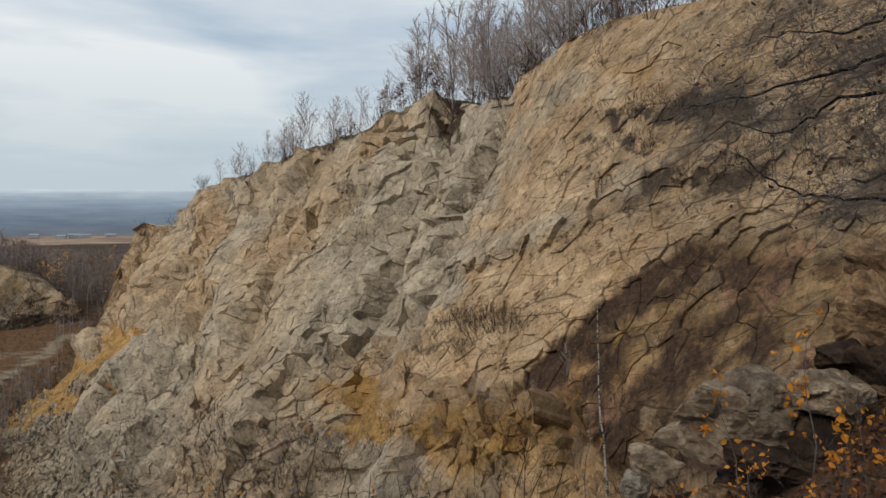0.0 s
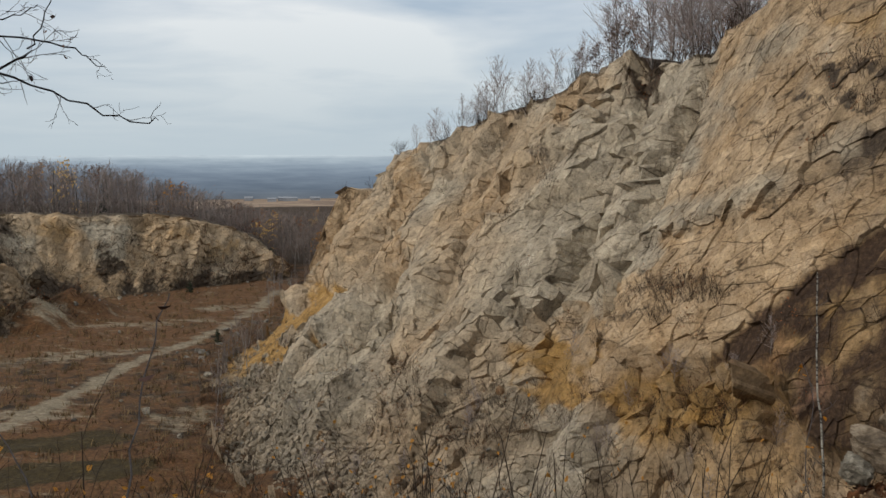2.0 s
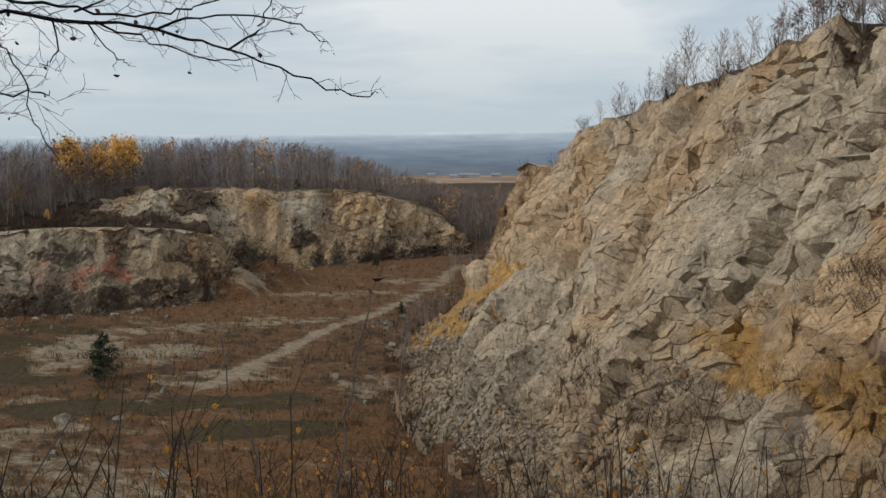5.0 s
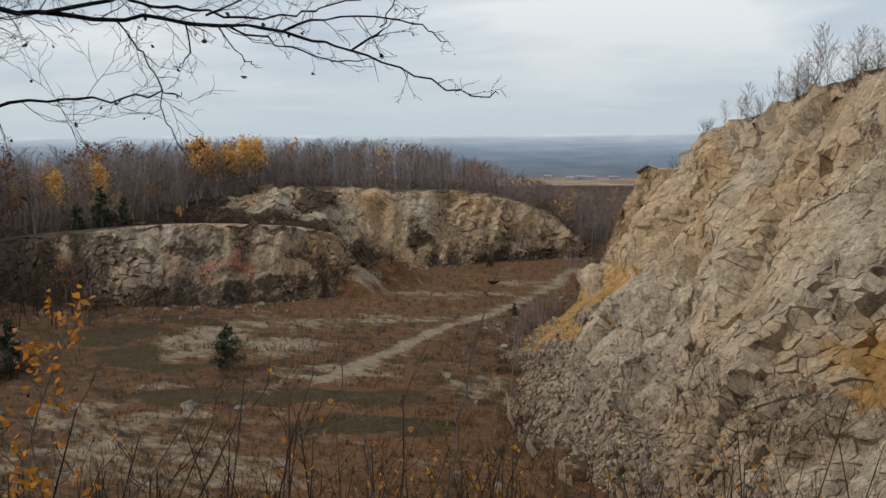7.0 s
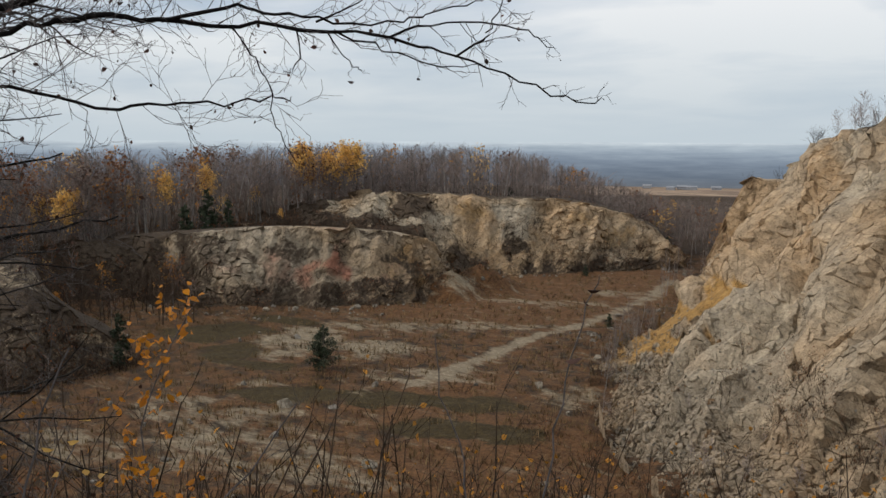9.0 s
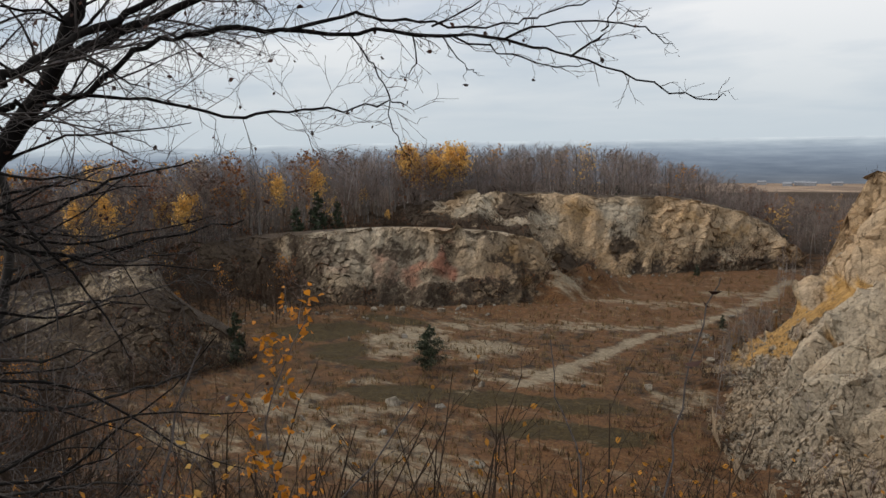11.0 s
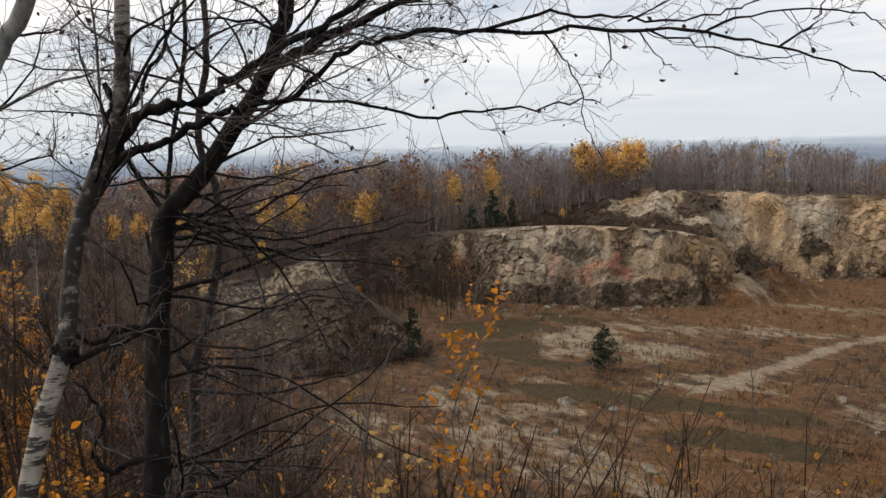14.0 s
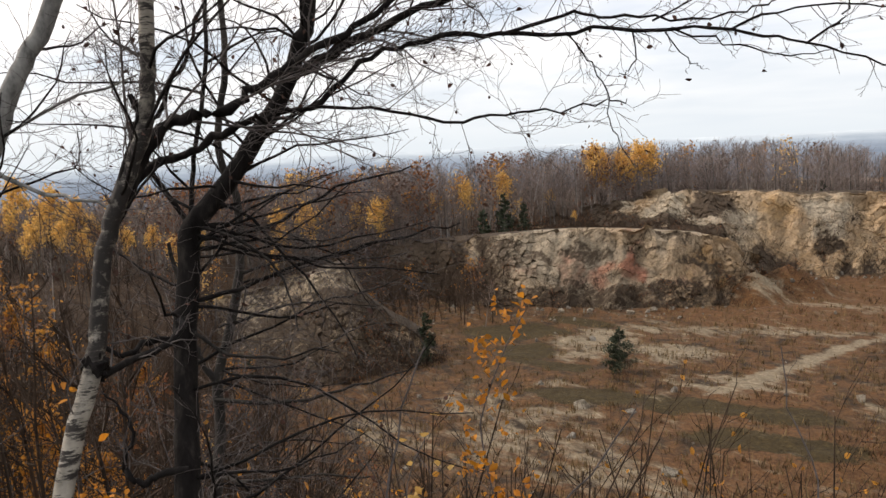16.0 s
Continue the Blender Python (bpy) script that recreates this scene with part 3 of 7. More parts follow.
# ---- jointed rock: every block is cut out as a convex piece with its own plane, bevel and side walls ----
def plane_cells(a, b, la, lb, angle, seed, tilt):
    """The block of a jittered lattice that holds each place: its height, and its slope along a and b."""
    c, s = math.cos(radians(angle)), math.sin(radians(angle))
    u, v = (a * c + b * s) / la, (-a * s + b * c) / lb
    iu, iv = np.floor(u), np.floor(v)
    best, h, ga, gb = np.full(u.shape, 1e9), np.zeros(u.shape), np.zeros(u.shape), np.zeros(u.shape)
    for du in (-1, 0, 1):
        for dv in (-1, 0, 1):
            ku, kv = iu + du, iv + dv
            pu = ku + 0.1 + 0.8 * hash01(ku, kv, seed)
            pv = kv + 0.1 + 0.8 * hash01(ku, kv, seed + 5)
            d = np.maximum(np.abs(u - pu), np.abs(v - pv)) * 0.5 + 0.5 * np.hypot(u - pu, v - pv)
            su, sv = tilt * (hash01(ku, kv, seed + 11) - 0.5) * 2, tilt * (hash01(ku, kv, seed + 13) - 0.5) * 2
            hh = hash01(ku, kv, seed + 9) - 0.5
            near = d < best
            best = np.where(near, d, best)
            ea, eb = su * c - sv * s, su * s + sv * c
            h = np.where(near, hh, h)
            ga, gb = np.where(near, ea, ga), np.where(near, eb, gb)
            if du == dv == -1:
                off = np.zeros(u.shape)
            off = np.where(near, su * (u - pu) * la + sv * (v - pv) * lb, off)
    return h, off, ga, gb


def facet_cells(a, b, la, lb, angle, seed):
    """Large planes that meet at edges: heights on a lattice joined by flat triangles. Gives height and slopes."""
    c, s = math.cos(radians(angle)), math.sin(radians(angle))
    u, v = (a * c + b * s) / la, (-a * s + b * c) / lb
    iu, iv = np.floor(u), np.floor(v)
    fu, fv = u - iu, v - iv
    h00, h10, h01, h11 = (hash01(iu + x, iv + y, seed) - 0.5 for x, y in ((0, 0), (1, 0), (0, 1), (1, 1)))
    first = fu + fv < 1
    h = np.where(first, h00 + fu * (h10 - h00) + fv * (h01 - h00), h11 + (1 - fu) * (h01 - h11) + (1 - fv) * (h10 - h11))
    du, dv = np.where(first, h10 - h00, h11 - h01) / la, np.where(first, h01 - h00, h11 - h10) / lb
    return h, du * c - dv * s, du * s + dv * c


def soften(G, n):
    """Wear the steps of a height grid down to short slopes."""
    for ax in (0, 1):
        G = sum(np.roll(G, k, ax) for k in range(-n, n + 1)) / (2 * n + 1)
    return G


def lattice(a1, b1, la, lb, angle, seed, jitter=0.62):
    """Seeds of staggered, jittered blocks over 0..a1, 0..b1."""
    c, s = math.cos(radians(angle)), math.sin(radians(angle))
    nu, nv = int((a1 + b1) / la) + 3, int((a1 + b1) / lb) + 3
    ku, kv = np.meshgrid(np.arange(-nu, nu), np.arange(-nv, nv), indexing="ij")
    u = (ku + 0.5 * (kv % 2) + jitter * (hash01(ku, kv, seed) - 0.5)) * la
    v = (kv + jitter * (hash01(ku, kv, seed + 3) - 0.5)) * lb
    a, b = u * c - v * s, u * s + v * c
    ok = (a > 0) & (a < a1) & (b > -1) & (b < b1)
    return a[ok], b[ok]


def cut_cells(sa, sb, reach):
    """The convex piece round each seed, bounded halfway to its neighbours."""
    buckets = collections.defaultdict(list)
    ka, kb = np.floor(sa / reach).astype(int), np.floor(sb / reach).astype(int)
    for i, k in enumerate(zip(ka.tolist(), kb.tolist())):
        buckets[k].append(i)
    grp = {}
    out = []
    la, lb = sa.tolist(), sb.tolist()
    for i in range(len(la)):
        k = (int(ka[i]), int(kb[i]))
        if k not in grp:
            grp[k] = np.array([q for x in (-1, 0, 1) for y in (-1, 0, 1) for q in buckets.get((k[0] + x, k[1] + y), ())])
        g = grp[k]
        da, db = sa[g] - la[i], sb[g] - lb[i]
        d2 = da * da + db * db
        o = np.argsort(d2)[1:26]
        poly = [(-reach, -reach), (reach, -reach), (reach, reach), (-reach, reach)]
        rmax = 2 * reach * reach
        for x, y, dd in zip(da[o].tolist(), db[o].tolist(), d2[o].tolist()):
            if dd > 4 * rmax:
                break
            half = 0.5 * dd
            res = []
            px, py = poly[-1]
            pd = px * x + py * y - half
            for qx, qy in poly:
                qd = qx * x + qy * y - half
                if (pd <= 0) != (qd <= 0):
                    t = pd / (pd - qd)
                    res.append((px + (qx - px) * t, py + (qy - py) * t))
                if qd <= 0:
                    res.append((qx, qy))
                px, py, pd = qx, qy, qd
            poly = res
            if len(poly) < 3:
                break
            rmax = max(x_ * x_ + y_ * y_ for x_, y_ in poly)
        out.append(poly)
    return out


def sample(G, i, j):
    """Values of a grid at broken row and column numbers."""
    i, j = np.clip(i, 0, G.shape[0] - 1.001), np.clip(j, 0, G.shape[1] - 1.001)
    a, b = i.astype(int), j.astype(int)
    x, y = i - a, j - b
    if G.ndim == 3:
        x, y = x[:, None], y[:, None]
    return (G[a, b] * (1 - x) + G[a + 1, b] * x) * (1 - y) + (G[a, b + 1] * (1 - x) + G[a + 1, b + 1] * x) * y


def block_mesh(name, P, N, A, B, nv, seeds, reach, top, relief, attrs, mats, seed, gap, chip, deep, single=None):
    """Blocks over a face. top(i, j) gives height, slope along a and b, roughness 0..1, and how far a block keeps to the relief's own surface, at the seeds."""
    rng = np.random.default_rng(seed)
    sa, sb = seeds
    rows = A[:, 0]
    L = B[:, nv - 1]

    def to_grid(a, b):
        i = np.interp(a, rows, np.arange(len(rows)))
        return i, b / np.interp(i, np.arange(len(L)), L) * (nv - 1)
    i, j = to_grid(sa, sb)
    h, ga, gb, ro, hold = top(i, j)
    polys = cut_cells(sa, sb, reach)
    va, vb, vh, plane, cell, faces, ring, n = [], [], [], [], [], [], [], 0
    for k, poly in enumerate(polys):
        m = len(poly)
        if m < 3:
            continue
        q = np.array(poly)
        nx = np.roll(q, -1, 0)
        half = (q + nx) / 2
        ln = np.linalg.norm(nx - q, axis=1)[:, None]
        key = np.round((half + np.array([sa[k], sb[k]])) * 40)
        bent = half + (np.stack([hash01(key[:, 0], key[:, 1], 31), hash01(key[:, 0], key[:, 1], 37)], 1) - 0.5) * 0.42 * ln
        q = np.stack([q, bent], 1).reshape(-1, 2)
        m *= 2
        r = math.sqrt(0.5 * abs(float(np.sum(q[:, 0] * np.roll(q[:, 1], -1) - q[:, 1] * np.roll(q[:, 0], -1)))))
        g = min(0.3, gap * (0.03 + (0.7 + 0.9 * ro[k]) * rng.random() ** 5) / max(r, 0.05))
        outer = q * (1 - g)
        bev = chip * (0.2 + 1.4 * rng.random()) * (0.05 + ro[k])
        inner = q * max(0.5, 1 - g - bev / max(r, 0.2) * 1.9)
        mid = inner.mean(0) + rng.normal(size=2) * r * 0.14
        dip = ga[k] * q[:, 0] + gb[k] * q[:, 1]
        rag = rng.normal(size=m) * chip * (0.02 + 0.9 * ro[k])
        va += [outer[:, 0] * 1.02 + sa[k], outer[:, 0] + sa[k], inner[:, 0] + sa[k], mid[:1] + sa[k]]
        vb += [outer[:, 1] * 1.02 + sb[k], outer[:, 1] + sb[k], inner[:, 1] + sb[k], mid[1:] + sb[k]]
        vh += [np.full(m, -deep), h[k] + dip - bev * 0.8 + rag, h[k] + dip * 0.9 + rag * 0.5, [h[k] + ga[k] * mid[0] + gb[k] * mid[1] + (rng.random() - 0.35) * 1.6 * chip * (0.12 + ro[k])]]
        plane += [np.zeros(m), h[k] + dip, h[k] + dip * 0.9, [h[k] + ga[k] * mid[0] + gb[k] * mid[1]]]
        ring += [np.ones(m), np.zeros(2 * m + 1)]
        cell.append(np.full(3 * m + 1, k))
        e = np.arange(m); f = (e + 1) % m
        for o in (0, m):
            faces.append(np.stack([n + o + e, n + o + f, n + o + m + f], 1)); faces.append(np.stack([n + o + e, n + o + m + f, n + o + m + e], 1))
        faces.append(np.stack([n + 2 * m + e, n + 2 * m + f, np.full(m, n + 3 * m)], 1))
        n += 3 * m + 1
    va, vb, vh, plane, cell, ring = (np.concatenate(x) for x in (va, vb, vh, plane, cell, ring))
    gi, gj = to_grid(va, vb)
    gj = np.minimum(gj, nv - 0.4)
    skin = sample(relief, gi, gj) + (vh - plane)
    vh = np.where(ring > 0.5, vh, vh + (skin - vh) * hold[cell])
    pos = sample(P, gi, gj) + sample(N, gi, np.minimum(gj, nv - 9)) * vh[:, None]
    at_ = {k_: sample(g_, 0.85 * gi + 0.15 * i[cell], 0.85 * gj + 0.15 * j[cell]) for k_, g_ in attrs.items()}
    rnd = rng.random(len(sa))
    at_["tone"] = np.clip(at_["tone"] + 0.34 * (rnd[cell] - 0.5), 0, 1)
    # the foot of each side wall takes the painted shade
    at_["joint_shade"] = ring
    faces = np.concatenate(faces)
    alone = []
    if single is not None:                       # some blocks as meshes of their own
        own = cell[faces[:, 0]]
        for k in np.flatnonzero(single(i, j))[:300]:
            f = faces[own == k]
            if len(f):
                used, inv = np.unique(f, return_inverse=True)
                alone.append(raw_mesh("rock_block", pos[used], inv.reshape(-1, 3), {k_: g_[used] for k_, g_ in at_.items()}, mats, False))
                faces[own == k] = -1
        faces = faces[faces[:, 0] >= 0]
    return raw_mesh(name, pos, faces, at_, mats, False), alone


def build_cliff():
    q = np.concatenate([np.linspace(0, 2, 100, endpoint=False), np.linspace(2, 11, 960, endpoint=False), np.linspace(11, 12, 50)])
    P, Q, V = loft(CLIFF, len(q), 340, 70, [0, 0, 0, 0.05, 0.1, 0.2, 0.35, 0.5, 0.55, 0.5, 0.5, 0.9, 0.5], q)
    A, B = arc(P)
    N = normals(P)
    if (N[600, 100] @ np.array([0.6, 0.8, 0.0])) > 0:
        N = -N
    az, el = polar(P)
    face = 1 - smooth(1.0, 1.12, V)
    slab = 1 - smooth(5.02, 5.18, Q + 1.3 * (fbm(A * 0.06, B * 0.06, 3, 21) - 0.5) - 0.7 * (V - 0.5))
    warmzone = slab
    slab = slab * smooth(-15.5, -12.8, el + 2.0 * (fbm(A * 0.12, B * 0.12, 3, 22) - 0.5) + 4.0 * smooth(7, 11, -az))
    foot = warmzone * smooth(-11.5, -15.5, el + 2.0 * (fbm(A * 0.1, B * 0.1, 3, 23) - 0.5))
    scree = smooth(0.34, 0.18, V + 0.5 * (fbm(A * 0.09, B * 0.04, 3, 31) - 0.5)) * smooth(6.0, 7.4, Q)
    bank = spots(az, el, [(24.0, -12.5, 5.0, 1.15, 27, 1.25), (20.8, -10.0, 2.0, 0.9, 27, 1.2)]) * smooth(8.2, 8.8, Q)
    bank = np.clip(bank, 0, 1)
    scree = scree * (1 - bank)
    # warp so that joints wander
    wa = A + 4 * (fbm(A * 0.05, B * 0.05, 2, 41) - 0.5) + 0.3 * (fbm(A * 0.7, B * 0.7, 3, 42) - 0.5)
    wb = B + 4 * (fbm(A * 0.05, B * 0.05, 2, 47) - 0.5) + 0.3 * (fbm(A * 0.7, B * 0.7, 3, 48) - 0.5)
    patchy = smooth(0.42, 0.6, fbm(A * 0.13, B * 0.13, 3, 49))
    rubble = smooth(0.44, 0.58, fbm(A * 0.16, B * 0.05, 4, 45))
    rough = (1 - slab) * (1 - scree) * (1 - bank)
    big, _, _ = facet_cells(wa, wb, 9.0, 4.6, 75, 1)
    mid, _, _ = facet_cells(wa, wb, 3.4, 2.1, 110, 4)
    grand, go, _, _ = plane_cells(wa, wb, 15.0, 3.0, 86, 15, 0.12)
    med, mo, _, _ = plane_cells(wa, wb, 3.6, 1.9, 97, 2, 0.22)
    she, so, s_a, s_b = plane_cells(wa, wb, 15, 3.2, 214, 5, 0.03)
    lay, lo_, l_a, l_b = plane_cells(wa, wb, 5.2, 1.5, 221, 6, 0.02)
    ledge_ = 0.2 + 0.8 * smooth(0.42, 0.58, fbm(A * 0.1, B * 0.1, 3, 53))
    crest_ = 0.55 + 0.45 * smooth(1.0, 0.93, V)
    block = soften(rough * (2.8 * big + 0.9 * mid + 3.0 * grand + go + (1.25 * med + mo) * ledge_) + scree * 0.5 * med, 2)
    HG = (block + slab * ((0.62 * she + so) * ledge_ + (0.32 * lay + lo_) * patchy)) * crest_
    ra, rb = np.gradient(A[:, 0])[:, None], np.maximum(np.gradient(B, axis=1), 0.02)
    GA = (np.clip(np.gradient(block, axis=0) / ra, -1.6, 1.6) + slab * (s_a * ledge_ + l_a * patchy)) * crest_
    GB = (np.clip(np.gradient(block, axis=1) / rb, -1.6, 1.6) + slab * (s_b * ledge_ + l_b * patchy)) * crest_
    D = rough * (3.0 * (fbm(A * 0.045, B * 0.03, 3, 51) - 0.5) + 5.5 * (fbm(A * 0.11, B * 0.022, 3, 52) - 0.5))
    D += slab * 2.4 * (fbm(A * 0.05, B * 0.05, 3, 61) - 0.5)
    D += scree * 1.2 * (fbm(A * 0.2, B * 0.2, 4, 71) - 0.5)
    D += bank * 0.5 * (fbm(A * 0.3, B * 0.3, 4, 73) - 0.5)
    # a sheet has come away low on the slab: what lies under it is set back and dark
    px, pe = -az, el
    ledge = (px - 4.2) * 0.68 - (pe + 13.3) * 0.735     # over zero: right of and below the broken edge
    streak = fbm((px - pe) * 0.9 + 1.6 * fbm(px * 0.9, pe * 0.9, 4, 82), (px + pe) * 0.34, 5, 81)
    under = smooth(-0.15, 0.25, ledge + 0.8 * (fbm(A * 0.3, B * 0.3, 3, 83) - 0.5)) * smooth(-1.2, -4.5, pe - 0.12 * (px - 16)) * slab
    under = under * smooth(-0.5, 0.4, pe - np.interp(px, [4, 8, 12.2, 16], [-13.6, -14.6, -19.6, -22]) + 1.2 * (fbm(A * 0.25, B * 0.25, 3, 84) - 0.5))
    # a thick grey sheet stands proud across the slab, with brush under its broken edge
    over = pe - (-6.3 + (px + 0.5) * 0.367) + 0.7 * (fbm(A * 0.35, B * 0.35, 3, 85) - 0.5)
    reach_ = smooth(-1.5, 0.5, px) * smooth(11.0, 8.5, px)
    proud = smooth(-0.04, 0.04, over) * smooth(2.3, 0.5, over) * reach_
    below = smooth(-1.5, -0.5, over) * smooth(0.15, -0.1, over) * reach_
    HG = HG - 0.38 * under + 0.75 * proud
    fade = face * smooth(0.0, 0.03, V)
    P0 = P + N * (D * fade)[..., None]
    P0[..., 2] += (1 - face) * 1.2 * (fbm(A * 0.2, B * 0.2, 3, 91) - 0.5)
    P0[..., 2] += (1.0 * grand + 0.9 * med + 0.6 * mid) * smooth(0.84, 0.97, V) * (1 - smooth(1.0, 1.25, V)) * smooth(4.6, 5.4, Q)
    P = P0 + N * (HG * fade)[..., None]
    # weather stains run along the slab's bedding, thickest on its upper right
    su, sw = px * 0.86 + pe * 0.5, -px * 0.5 + pe * 0.86
    stain = fbm(su * 0.22, sw * 0.75 + 0.6 * fbm(su * 0.4, sw * 0.4, 3, 141), 5, 142)
    stain = smooth(0.47, 0.62, stain + 0.06 * smooth(14, 20, px)) * slab * smooth(2, 11, px) * smooth(-5, 0, pe)
    warm = np.clip(0.38 + 0.42 * warmzone + 1.3 * (fbm(A * 0.09, B * 0.09, 4, 101) - 0.5)
                   + spots(az, el, [(3, -13, 4, 3.5, 60, 0.7), (-2, -15, 5, 3, 0, 0.6), (14.7, -1.5, 0.8, 2.6, -12, 0.5), (15.5, -6, 0.8, 4, -15, 0.4), (4.5, 3.0, 2.2, 2.0, 0, 0.5)])
                   - 0.5 * proud - spots(az, el, [(-1.5, 2.0, 4.0, 2.6, 25, 0.55), (-7.5, 6.0, 4.0, 1.2, 20, 0.45), (0, -6.0, 4.5, 1.8, 30, 0.75), (-12, 0.5, 3, 0.8, 20, 0.4), (-21, 5, 4, 1.0, 10, 0.4)]), 0, 1)
    gold = np.clip(spots(az, el, [(-4, -16.5, 4, 1.5, 10, 0.6), (0, -15.5, 4, 1.2, 20, 0.75), (2.5, -12.8, 1.2, 1.0, 0, 0.8), (-13, 7.5, 2.0, 1.2, 15, 0.55), (5.5, -14.5, 2.6, 3.0, 60, 0.85), (-20, 9.5, 4, 1.2, 10, 0.5)]) + 1.0 * bank + 0.5 * foot * smooth(0.45, 0.65, fbm(A * 0.11, B * 0.11, 3, 131)) + 0.80 * under * (0.5 + streak), 0, 1)
    brush = np.clip(spots(az, el, [(2.0, -11.5, 2.4, 1.6, 35, 0.52), (-1.5, -10.2, 2.6, 1.0, 35, 0.55), (-14.8, 5.2, 4.2, 0.75, 5, 0.8), (-12, 2.9, 2.6, 0.45, -12, 0.75), (-18, 1.0, 5, 0.7, 8, 0.7), (-11.2, 4.6, 0.7, 1.2, 20, 0.7),
                                   (6.0, -1.0, 0.8, 1.6, 70, 0.6), (0, 4.6, 1.4, 1.6, 60, 0.9), (13.9, -5.2, 0.5, 1.6, 55, 0.5), (-6.5, -17.5, 4, 2, 0, 0.15), (-3, -8.8, 3.5, 0.7, 32, 0.45)])
                    + 0.40 * scree * fbm(A * 0.12, B * 0.12, 4, 111) * 1.6 * smooth(0.30, 0.05, V) + 0.22 * foot * smooth(0.38, 0.62, fbm(A * 0.13, B * 0.13, 4, 112)) + 0.52 * stain + 0.5 * below * smooth(0.4, 0.55, fbm(A * 0.4, B * 0.4, 3, 86)) + (1 - face) * 0.9, 0, 1)
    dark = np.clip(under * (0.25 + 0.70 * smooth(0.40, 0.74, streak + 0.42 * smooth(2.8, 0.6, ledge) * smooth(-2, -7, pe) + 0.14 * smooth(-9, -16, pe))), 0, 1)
    tone = np.clip(0.5 + rough * 0.55 * med + slab * 0.5 * (lay + 0.5 * she), 0, 1)
    joint_shade = 0.5 * face
    # weathering tone; also dirt and shade painted at the foot, darker to the right
    attrs = dict(slab=slab, aged_shaded=0.28 * under + 0.34 * slab * smooth(7, 17, px) + 0.35 * stain + foot * (0.08 + 0.28 * smooth(0.42, 0.62, fbm(A * 0.15, B * 0.15, 3, 121))) + 0.20 * smooth(0.55, 0.12, V) * smooth(5.2, 6.5, Q) * (1 - bank) + 0.12 * rough * fbm(A * 0.03, B * 0.05, 3, 120) * 2 + 0.22 * scree, warm=warm, gold=gold, red=0.46 * under * smooth(0.3, 0.6, fbm(A * 0.2, B * 0.2, 3, 151)), brush=brush, dark=dark, tone=tone, joint_shade=joint_shade)
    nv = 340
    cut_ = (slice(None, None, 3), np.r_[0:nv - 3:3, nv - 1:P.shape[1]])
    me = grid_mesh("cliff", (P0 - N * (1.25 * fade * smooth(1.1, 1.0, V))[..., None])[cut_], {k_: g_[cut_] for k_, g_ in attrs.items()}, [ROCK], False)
    ob = tagged(new("cliff", me), "steep quarry cliff of jointed grey and ochre rock with scree", "cliff", kind="structure")
    # one lattice of blocks for each kind of rock, met where the kinds meet
    rows, L = A[:, 0], B[:, nv - 1]
    kinds = ((lattice(rows[-1], L.max(), 1.35, 0.60, 86, 901, 0.9), rough > 0.5, 0.5), (lattice(rows[-1], L.max(), 1.9, 0.55, 219, 902, 0.8), slab > 0.5, 0.62),
             (lattice(rows[-1], L.max(), 0.62, 0.50, 40, 903, 0.9), (scree + bank) * (1 - slab) > 0.5, 0.85))
    sa, sb = [], []
    for (a_, b_), mask, thin in kinds:
        wob = 0.9 * (fbm(a_ * 0.3, b_ * 0.3, 3, 905) - 0.5), 0.9 * (fbm(a_ * 0.3, b_ * 0.3, 3, 906) - 0.5)
        a_, b_ = a_ + wob[0], b_ + wob[1]
        i = np.interp(a_, rows, np.arange(len(rows)))
        v_ = b_ / np.interp(i, np.arange(len(L)), L)
        keep = (v_ > -0.01) & (v_ < 1.01) & (i > 2) & (i < len(rows) - 3)
        keep &= mask[np.clip(i.astype(int), 0, len(rows) - 1), np.clip((v_ * (nv - 1)).astype(int), 0, nv - 1)]
        keep &= hash01(np.arange(len(a_)), np.arange(len(a_)) * 0, 909) < thin + 0.3 * smooth(5.6, 4.6, np.interp(i, np.arange(len(q)), q)) * (thin < 0.55) + 1.0 * (fbm(a_ * 0.25, b_ * 0.25, 2, 910) - 0.5)       # some blocks take their neighbours' room
        sa.append(a_[keep]); sb.append(b_[keep])
    sa, sb = np.concatenate(sa), np.concatenate(sb)
    RO = np.clip(rough * (0.13 + 0.6 * rubble * (0.3 + 0.7 * patchy)) + scree * 0.7 + slab * (0.01 + 0.2 * rubble * patchy), 0, 1)
    rr = np.random.default_rng(907)

    def top(i, j):
        i, j = np.round(i).astype(int), np.clip(np.round(j), 0, nv - 1).astype(int)
        whole = 0.15 + 0.85 * smooth(1.0, 0.93, j / (nv - 1))      # no loose plates on the crest
        ro = RO[i, j] * whole
        n = len(i)
        return HG[i, j] + rr.normal(size=n) * 0.20 * ro ** 1.3, GA[i, j] + rr.normal(size=n) * 0.30 * ro, GB[i, j] + rr.normal(size=n) * 0.30 * ro, ro, 1 - (1 - np.clip(0.86 - 1.1 * ro - 0.25 * slab[i, j], 0, 1)) * whole
    near_ = lambda i, j: (np.abs(Q[np.round(i).astype(int), 0] - 3.7) < 1.0) & (np.abs(j / nv - 0.5) < 0.25)
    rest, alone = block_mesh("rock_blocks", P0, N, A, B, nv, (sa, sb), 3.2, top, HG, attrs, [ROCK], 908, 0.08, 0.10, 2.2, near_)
    part_ = new("rock_blocks", rest)
    part_.parent = ob
    for me in alone:
        b_ = new("rock_block", me)
        b_.parent = ob
    tagged(part_, "jointed grey and ochre blocks of the quarry face", kind="stuff")
    return ob, P, V, Q


cliff, CLIFF_P, CLIFF_V, CLIFF_Q = build_cliff()


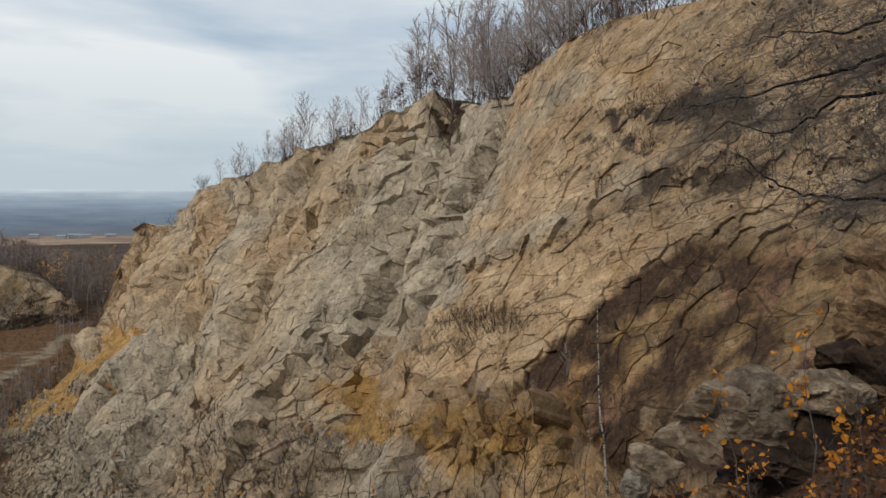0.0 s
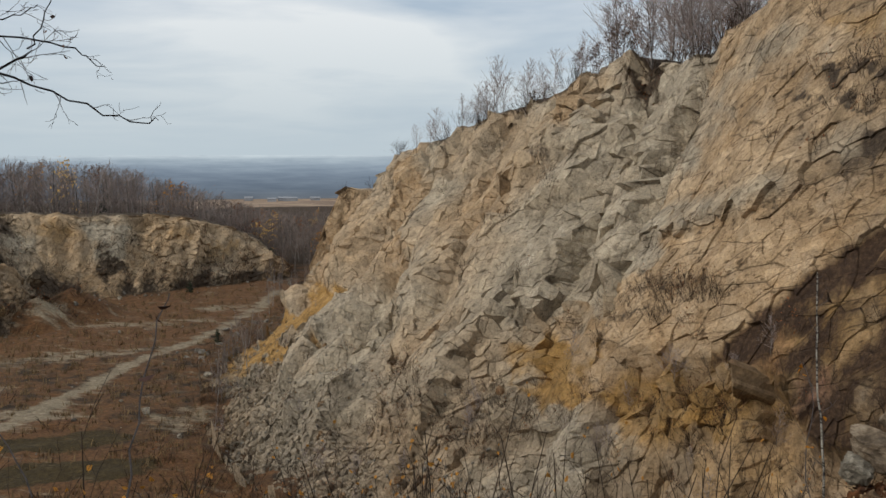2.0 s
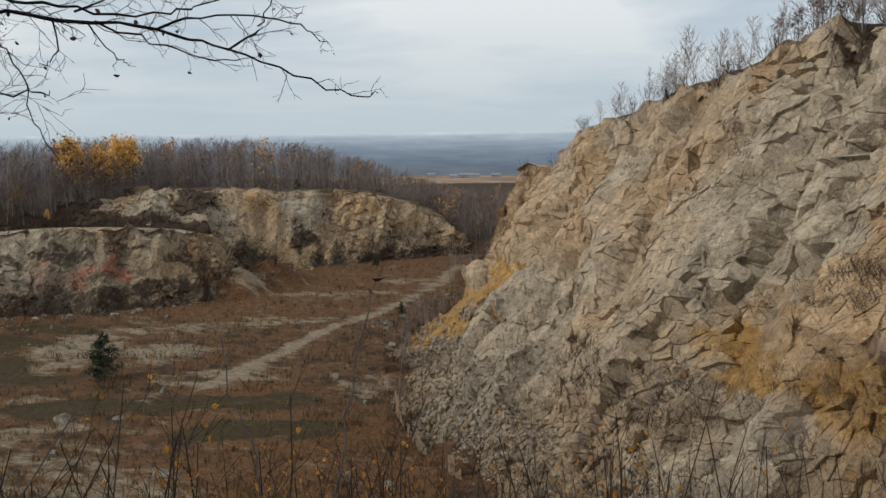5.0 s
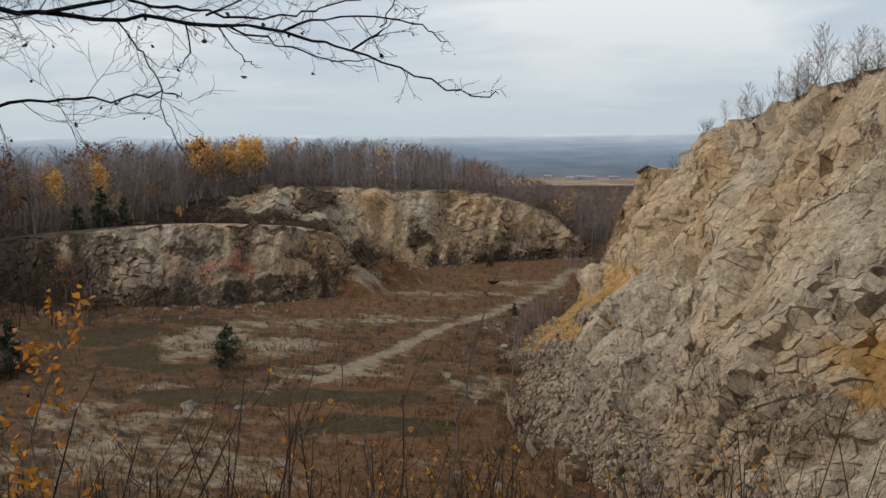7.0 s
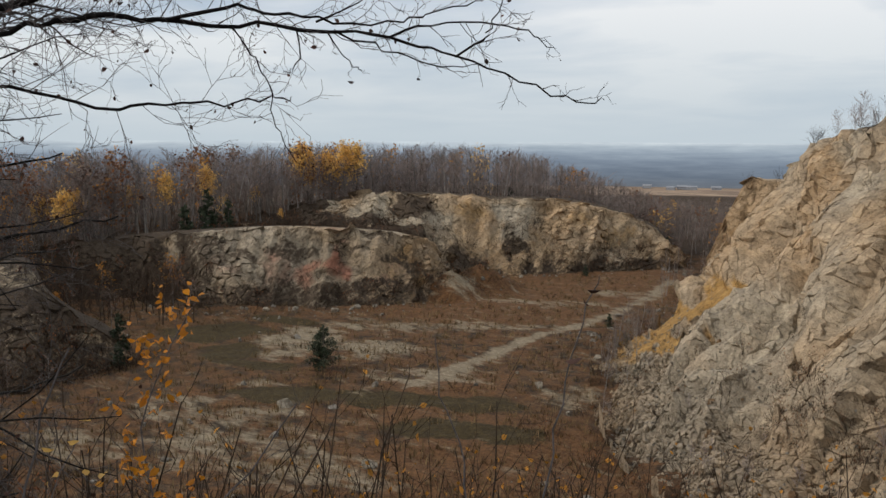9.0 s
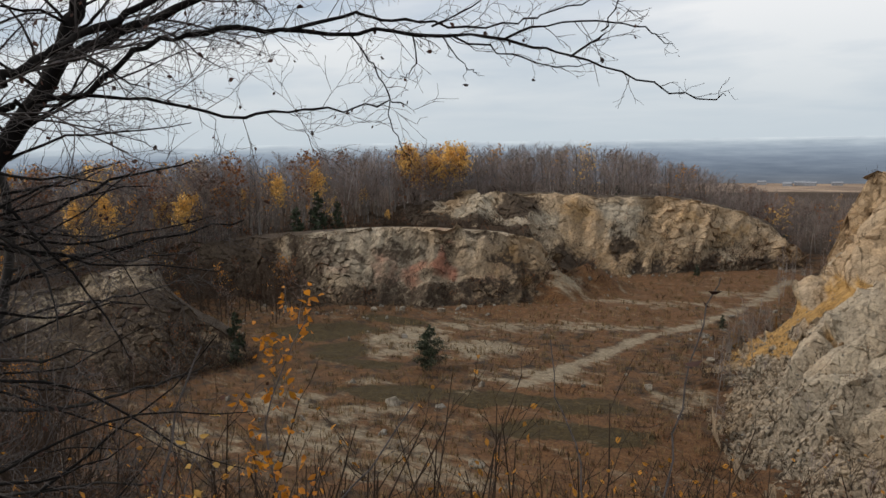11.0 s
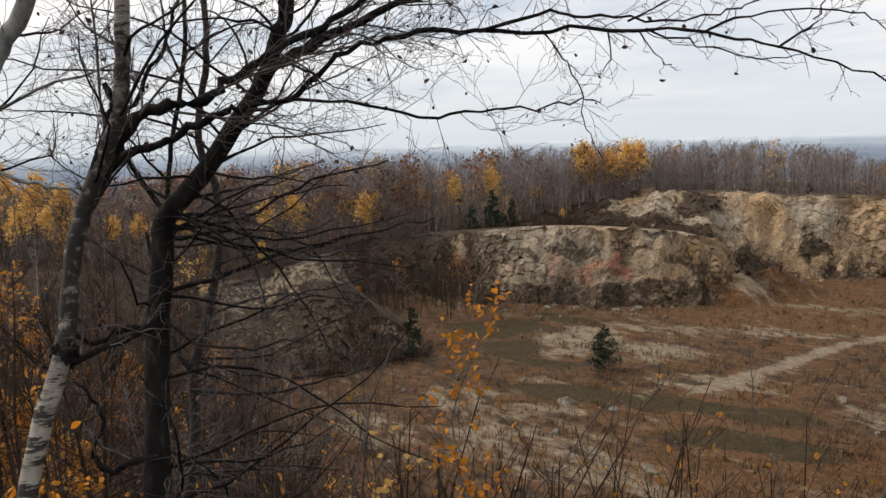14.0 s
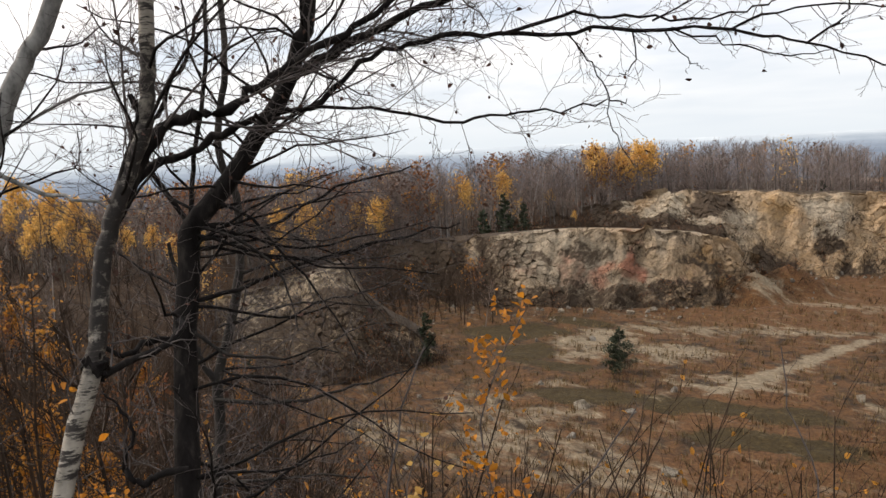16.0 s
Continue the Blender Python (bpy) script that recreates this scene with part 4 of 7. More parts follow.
def rock_wall(name, label, sections, nu, nv, back, hollow, seed, warm0, amp=1.0, extra=None):
    P, Q, V = loft(sections, nu, nv, back, hollow)
    A, B = arc(P)
    N = normals(P)
    mid = P[nu // 2, nv // 2]
    if (N[nu // 2, nv // 2] @ np.array([mid[0], mid[1], 0])) > 0:
        N = -N
    az, el = polar(P)
    face = 1 - smooth(1.0, 1.1, V)
    wa = A + 5 * (fbm(A * 0.1, B * 0.1, 3, seed) - 0.5) + 0.6 * (fbm(A * 0.6, B * 0.6, 3, seed + 10) - 0.5)
    wb = B + 5 * (fbm(A * 0.1, B * 0.1, 3, seed + 1) - 0.5) + 0.6 * (fbm(A * 0.6, B * 0.6, 3, seed + 11) - 0.5)
    big, ba, bb = facet_cells(wa, wb, 6.5, 4.2, 76, seed + 2)
    med, mo, ma, mb = plane_cells(wa, wb, 3.6, 2.2, 95, seed + 3, 0.15)
    rib = 1 - 2 * np.abs(fbm(A * 0.17 + 0.03 * B, B * 0.02, 4, seed + 5) - 0.5)
    gully = 0.9 * (fbm(A * 0.14, B * 0.025, 4, seed + 18) - 0.5) + 0.9 * (rib - 0.75)
    patchy = smooth(0.42, 0.6, fbm(A * 0.11, B * 0.11, 3, seed + 12))
    fade = face * smooth(0.0, 0.25, V) * smooth(1.0, 0.9, V)
    P0 = P + N * (amp * 4.2 * gully * fade)[..., None]
    P0[..., 2] += (2.0 * (fbm(A * 0.35, B * 0.1, 4, seed + 7) - 0.5) + 0.9 * med) * smooth(0.8, 1.0, V) * (1 - smooth(1.0, 1.4, V))
    HG = soften(amp * (2.8 * big + 1.1 * med + mo) * fade, 1)
    P = P0 + N * HG[..., None]
    low = smooth(0.45, 0.1, V + 0.3 * (fbm(A * 0.08, B * 0.1, 3, seed + 6) - 0.5))
    at_ = dict(slab=0 * A, aged_shaded=np.clip(0.14 + 1.0 * (fbm(A * 0.15, B * 0.09, 5, seed + 15) - 0.5) - 0.25 * smooth(0.6, 1.0, V), 0, 1) * face, warm=np.clip(warm0 + 1.4 * (fbm(A * 0.06, B * 0.05, 3, seed + 8) - 0.5), 0, 1), gold=0 * A, red=0 * A,
               brush=np.clip(0.95 * low * 1.3 * fbm(A * 0.12, B * 0.2, 3, seed + 9) + 0.7 * smooth(1.04, 1.2, V) + 0.34 * smooth(-0.02, -0.10, gully) + 0.18 * smooth(0.5, 0.7, fbm(A * 0.15, B * 0.12, 3, seed + 16)), 0, 1), dark=0 * A,
               tone=np.clip(0.5 + 0.5 * med, 0, 1), joint_shade=0.5 * face)
    if extra:
        extra(at_, az, el, V, A, B)
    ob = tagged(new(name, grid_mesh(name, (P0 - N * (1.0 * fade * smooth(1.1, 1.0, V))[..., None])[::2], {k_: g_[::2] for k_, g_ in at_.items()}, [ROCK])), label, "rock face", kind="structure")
    rows, L = A[:, 0], B[:, nv - 1]
    sa, sb = lattice(rows[-1], L.max(), 1.15, 0.85, 84, seed + 20, 0.95)
    sa, sb = sa + 1.2 * (fbm(sa * 0.3, sb * 0.3, 3, seed + 21) - 0.5), sb + 1.2 * (fbm(sa * 0.3, sb * 0.3, 3, seed + 22) - 0.5)
    i = np.interp(sa, rows, np.arange(len(rows)))
    v_ = sb / np.interp(i, np.arange(len(L)), L)
    keep = (v_ > -0.01) & (v_ < 1.01) & (i > 1) & (i < len(rows) - 2) & (hash01(np.arange(len(sa)), np.arange(len(sa)) * 0, seed) < 0.62)
    rr = np.random.default_rng(seed)

    def top(i, j):
        i, j = np.round(i).astype(int), np.clip(np.round(j), 0, nv - 1).astype(int)
        ro = np.clip(0.15 + 0.5 * patchy[i, j], 0, 1)
        n = len(i)
        return HG[i, j] + rr.normal(size=n) * 0.30 * ro * fade[i, j], (2.8 * ba + ma)[i, j] * amp + rr.normal(size=n) * 0.35 * ro, (2.8 * bb + mb)[i, j] * amp + rr.normal(size=n) * 0.35 * ro, ro, np.clip(0.66 - 0.5 * ro, 0, 1)
    blocks_ = new("rock_blocks", block_mesh("rock_blocks", P0, N, A, B, nv, (sa[keep], sb[keep]), 4.5, top, HG, at_, [ROCK], seed + 23, 0.08, 0.14, 2.2)[0])
    blocks_.parent = ob
    tagged(blocks_, "broken blocks of the face", kind="stuff")
    WALLS.append(P[:, :nv])
    return ob, P


WALLS = []
OUTCROP = [(at(13.5, 170, 0), at(13.5, 180, 22)), (at(16, 171, 0), at(16, 182, high(-2.6, 182))), (at(18.3, 172, 0), at(18.3, 182, high(-2.6, 182))),
           (at(20.2, 173, 0), at(19.7, 183, high(-2.8, 183))), (at(21.9, 176, 0), at(21.0, 185, high(-6.0, 185))), (at(22.9, 180, -1), at(22.2, 188, high(-8.9, 188)))]
def outcrop_zones(a, az, el, V, A, B):
    a["brush"] = np.where(V > 0.98, 0.25, a["brush"])


rock_wall("far_outcrop", "ochre rock outcrop beyond the big cliff", OUTCROP, 150, 110, 40, [0.3] * 6, 200, 0.75, 1.3, outcrop_zones)

UPPER = [(at(22.8, 207, -1), at(23.2, 214, 1.5)), (at(24.2, 204, -0.5), at(24.0, 213, high(-6.9, 213))), (at(25.5, 201, -0.5), at(25.3, 212, high(-5.7, 212))),
         (at(27.2, 198, -0.5), at(26.8, 210, high(-5.15, 210))), (at(29, 195, -0.5), at(28.6, 208, high(-4.5, 208))), (at(31, 191, -0.5), at(30.9, 205, high(-4.05, 205))),
         (at(33.5, 187, -0.5), at(33.4, 202, high(-3.95, 202))), (at(35.8, 184, -0.5), at(35.8, 200, high(-3.95, 200))), (at(38.8, 182, 3), at(38.8, 198, high(-3.75, 198))),
         (at(42.2, 183, 9), at(42.2, 199, high(-3.7, 199))), (at(45.6, 186, 11), at(45.6, 202, high(-4.0, 202))), (at(50.1, 190, 11), at(50.1, 204, high(-5.0, 204))), (at(55, 188, 8), at(55, 202, high(-5.7, 202)))]


def upper_zones(a, az, el, V, A, B):
    a["gold"] = spots(az, el, [(27.5, -6.3, 1.8, 0.8, 0, 0.5), (30, -5.5, 2.0, 0.7, 0, 0.45), (37.5, -5.5, 1.5, 1.3, 0, 0.5)])
    a["brush"] = np.maximum(a["brush"], spots(az, el, [(34.2, -7.2, 1.2, 1.3, 70, 0.7), (31.5, -8.2, 1.0, 0.8, 60, 0.6), (27, -8.4, 2.2, 0.5, 0, 0.6)]) + 0.82 * smooth(38.8, 40.2, az) * smooth(0.38, 0.55, fbm(A * 0.13, B * 0.2, 4, 350) + 0.16 * smooth(43.5, 47.5, az)))
    a["warm"] = np.clip(a["warm"] - spots(az, el, [(34.3, -5.6, 1.4, 1.4, 70, 0.9), (43, -5, 4, 1.2, 0, 0.7)]), 0, 1)
    a["aged_shaded"] = np.clip(a["aged_shaded"] + 0.12 * smooth(37, 40, az) - 0.12 * smooth(37, 34, az), 0, 1)


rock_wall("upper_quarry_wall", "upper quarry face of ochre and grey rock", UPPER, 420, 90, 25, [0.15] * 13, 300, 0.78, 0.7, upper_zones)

LOWER = [(at(36.6, 163, -0.5), at(38.6, 170, 4.5)), (at(37.6, 160, -0.5), at(39.4, 166, high(-7.3, 166))), (at(39.2, 156, -0.5), at(40.7, 164, high(-6.6, 164))),
         (at(42, 152, -0.5), at(42.6, 163, high(-6.4, 163))), (at(45, 150.5, -0.5), at(45.2, 162, high(-6.2, 162))), (at(48.2, 150.5, -0.5), at(48, 162, high(-6.05, 162))),
         (at(51.7, 151, -0.5), at(51.2, 164, high(-6.0, 164))), (at(55.5, 156, -0.5), at(55.5, 168, high(-6.15, 168))), (at(59, 163, -0.5), at(58.8, 174, high(-6.3, 174))), (at(63, 166, -0.5), at(63, 178, high(-6.7, 178))), (at(67, 166, 1), at(67.5, 176, high(-7.4, 176))), (at(70, 164, 4), at(71, 172, 7))]


def lower_zones(a, az, el, V, A, B):
    a["aged_shaded"] = np.clip(a["aged_shaded"] + 0.26, 0, 1)
    a["brush"] = np.maximum(a["brush"], 0.9 * smooth(55.5, 58.5, az) + 0.62 * smooth(0.45, 0.58, fbm(A * 0.16, B * 0.22, 4, 450)))
    a["red"] = spots(az, el, [(46.3, -8.0, 0.9, 2.2, 0, 0.9), (48.0, -9.0, 1.5, 1.5, 20, 0.7), (50.2, -8.3, 1.2, 1.5, 0, 0.5), (53.5, -8.5, 1.5, 1.5, 0, 0.4), (42.5, -9, 2.0, 1.5, 0, 0.35), (43.2, -9.3, 0.6, 1.2, 0, 0.45)])
    a["gold"] = spots(az, el, [(41.6, -7.8, 1.2, 1.0, 50, 0.6), (40.6, -9.4, 0.7, 0.8, 0, 0.75)])
    a["brush"] = np.maximum(a["brush"], spots(az, el, [(44.6, -9.6, 0.8, 1.6, 80, 0.72), (50, -10.4, 8, 0.7, 0, 0.66), (55, -8.5, 3.0, 1.5, 0, 0.55)])) * (1 - smooth(1.0, 1.03, V) * smooth(1.45, 1.3, V) * smooth(40, 42, az) * smooth(54, 52, az))
    a["warm"] = np.clip(a["warm"] + spots(az, el, [(40.5, -8.5, 2, 2, 0, 0.5)]) - spots(az, el, [(52, -8, 6, 2, 0, 0.3)]), 0, 1)


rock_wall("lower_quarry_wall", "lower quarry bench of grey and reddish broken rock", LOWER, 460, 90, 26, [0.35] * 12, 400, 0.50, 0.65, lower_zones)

SPUR = [(at(74, 118, 3), at(74, 132, 9)), (at(71, 113, 0), at(70.5, 130, high(-8.9, 130))), (at(68, 110, -0.5), at(67.7, 127, high(-8.1, 127))), (at(65.8, 109, -0.5), at(65.4, 126, high(-7.6, 126))),
        (at(64.2, 110, -0.5), at(64.2, 125, high(-9.6, 125))), (at(62.4, 112, -0.5), at(62.5, 123, high(-11.2, 123))), (at(60.6, 114, -0.5), at(60.7, 121, high(-12.4, 121))), (at(59.2, 116, -1), at(59.4, 120, -0.6))]


def spur_zones(a, az, el, V, A, B):
    a["brush"] = np.maximum(np.maximum(a["brush"], 0.50 + 0.35 * smooth(0.42, 0.58, fbm(A * 0.2, B * 0.25, 4, 521))), 0.66 * smooth(0.98, 0.72, V + 0.25 * (fbm(A * 0.15, B * 0.2, 3, 520) - 0.5)))
    a["aged_shaded"] = np.clip(a["aged_shaded"] + 0.15, 0, 1)


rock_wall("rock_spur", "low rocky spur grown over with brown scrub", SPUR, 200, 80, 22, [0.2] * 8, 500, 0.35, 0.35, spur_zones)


# ---- makers of stones and plants ----
def part(name, mesh, parent, label=""):
    ob = new(name, mesh)
    ob.parent = parent
    return tagged(ob, label)


class Soup:
    """Gathers tubes and leaves into one mesh of four-sided faces."""
    def __init__(self):
        self.v, self.f, self.m, self.n = [], [], [], 0

    def add(self, verts, faces, mat=0):
        self.v.append(np.asarray(verts, float)); self.f.append(np.asarray(faces, int) + self.n)
        self.m.append(np.full(len(faces), mat)); self.n += len(verts)

    def tube(self, pts, rad, sides=3, mat=0):
        p = np.asarray(pts, float)
        n = len(p)
        t = np.gradient(p, axis=0)
        t /= np.linalg.norm(t, axis=1)[:, None] + 1e-9
        ref = np.array([0.31, 0.95, 0.05]) if abs(t[0][2]) > 0.6 else np.array([0.05, 0.1, 1.0])
        a = np.cross(t, ref); a /= np.linalg.norm(a, axis=1)[:, None] + 1e-9
        b = np.cross(t, a)
        k = np.arange(sides) * 2 * math.pi / sides
        r = np.asarray(rad, float)[:, None, None]
        v = p[:, None] + r * (np.cos(k)[None, :, None] * a[:, None] + np.sin(k)[None, :, None] * b[:, None])
        i, j = np.meshgrid(np.arange(n - 1), np.arange(sides), indexing="ij")
        j2 = (j + 1) % sides
        f = np.stack([i * sides + j, i * sides + j2, (i + 1) * sides + j2, (i + 1) * sides + j], -1).reshape(-1, 4)
        self.add(v.reshape(-1, 3), f, mat)

    def leaves(self, centres, size, rng, mat=0, bend=0.25):
        """Small folded leaves: two faces each, hinged on the midrib."""
        c = np.asarray(centres, float)
        n = len(c)
        if not n:
            return
        d = rng.normal(size=(n, 3)); d /= np.linalg.norm(d, axis=1)[:, None]
        e = np.cross(d, rng.normal(size=(n, 3))); e /= np.linalg.norm(e, axis=1)[:, None]
        g = np.cross(d, e)
        s = (size * rng.uniform(0.6, 1.3, n))[:, None]
        q = [c - d * s, c + d * s, c + e * s * 0.55 + d * s * 0.25 + g * s * bend, c + e * s * 0.55 - d * s * 0.35 + g * s * bend,
             c - e * s * 0.55 - d * s * 0.35 + g * s * bend, c - e * s * 0.55 + d * s * 0.25 + g * s * bend]
        v = np.stack(q, 1).reshape(-1, 3)
        k = np.arange(n)[:, None] * 6
        f = np.concatenate([k + np.array([[0, 1, 2, 3]]), k + np.array([[1, 0, 4, 5]])])
        self.add(v, f, mat)

    def sprays(self, a, b, width, rng, mat=0):
        """Fine twigs, far off: slender blades from a to b."""
        a, b = np.asarray(a, float), np.asarray(b, float)
        w = np.cross(b - a, rng.normal(size=a.shape)); w /= np.linalg.norm(w, axis=1)[:, None] + 1e-9
        w = w * width
        v = np.stack([a - w, a + w, b + w * 0.35, b - w * 0.35], 1).reshape(-1, 3)
        self.add(v, np.arange(len(v)).reshape(-1, 4), mat)

    def arrays(self):
        return np.concatenate(self.v), np.concatenate(self.f), np.concatenate(self.m)

    def mesh(self, name, mats, smooth_shade=True):
        v, f, m = self.arrays()
        return raw_mesh(name, v, f, None, mats, smooth_shade, m)


def unit(v):
    return v / (np.linalg.norm(v) + 1e-9)


def wander(rng, start, way, length, n, curl=0.25, lift=0.0, droop=0.0):
    """A wavering line of n + 1 points."""
    p, d, out = np.array(start, float), unit(np.array(way, float)), [np.array(start, float)]
    for i in range(n):
        d = unit(d + rng.normal(size=3) * curl + np.array([0, 0, lift - droop * i / n]))
        p = p + d * length / n
        out.append(p.copy())
    return np.array(out)


def twigs(soup, rng, line, r0, levels, every, length, mat=0, sides=3, spread=0.9, lift=0.05, tips=None, curl=0.22, pts=3, rmin=0.002, lo=0.1, taper=0.65):
    """Side shoots along a line, level by level. tips gathers the ends, for leaves."""
    seg = np.linalg.norm(np.diff(line, axis=0), axis=1)
    s = np.concatenate([[0], np.cumsum(seg)])
    n = max(1, int(s[-1] * (1 - lo) / every + rng.random()))
    for k in range(n):
        w = s[-1] * (lo + (1 - lo) * (k + rng.random()) / n)
        i = min(np.searchsorted(s, w) - 1, len(seg) - 1)
        i = max(i, 0)
        p = line[i] + (line[i + 1] - line[i]) * ((w - s[i]) / (seg[i] + 1e-9))
        d = unit(line[i + 1] - line[i])
        side = unit(np.cross(d, rng.normal(size=3)))
        ln = length * rng.uniform(0.35, 1.1) * (1.15 - taper * w / s[-1])
        tw = wander(rng, p, d * rng.uniform(0.5, 1.0) + side * spread, ln, pts, curl, lift)
        r = max(r0 * (1 - 0.5 * w / s[-1]) * 0.55, rmin)
        soup.tube(tw, np.linspace(r, max(r * 0.35, rmin * 0.6), pts + 1), sides, mat)
        if tips is not None and levels <= 1:
            tips.append(tw[-1]); tips.append(tw[len(tw) // 2])
        if levels > 1:
            twigs(soup, rng, tw, r, levels - 1, every * 0.78, length * 0.55, mat, sides, spread, lift, tips, curl, pts, rmin, 0.15)


def stone_mesh(name, rng, subdiv, flats, mats, squash=(1, 1, 1), rough=0.04):
    """A broken block: a ball cut back to random planes, with a little unevenness."""
    bm = bmesh.new()
    bmesh.ops.create_icosphere(bm, subdivisions=subdiv, radius=1.0)
    v = np.array([x.co for x in bm.verts])
    for _ in range(flats):
        nrm = unit(rng.normal(size=3)); off = rng.uniform(0.45, 0.8)
        over = np.maximum(v @ nrm - off, 0)
        v = v - over[:, None] * nrm * 0.96
    v = v * np.array(squash) * (1 + rough * rng.normal(size=(len(v), 1)))
    if subdiv > 3:                                          # broken steps, cell by cell, then unevenness
        o = rng.uniform(0, 50, 3)
        for size, depth in ((1.5, 0.20), (3.4, 0.09)):
            near = [noise.voronoi(Vector(q * size + o))[1][0] for q in v]
            step = np.array([math.sin(p.x * 12.9 + p.y * 78.2 + p.z * 37.7) for p in near])
            v = v * (1 + depth * 0.5 * step[:, None])
        v = v * np.array([[1 + 0.10 * noise.noise(Vector(q * 2.2 + o)) + 0.06 * abs(noise.noise(Vector(q * 5.5 + o))) + 0.025 * noise.noise(Vector(q * 14 + o))] for q in v])
    for x, co in zip(bm.verts, v):
        x.co = co
    me = bpy.data.meshes.new(name)
    bm.to_mesh(me); bm.free()
    for m in mats:
        me.materials.append(m)
    return me


def stone_material(name, a, b, c):
    k = Mat(name)
    mid, fine = k.noise(2.2, 6, 0.7), k.noise(14.0, 5, 0.7)
    col = k.ramp(mid, [(0.28, a), (0.5, b), (0.72, c)])
    col = k.mix(0.6, col, k.ramp(k.chance(), [(0.0, (0.6, 0.58, 0.56)), (1.0, (1.35, 1.32, 1.28))]), "MULTIPLY")
    col = k.mix(0.6, col, k.ramp(fine, [(0.3, (0.6, 0.6, 0.6)), (0.7, (1.3, 1.3, 1.3))]), "MULTIPLY")
    cr = k.ramp(k.voronoi(1.1, turn=(20, 30, 0), stretch=(1, 1, 1.7)), [(0.0, (0.3, 0.27, 0.24)), (0.03, (1, 1, 1))])
    col = k.mix(0.3, col, cr, "MULTIPLY")
    f, t, e = facets(k, 2.6, k.place((1, 1, 1.6), (25, 40, 0)))
    g, u, _ = facets(k, 7.0, k.place((1, 1, 1.4), (50, 10, 20)))
    col = k.mix(0.5, col, k.ramp(t, [(0.0, (0.62, 0.6, 0.57)), (1.0, (1.3, 1.28, 1.24))]), "MULTIPLY")
    col = k.mix(0.6, col, k.ramp(k.noise(0.9, 4, 0.7), [(0.38, (0.42, 0.38, 0.33)), (0.55, (1.05, 1.04, 1.02))]), "MULTIPLY")
    h = k.math("ADD", k.math("MULTIPLY", f, 1.5), k.math("MULTIPLY", g, 0.8))
    return k.done(col, k.math("ADD", h, k.math("ADD", k.math("MULTIPLY", mid, 0.5), k.math("MULTIPLY", fine, 0.25))), 0.9, 0.25)


STONE = stone_material("grey_stone", (0.060, 0.042, 0.027), (0.215, 0.165, 0.115), (0.40, 0.335, 0.255))
STONE_WARM = stone_material("ochre_stone", (0.075, 0.043, 0.022), (0.235, 0.150, 0.084), (0.40, 0.285, 0.175))
STONE_WHITE = stone_material("pale_stone", (0.17, 0.153, 0.122), (0.34, 0.307, 0.25), (0.48, 0.44, 0.365))
# rust brown, darkened further for the shadow among the boulders
STONE_RED = stone_material("rusty_shaded_stone", (0.014, 0.008, 0.005), (0.042, 0.024, 0.014), (0.105, 0.067, 0.041))


# ---- near trees at the lookout ----
def birch_bark():
    k = Mat("birch_bark", 0.7)
    t, band = k.noise(9.0, 5), k.noise(4.5, 5, 0.7, (1.0, 1.0, 5.0))
    c = k.ramp(t, [(0.3, (0.15, 0.135, 0.11)), (0.7, (0.36, 0.33, 0.275))])
    c = k.mix(k.ramp(band, [(0.49, (0, 0, 0)), (0.55, (1, 1, 1))]), c, (0.025, 0.021, 0.018))
    sp = k.n.new("ShaderNodeSeparateXYZ"); k.l.new(k.co, sp.inputs[0])
    scar = k.ramp(k.math("ADD", k.math("MULTIPLY", k.math("ABSOLUTE", k.math("SUBTRACT", sp.outputs["Z"], 29.72)), 1.0), k.math("MULTIPLY", k.math("SUBTRACT", band, 0.5), 1.2)),
                  [(0.60, (1, 1, 1)), (0.80, (0, 0, 0))])
    c = k.mix(k.math("MULTIPLY", scar, k.ramp(k.noise(16.0, 5, 0.7), [(0.38, (0.25, 0.25, 0.25)), (0.52, (1, 1, 1))])), c, (0.020, 0.017, 0.015))
    return k.done(c, k.math("ADD", band, k.noise(30.0, 4)), 0.4, 0.012)


BIRCH = birch_bark()
GREY_BARK = simple("grey_smooth_bark", [(0.3, (0.009, 0.0078, 0.0065)), (0.5, (0.020, 0.017, 0.014)), (0.75, (0.055, 0.047, 0.038))], 7, 6, 0.8, 0.5, 0.01, (1, 1, 0.5))
PALE_BARK = simple("pale_mottled_bark", [(0.3, (0.05, 0.05, 0.046)), (0.45, (0.16, 0.16, 0.15)), (0.7, (0.30, 0.30, 0.28))], 12, 6, 0.8, 0.6, 0.015, (1, 1, 0.6))
DEAD_LEAF = simple("withered_near_leaves", [(0.3, (0.035, 0.018, 0.014)), (0.7, (0.10, 0.05, 0.035))], 8, 2, 0.8, 0.0, spread=0.6)
GOLD_LEAF = simple("golden_near_leaves", [(0.3, (0.42, 0.145, 0.012)), (0.7, (0.62, 0.27, 0.03))], 10, 3, 0.6, 0.0, spread=0.6, leaf=True)


def rooted(points):
    """Carry a trunk's lowest visible stretch on, down into the ground."""
    p = [np.array(q, float) for q in points]
    d = unit(p[0] - p[1])
    d = unit(d + np.array([0, 0, -0.6]))
    while p[0][2] > float(ground_z(p[0][0], p[0][1])) - 0.25:
        p.insert(0, p[0] + d * 0.35)
    return np.array(p)


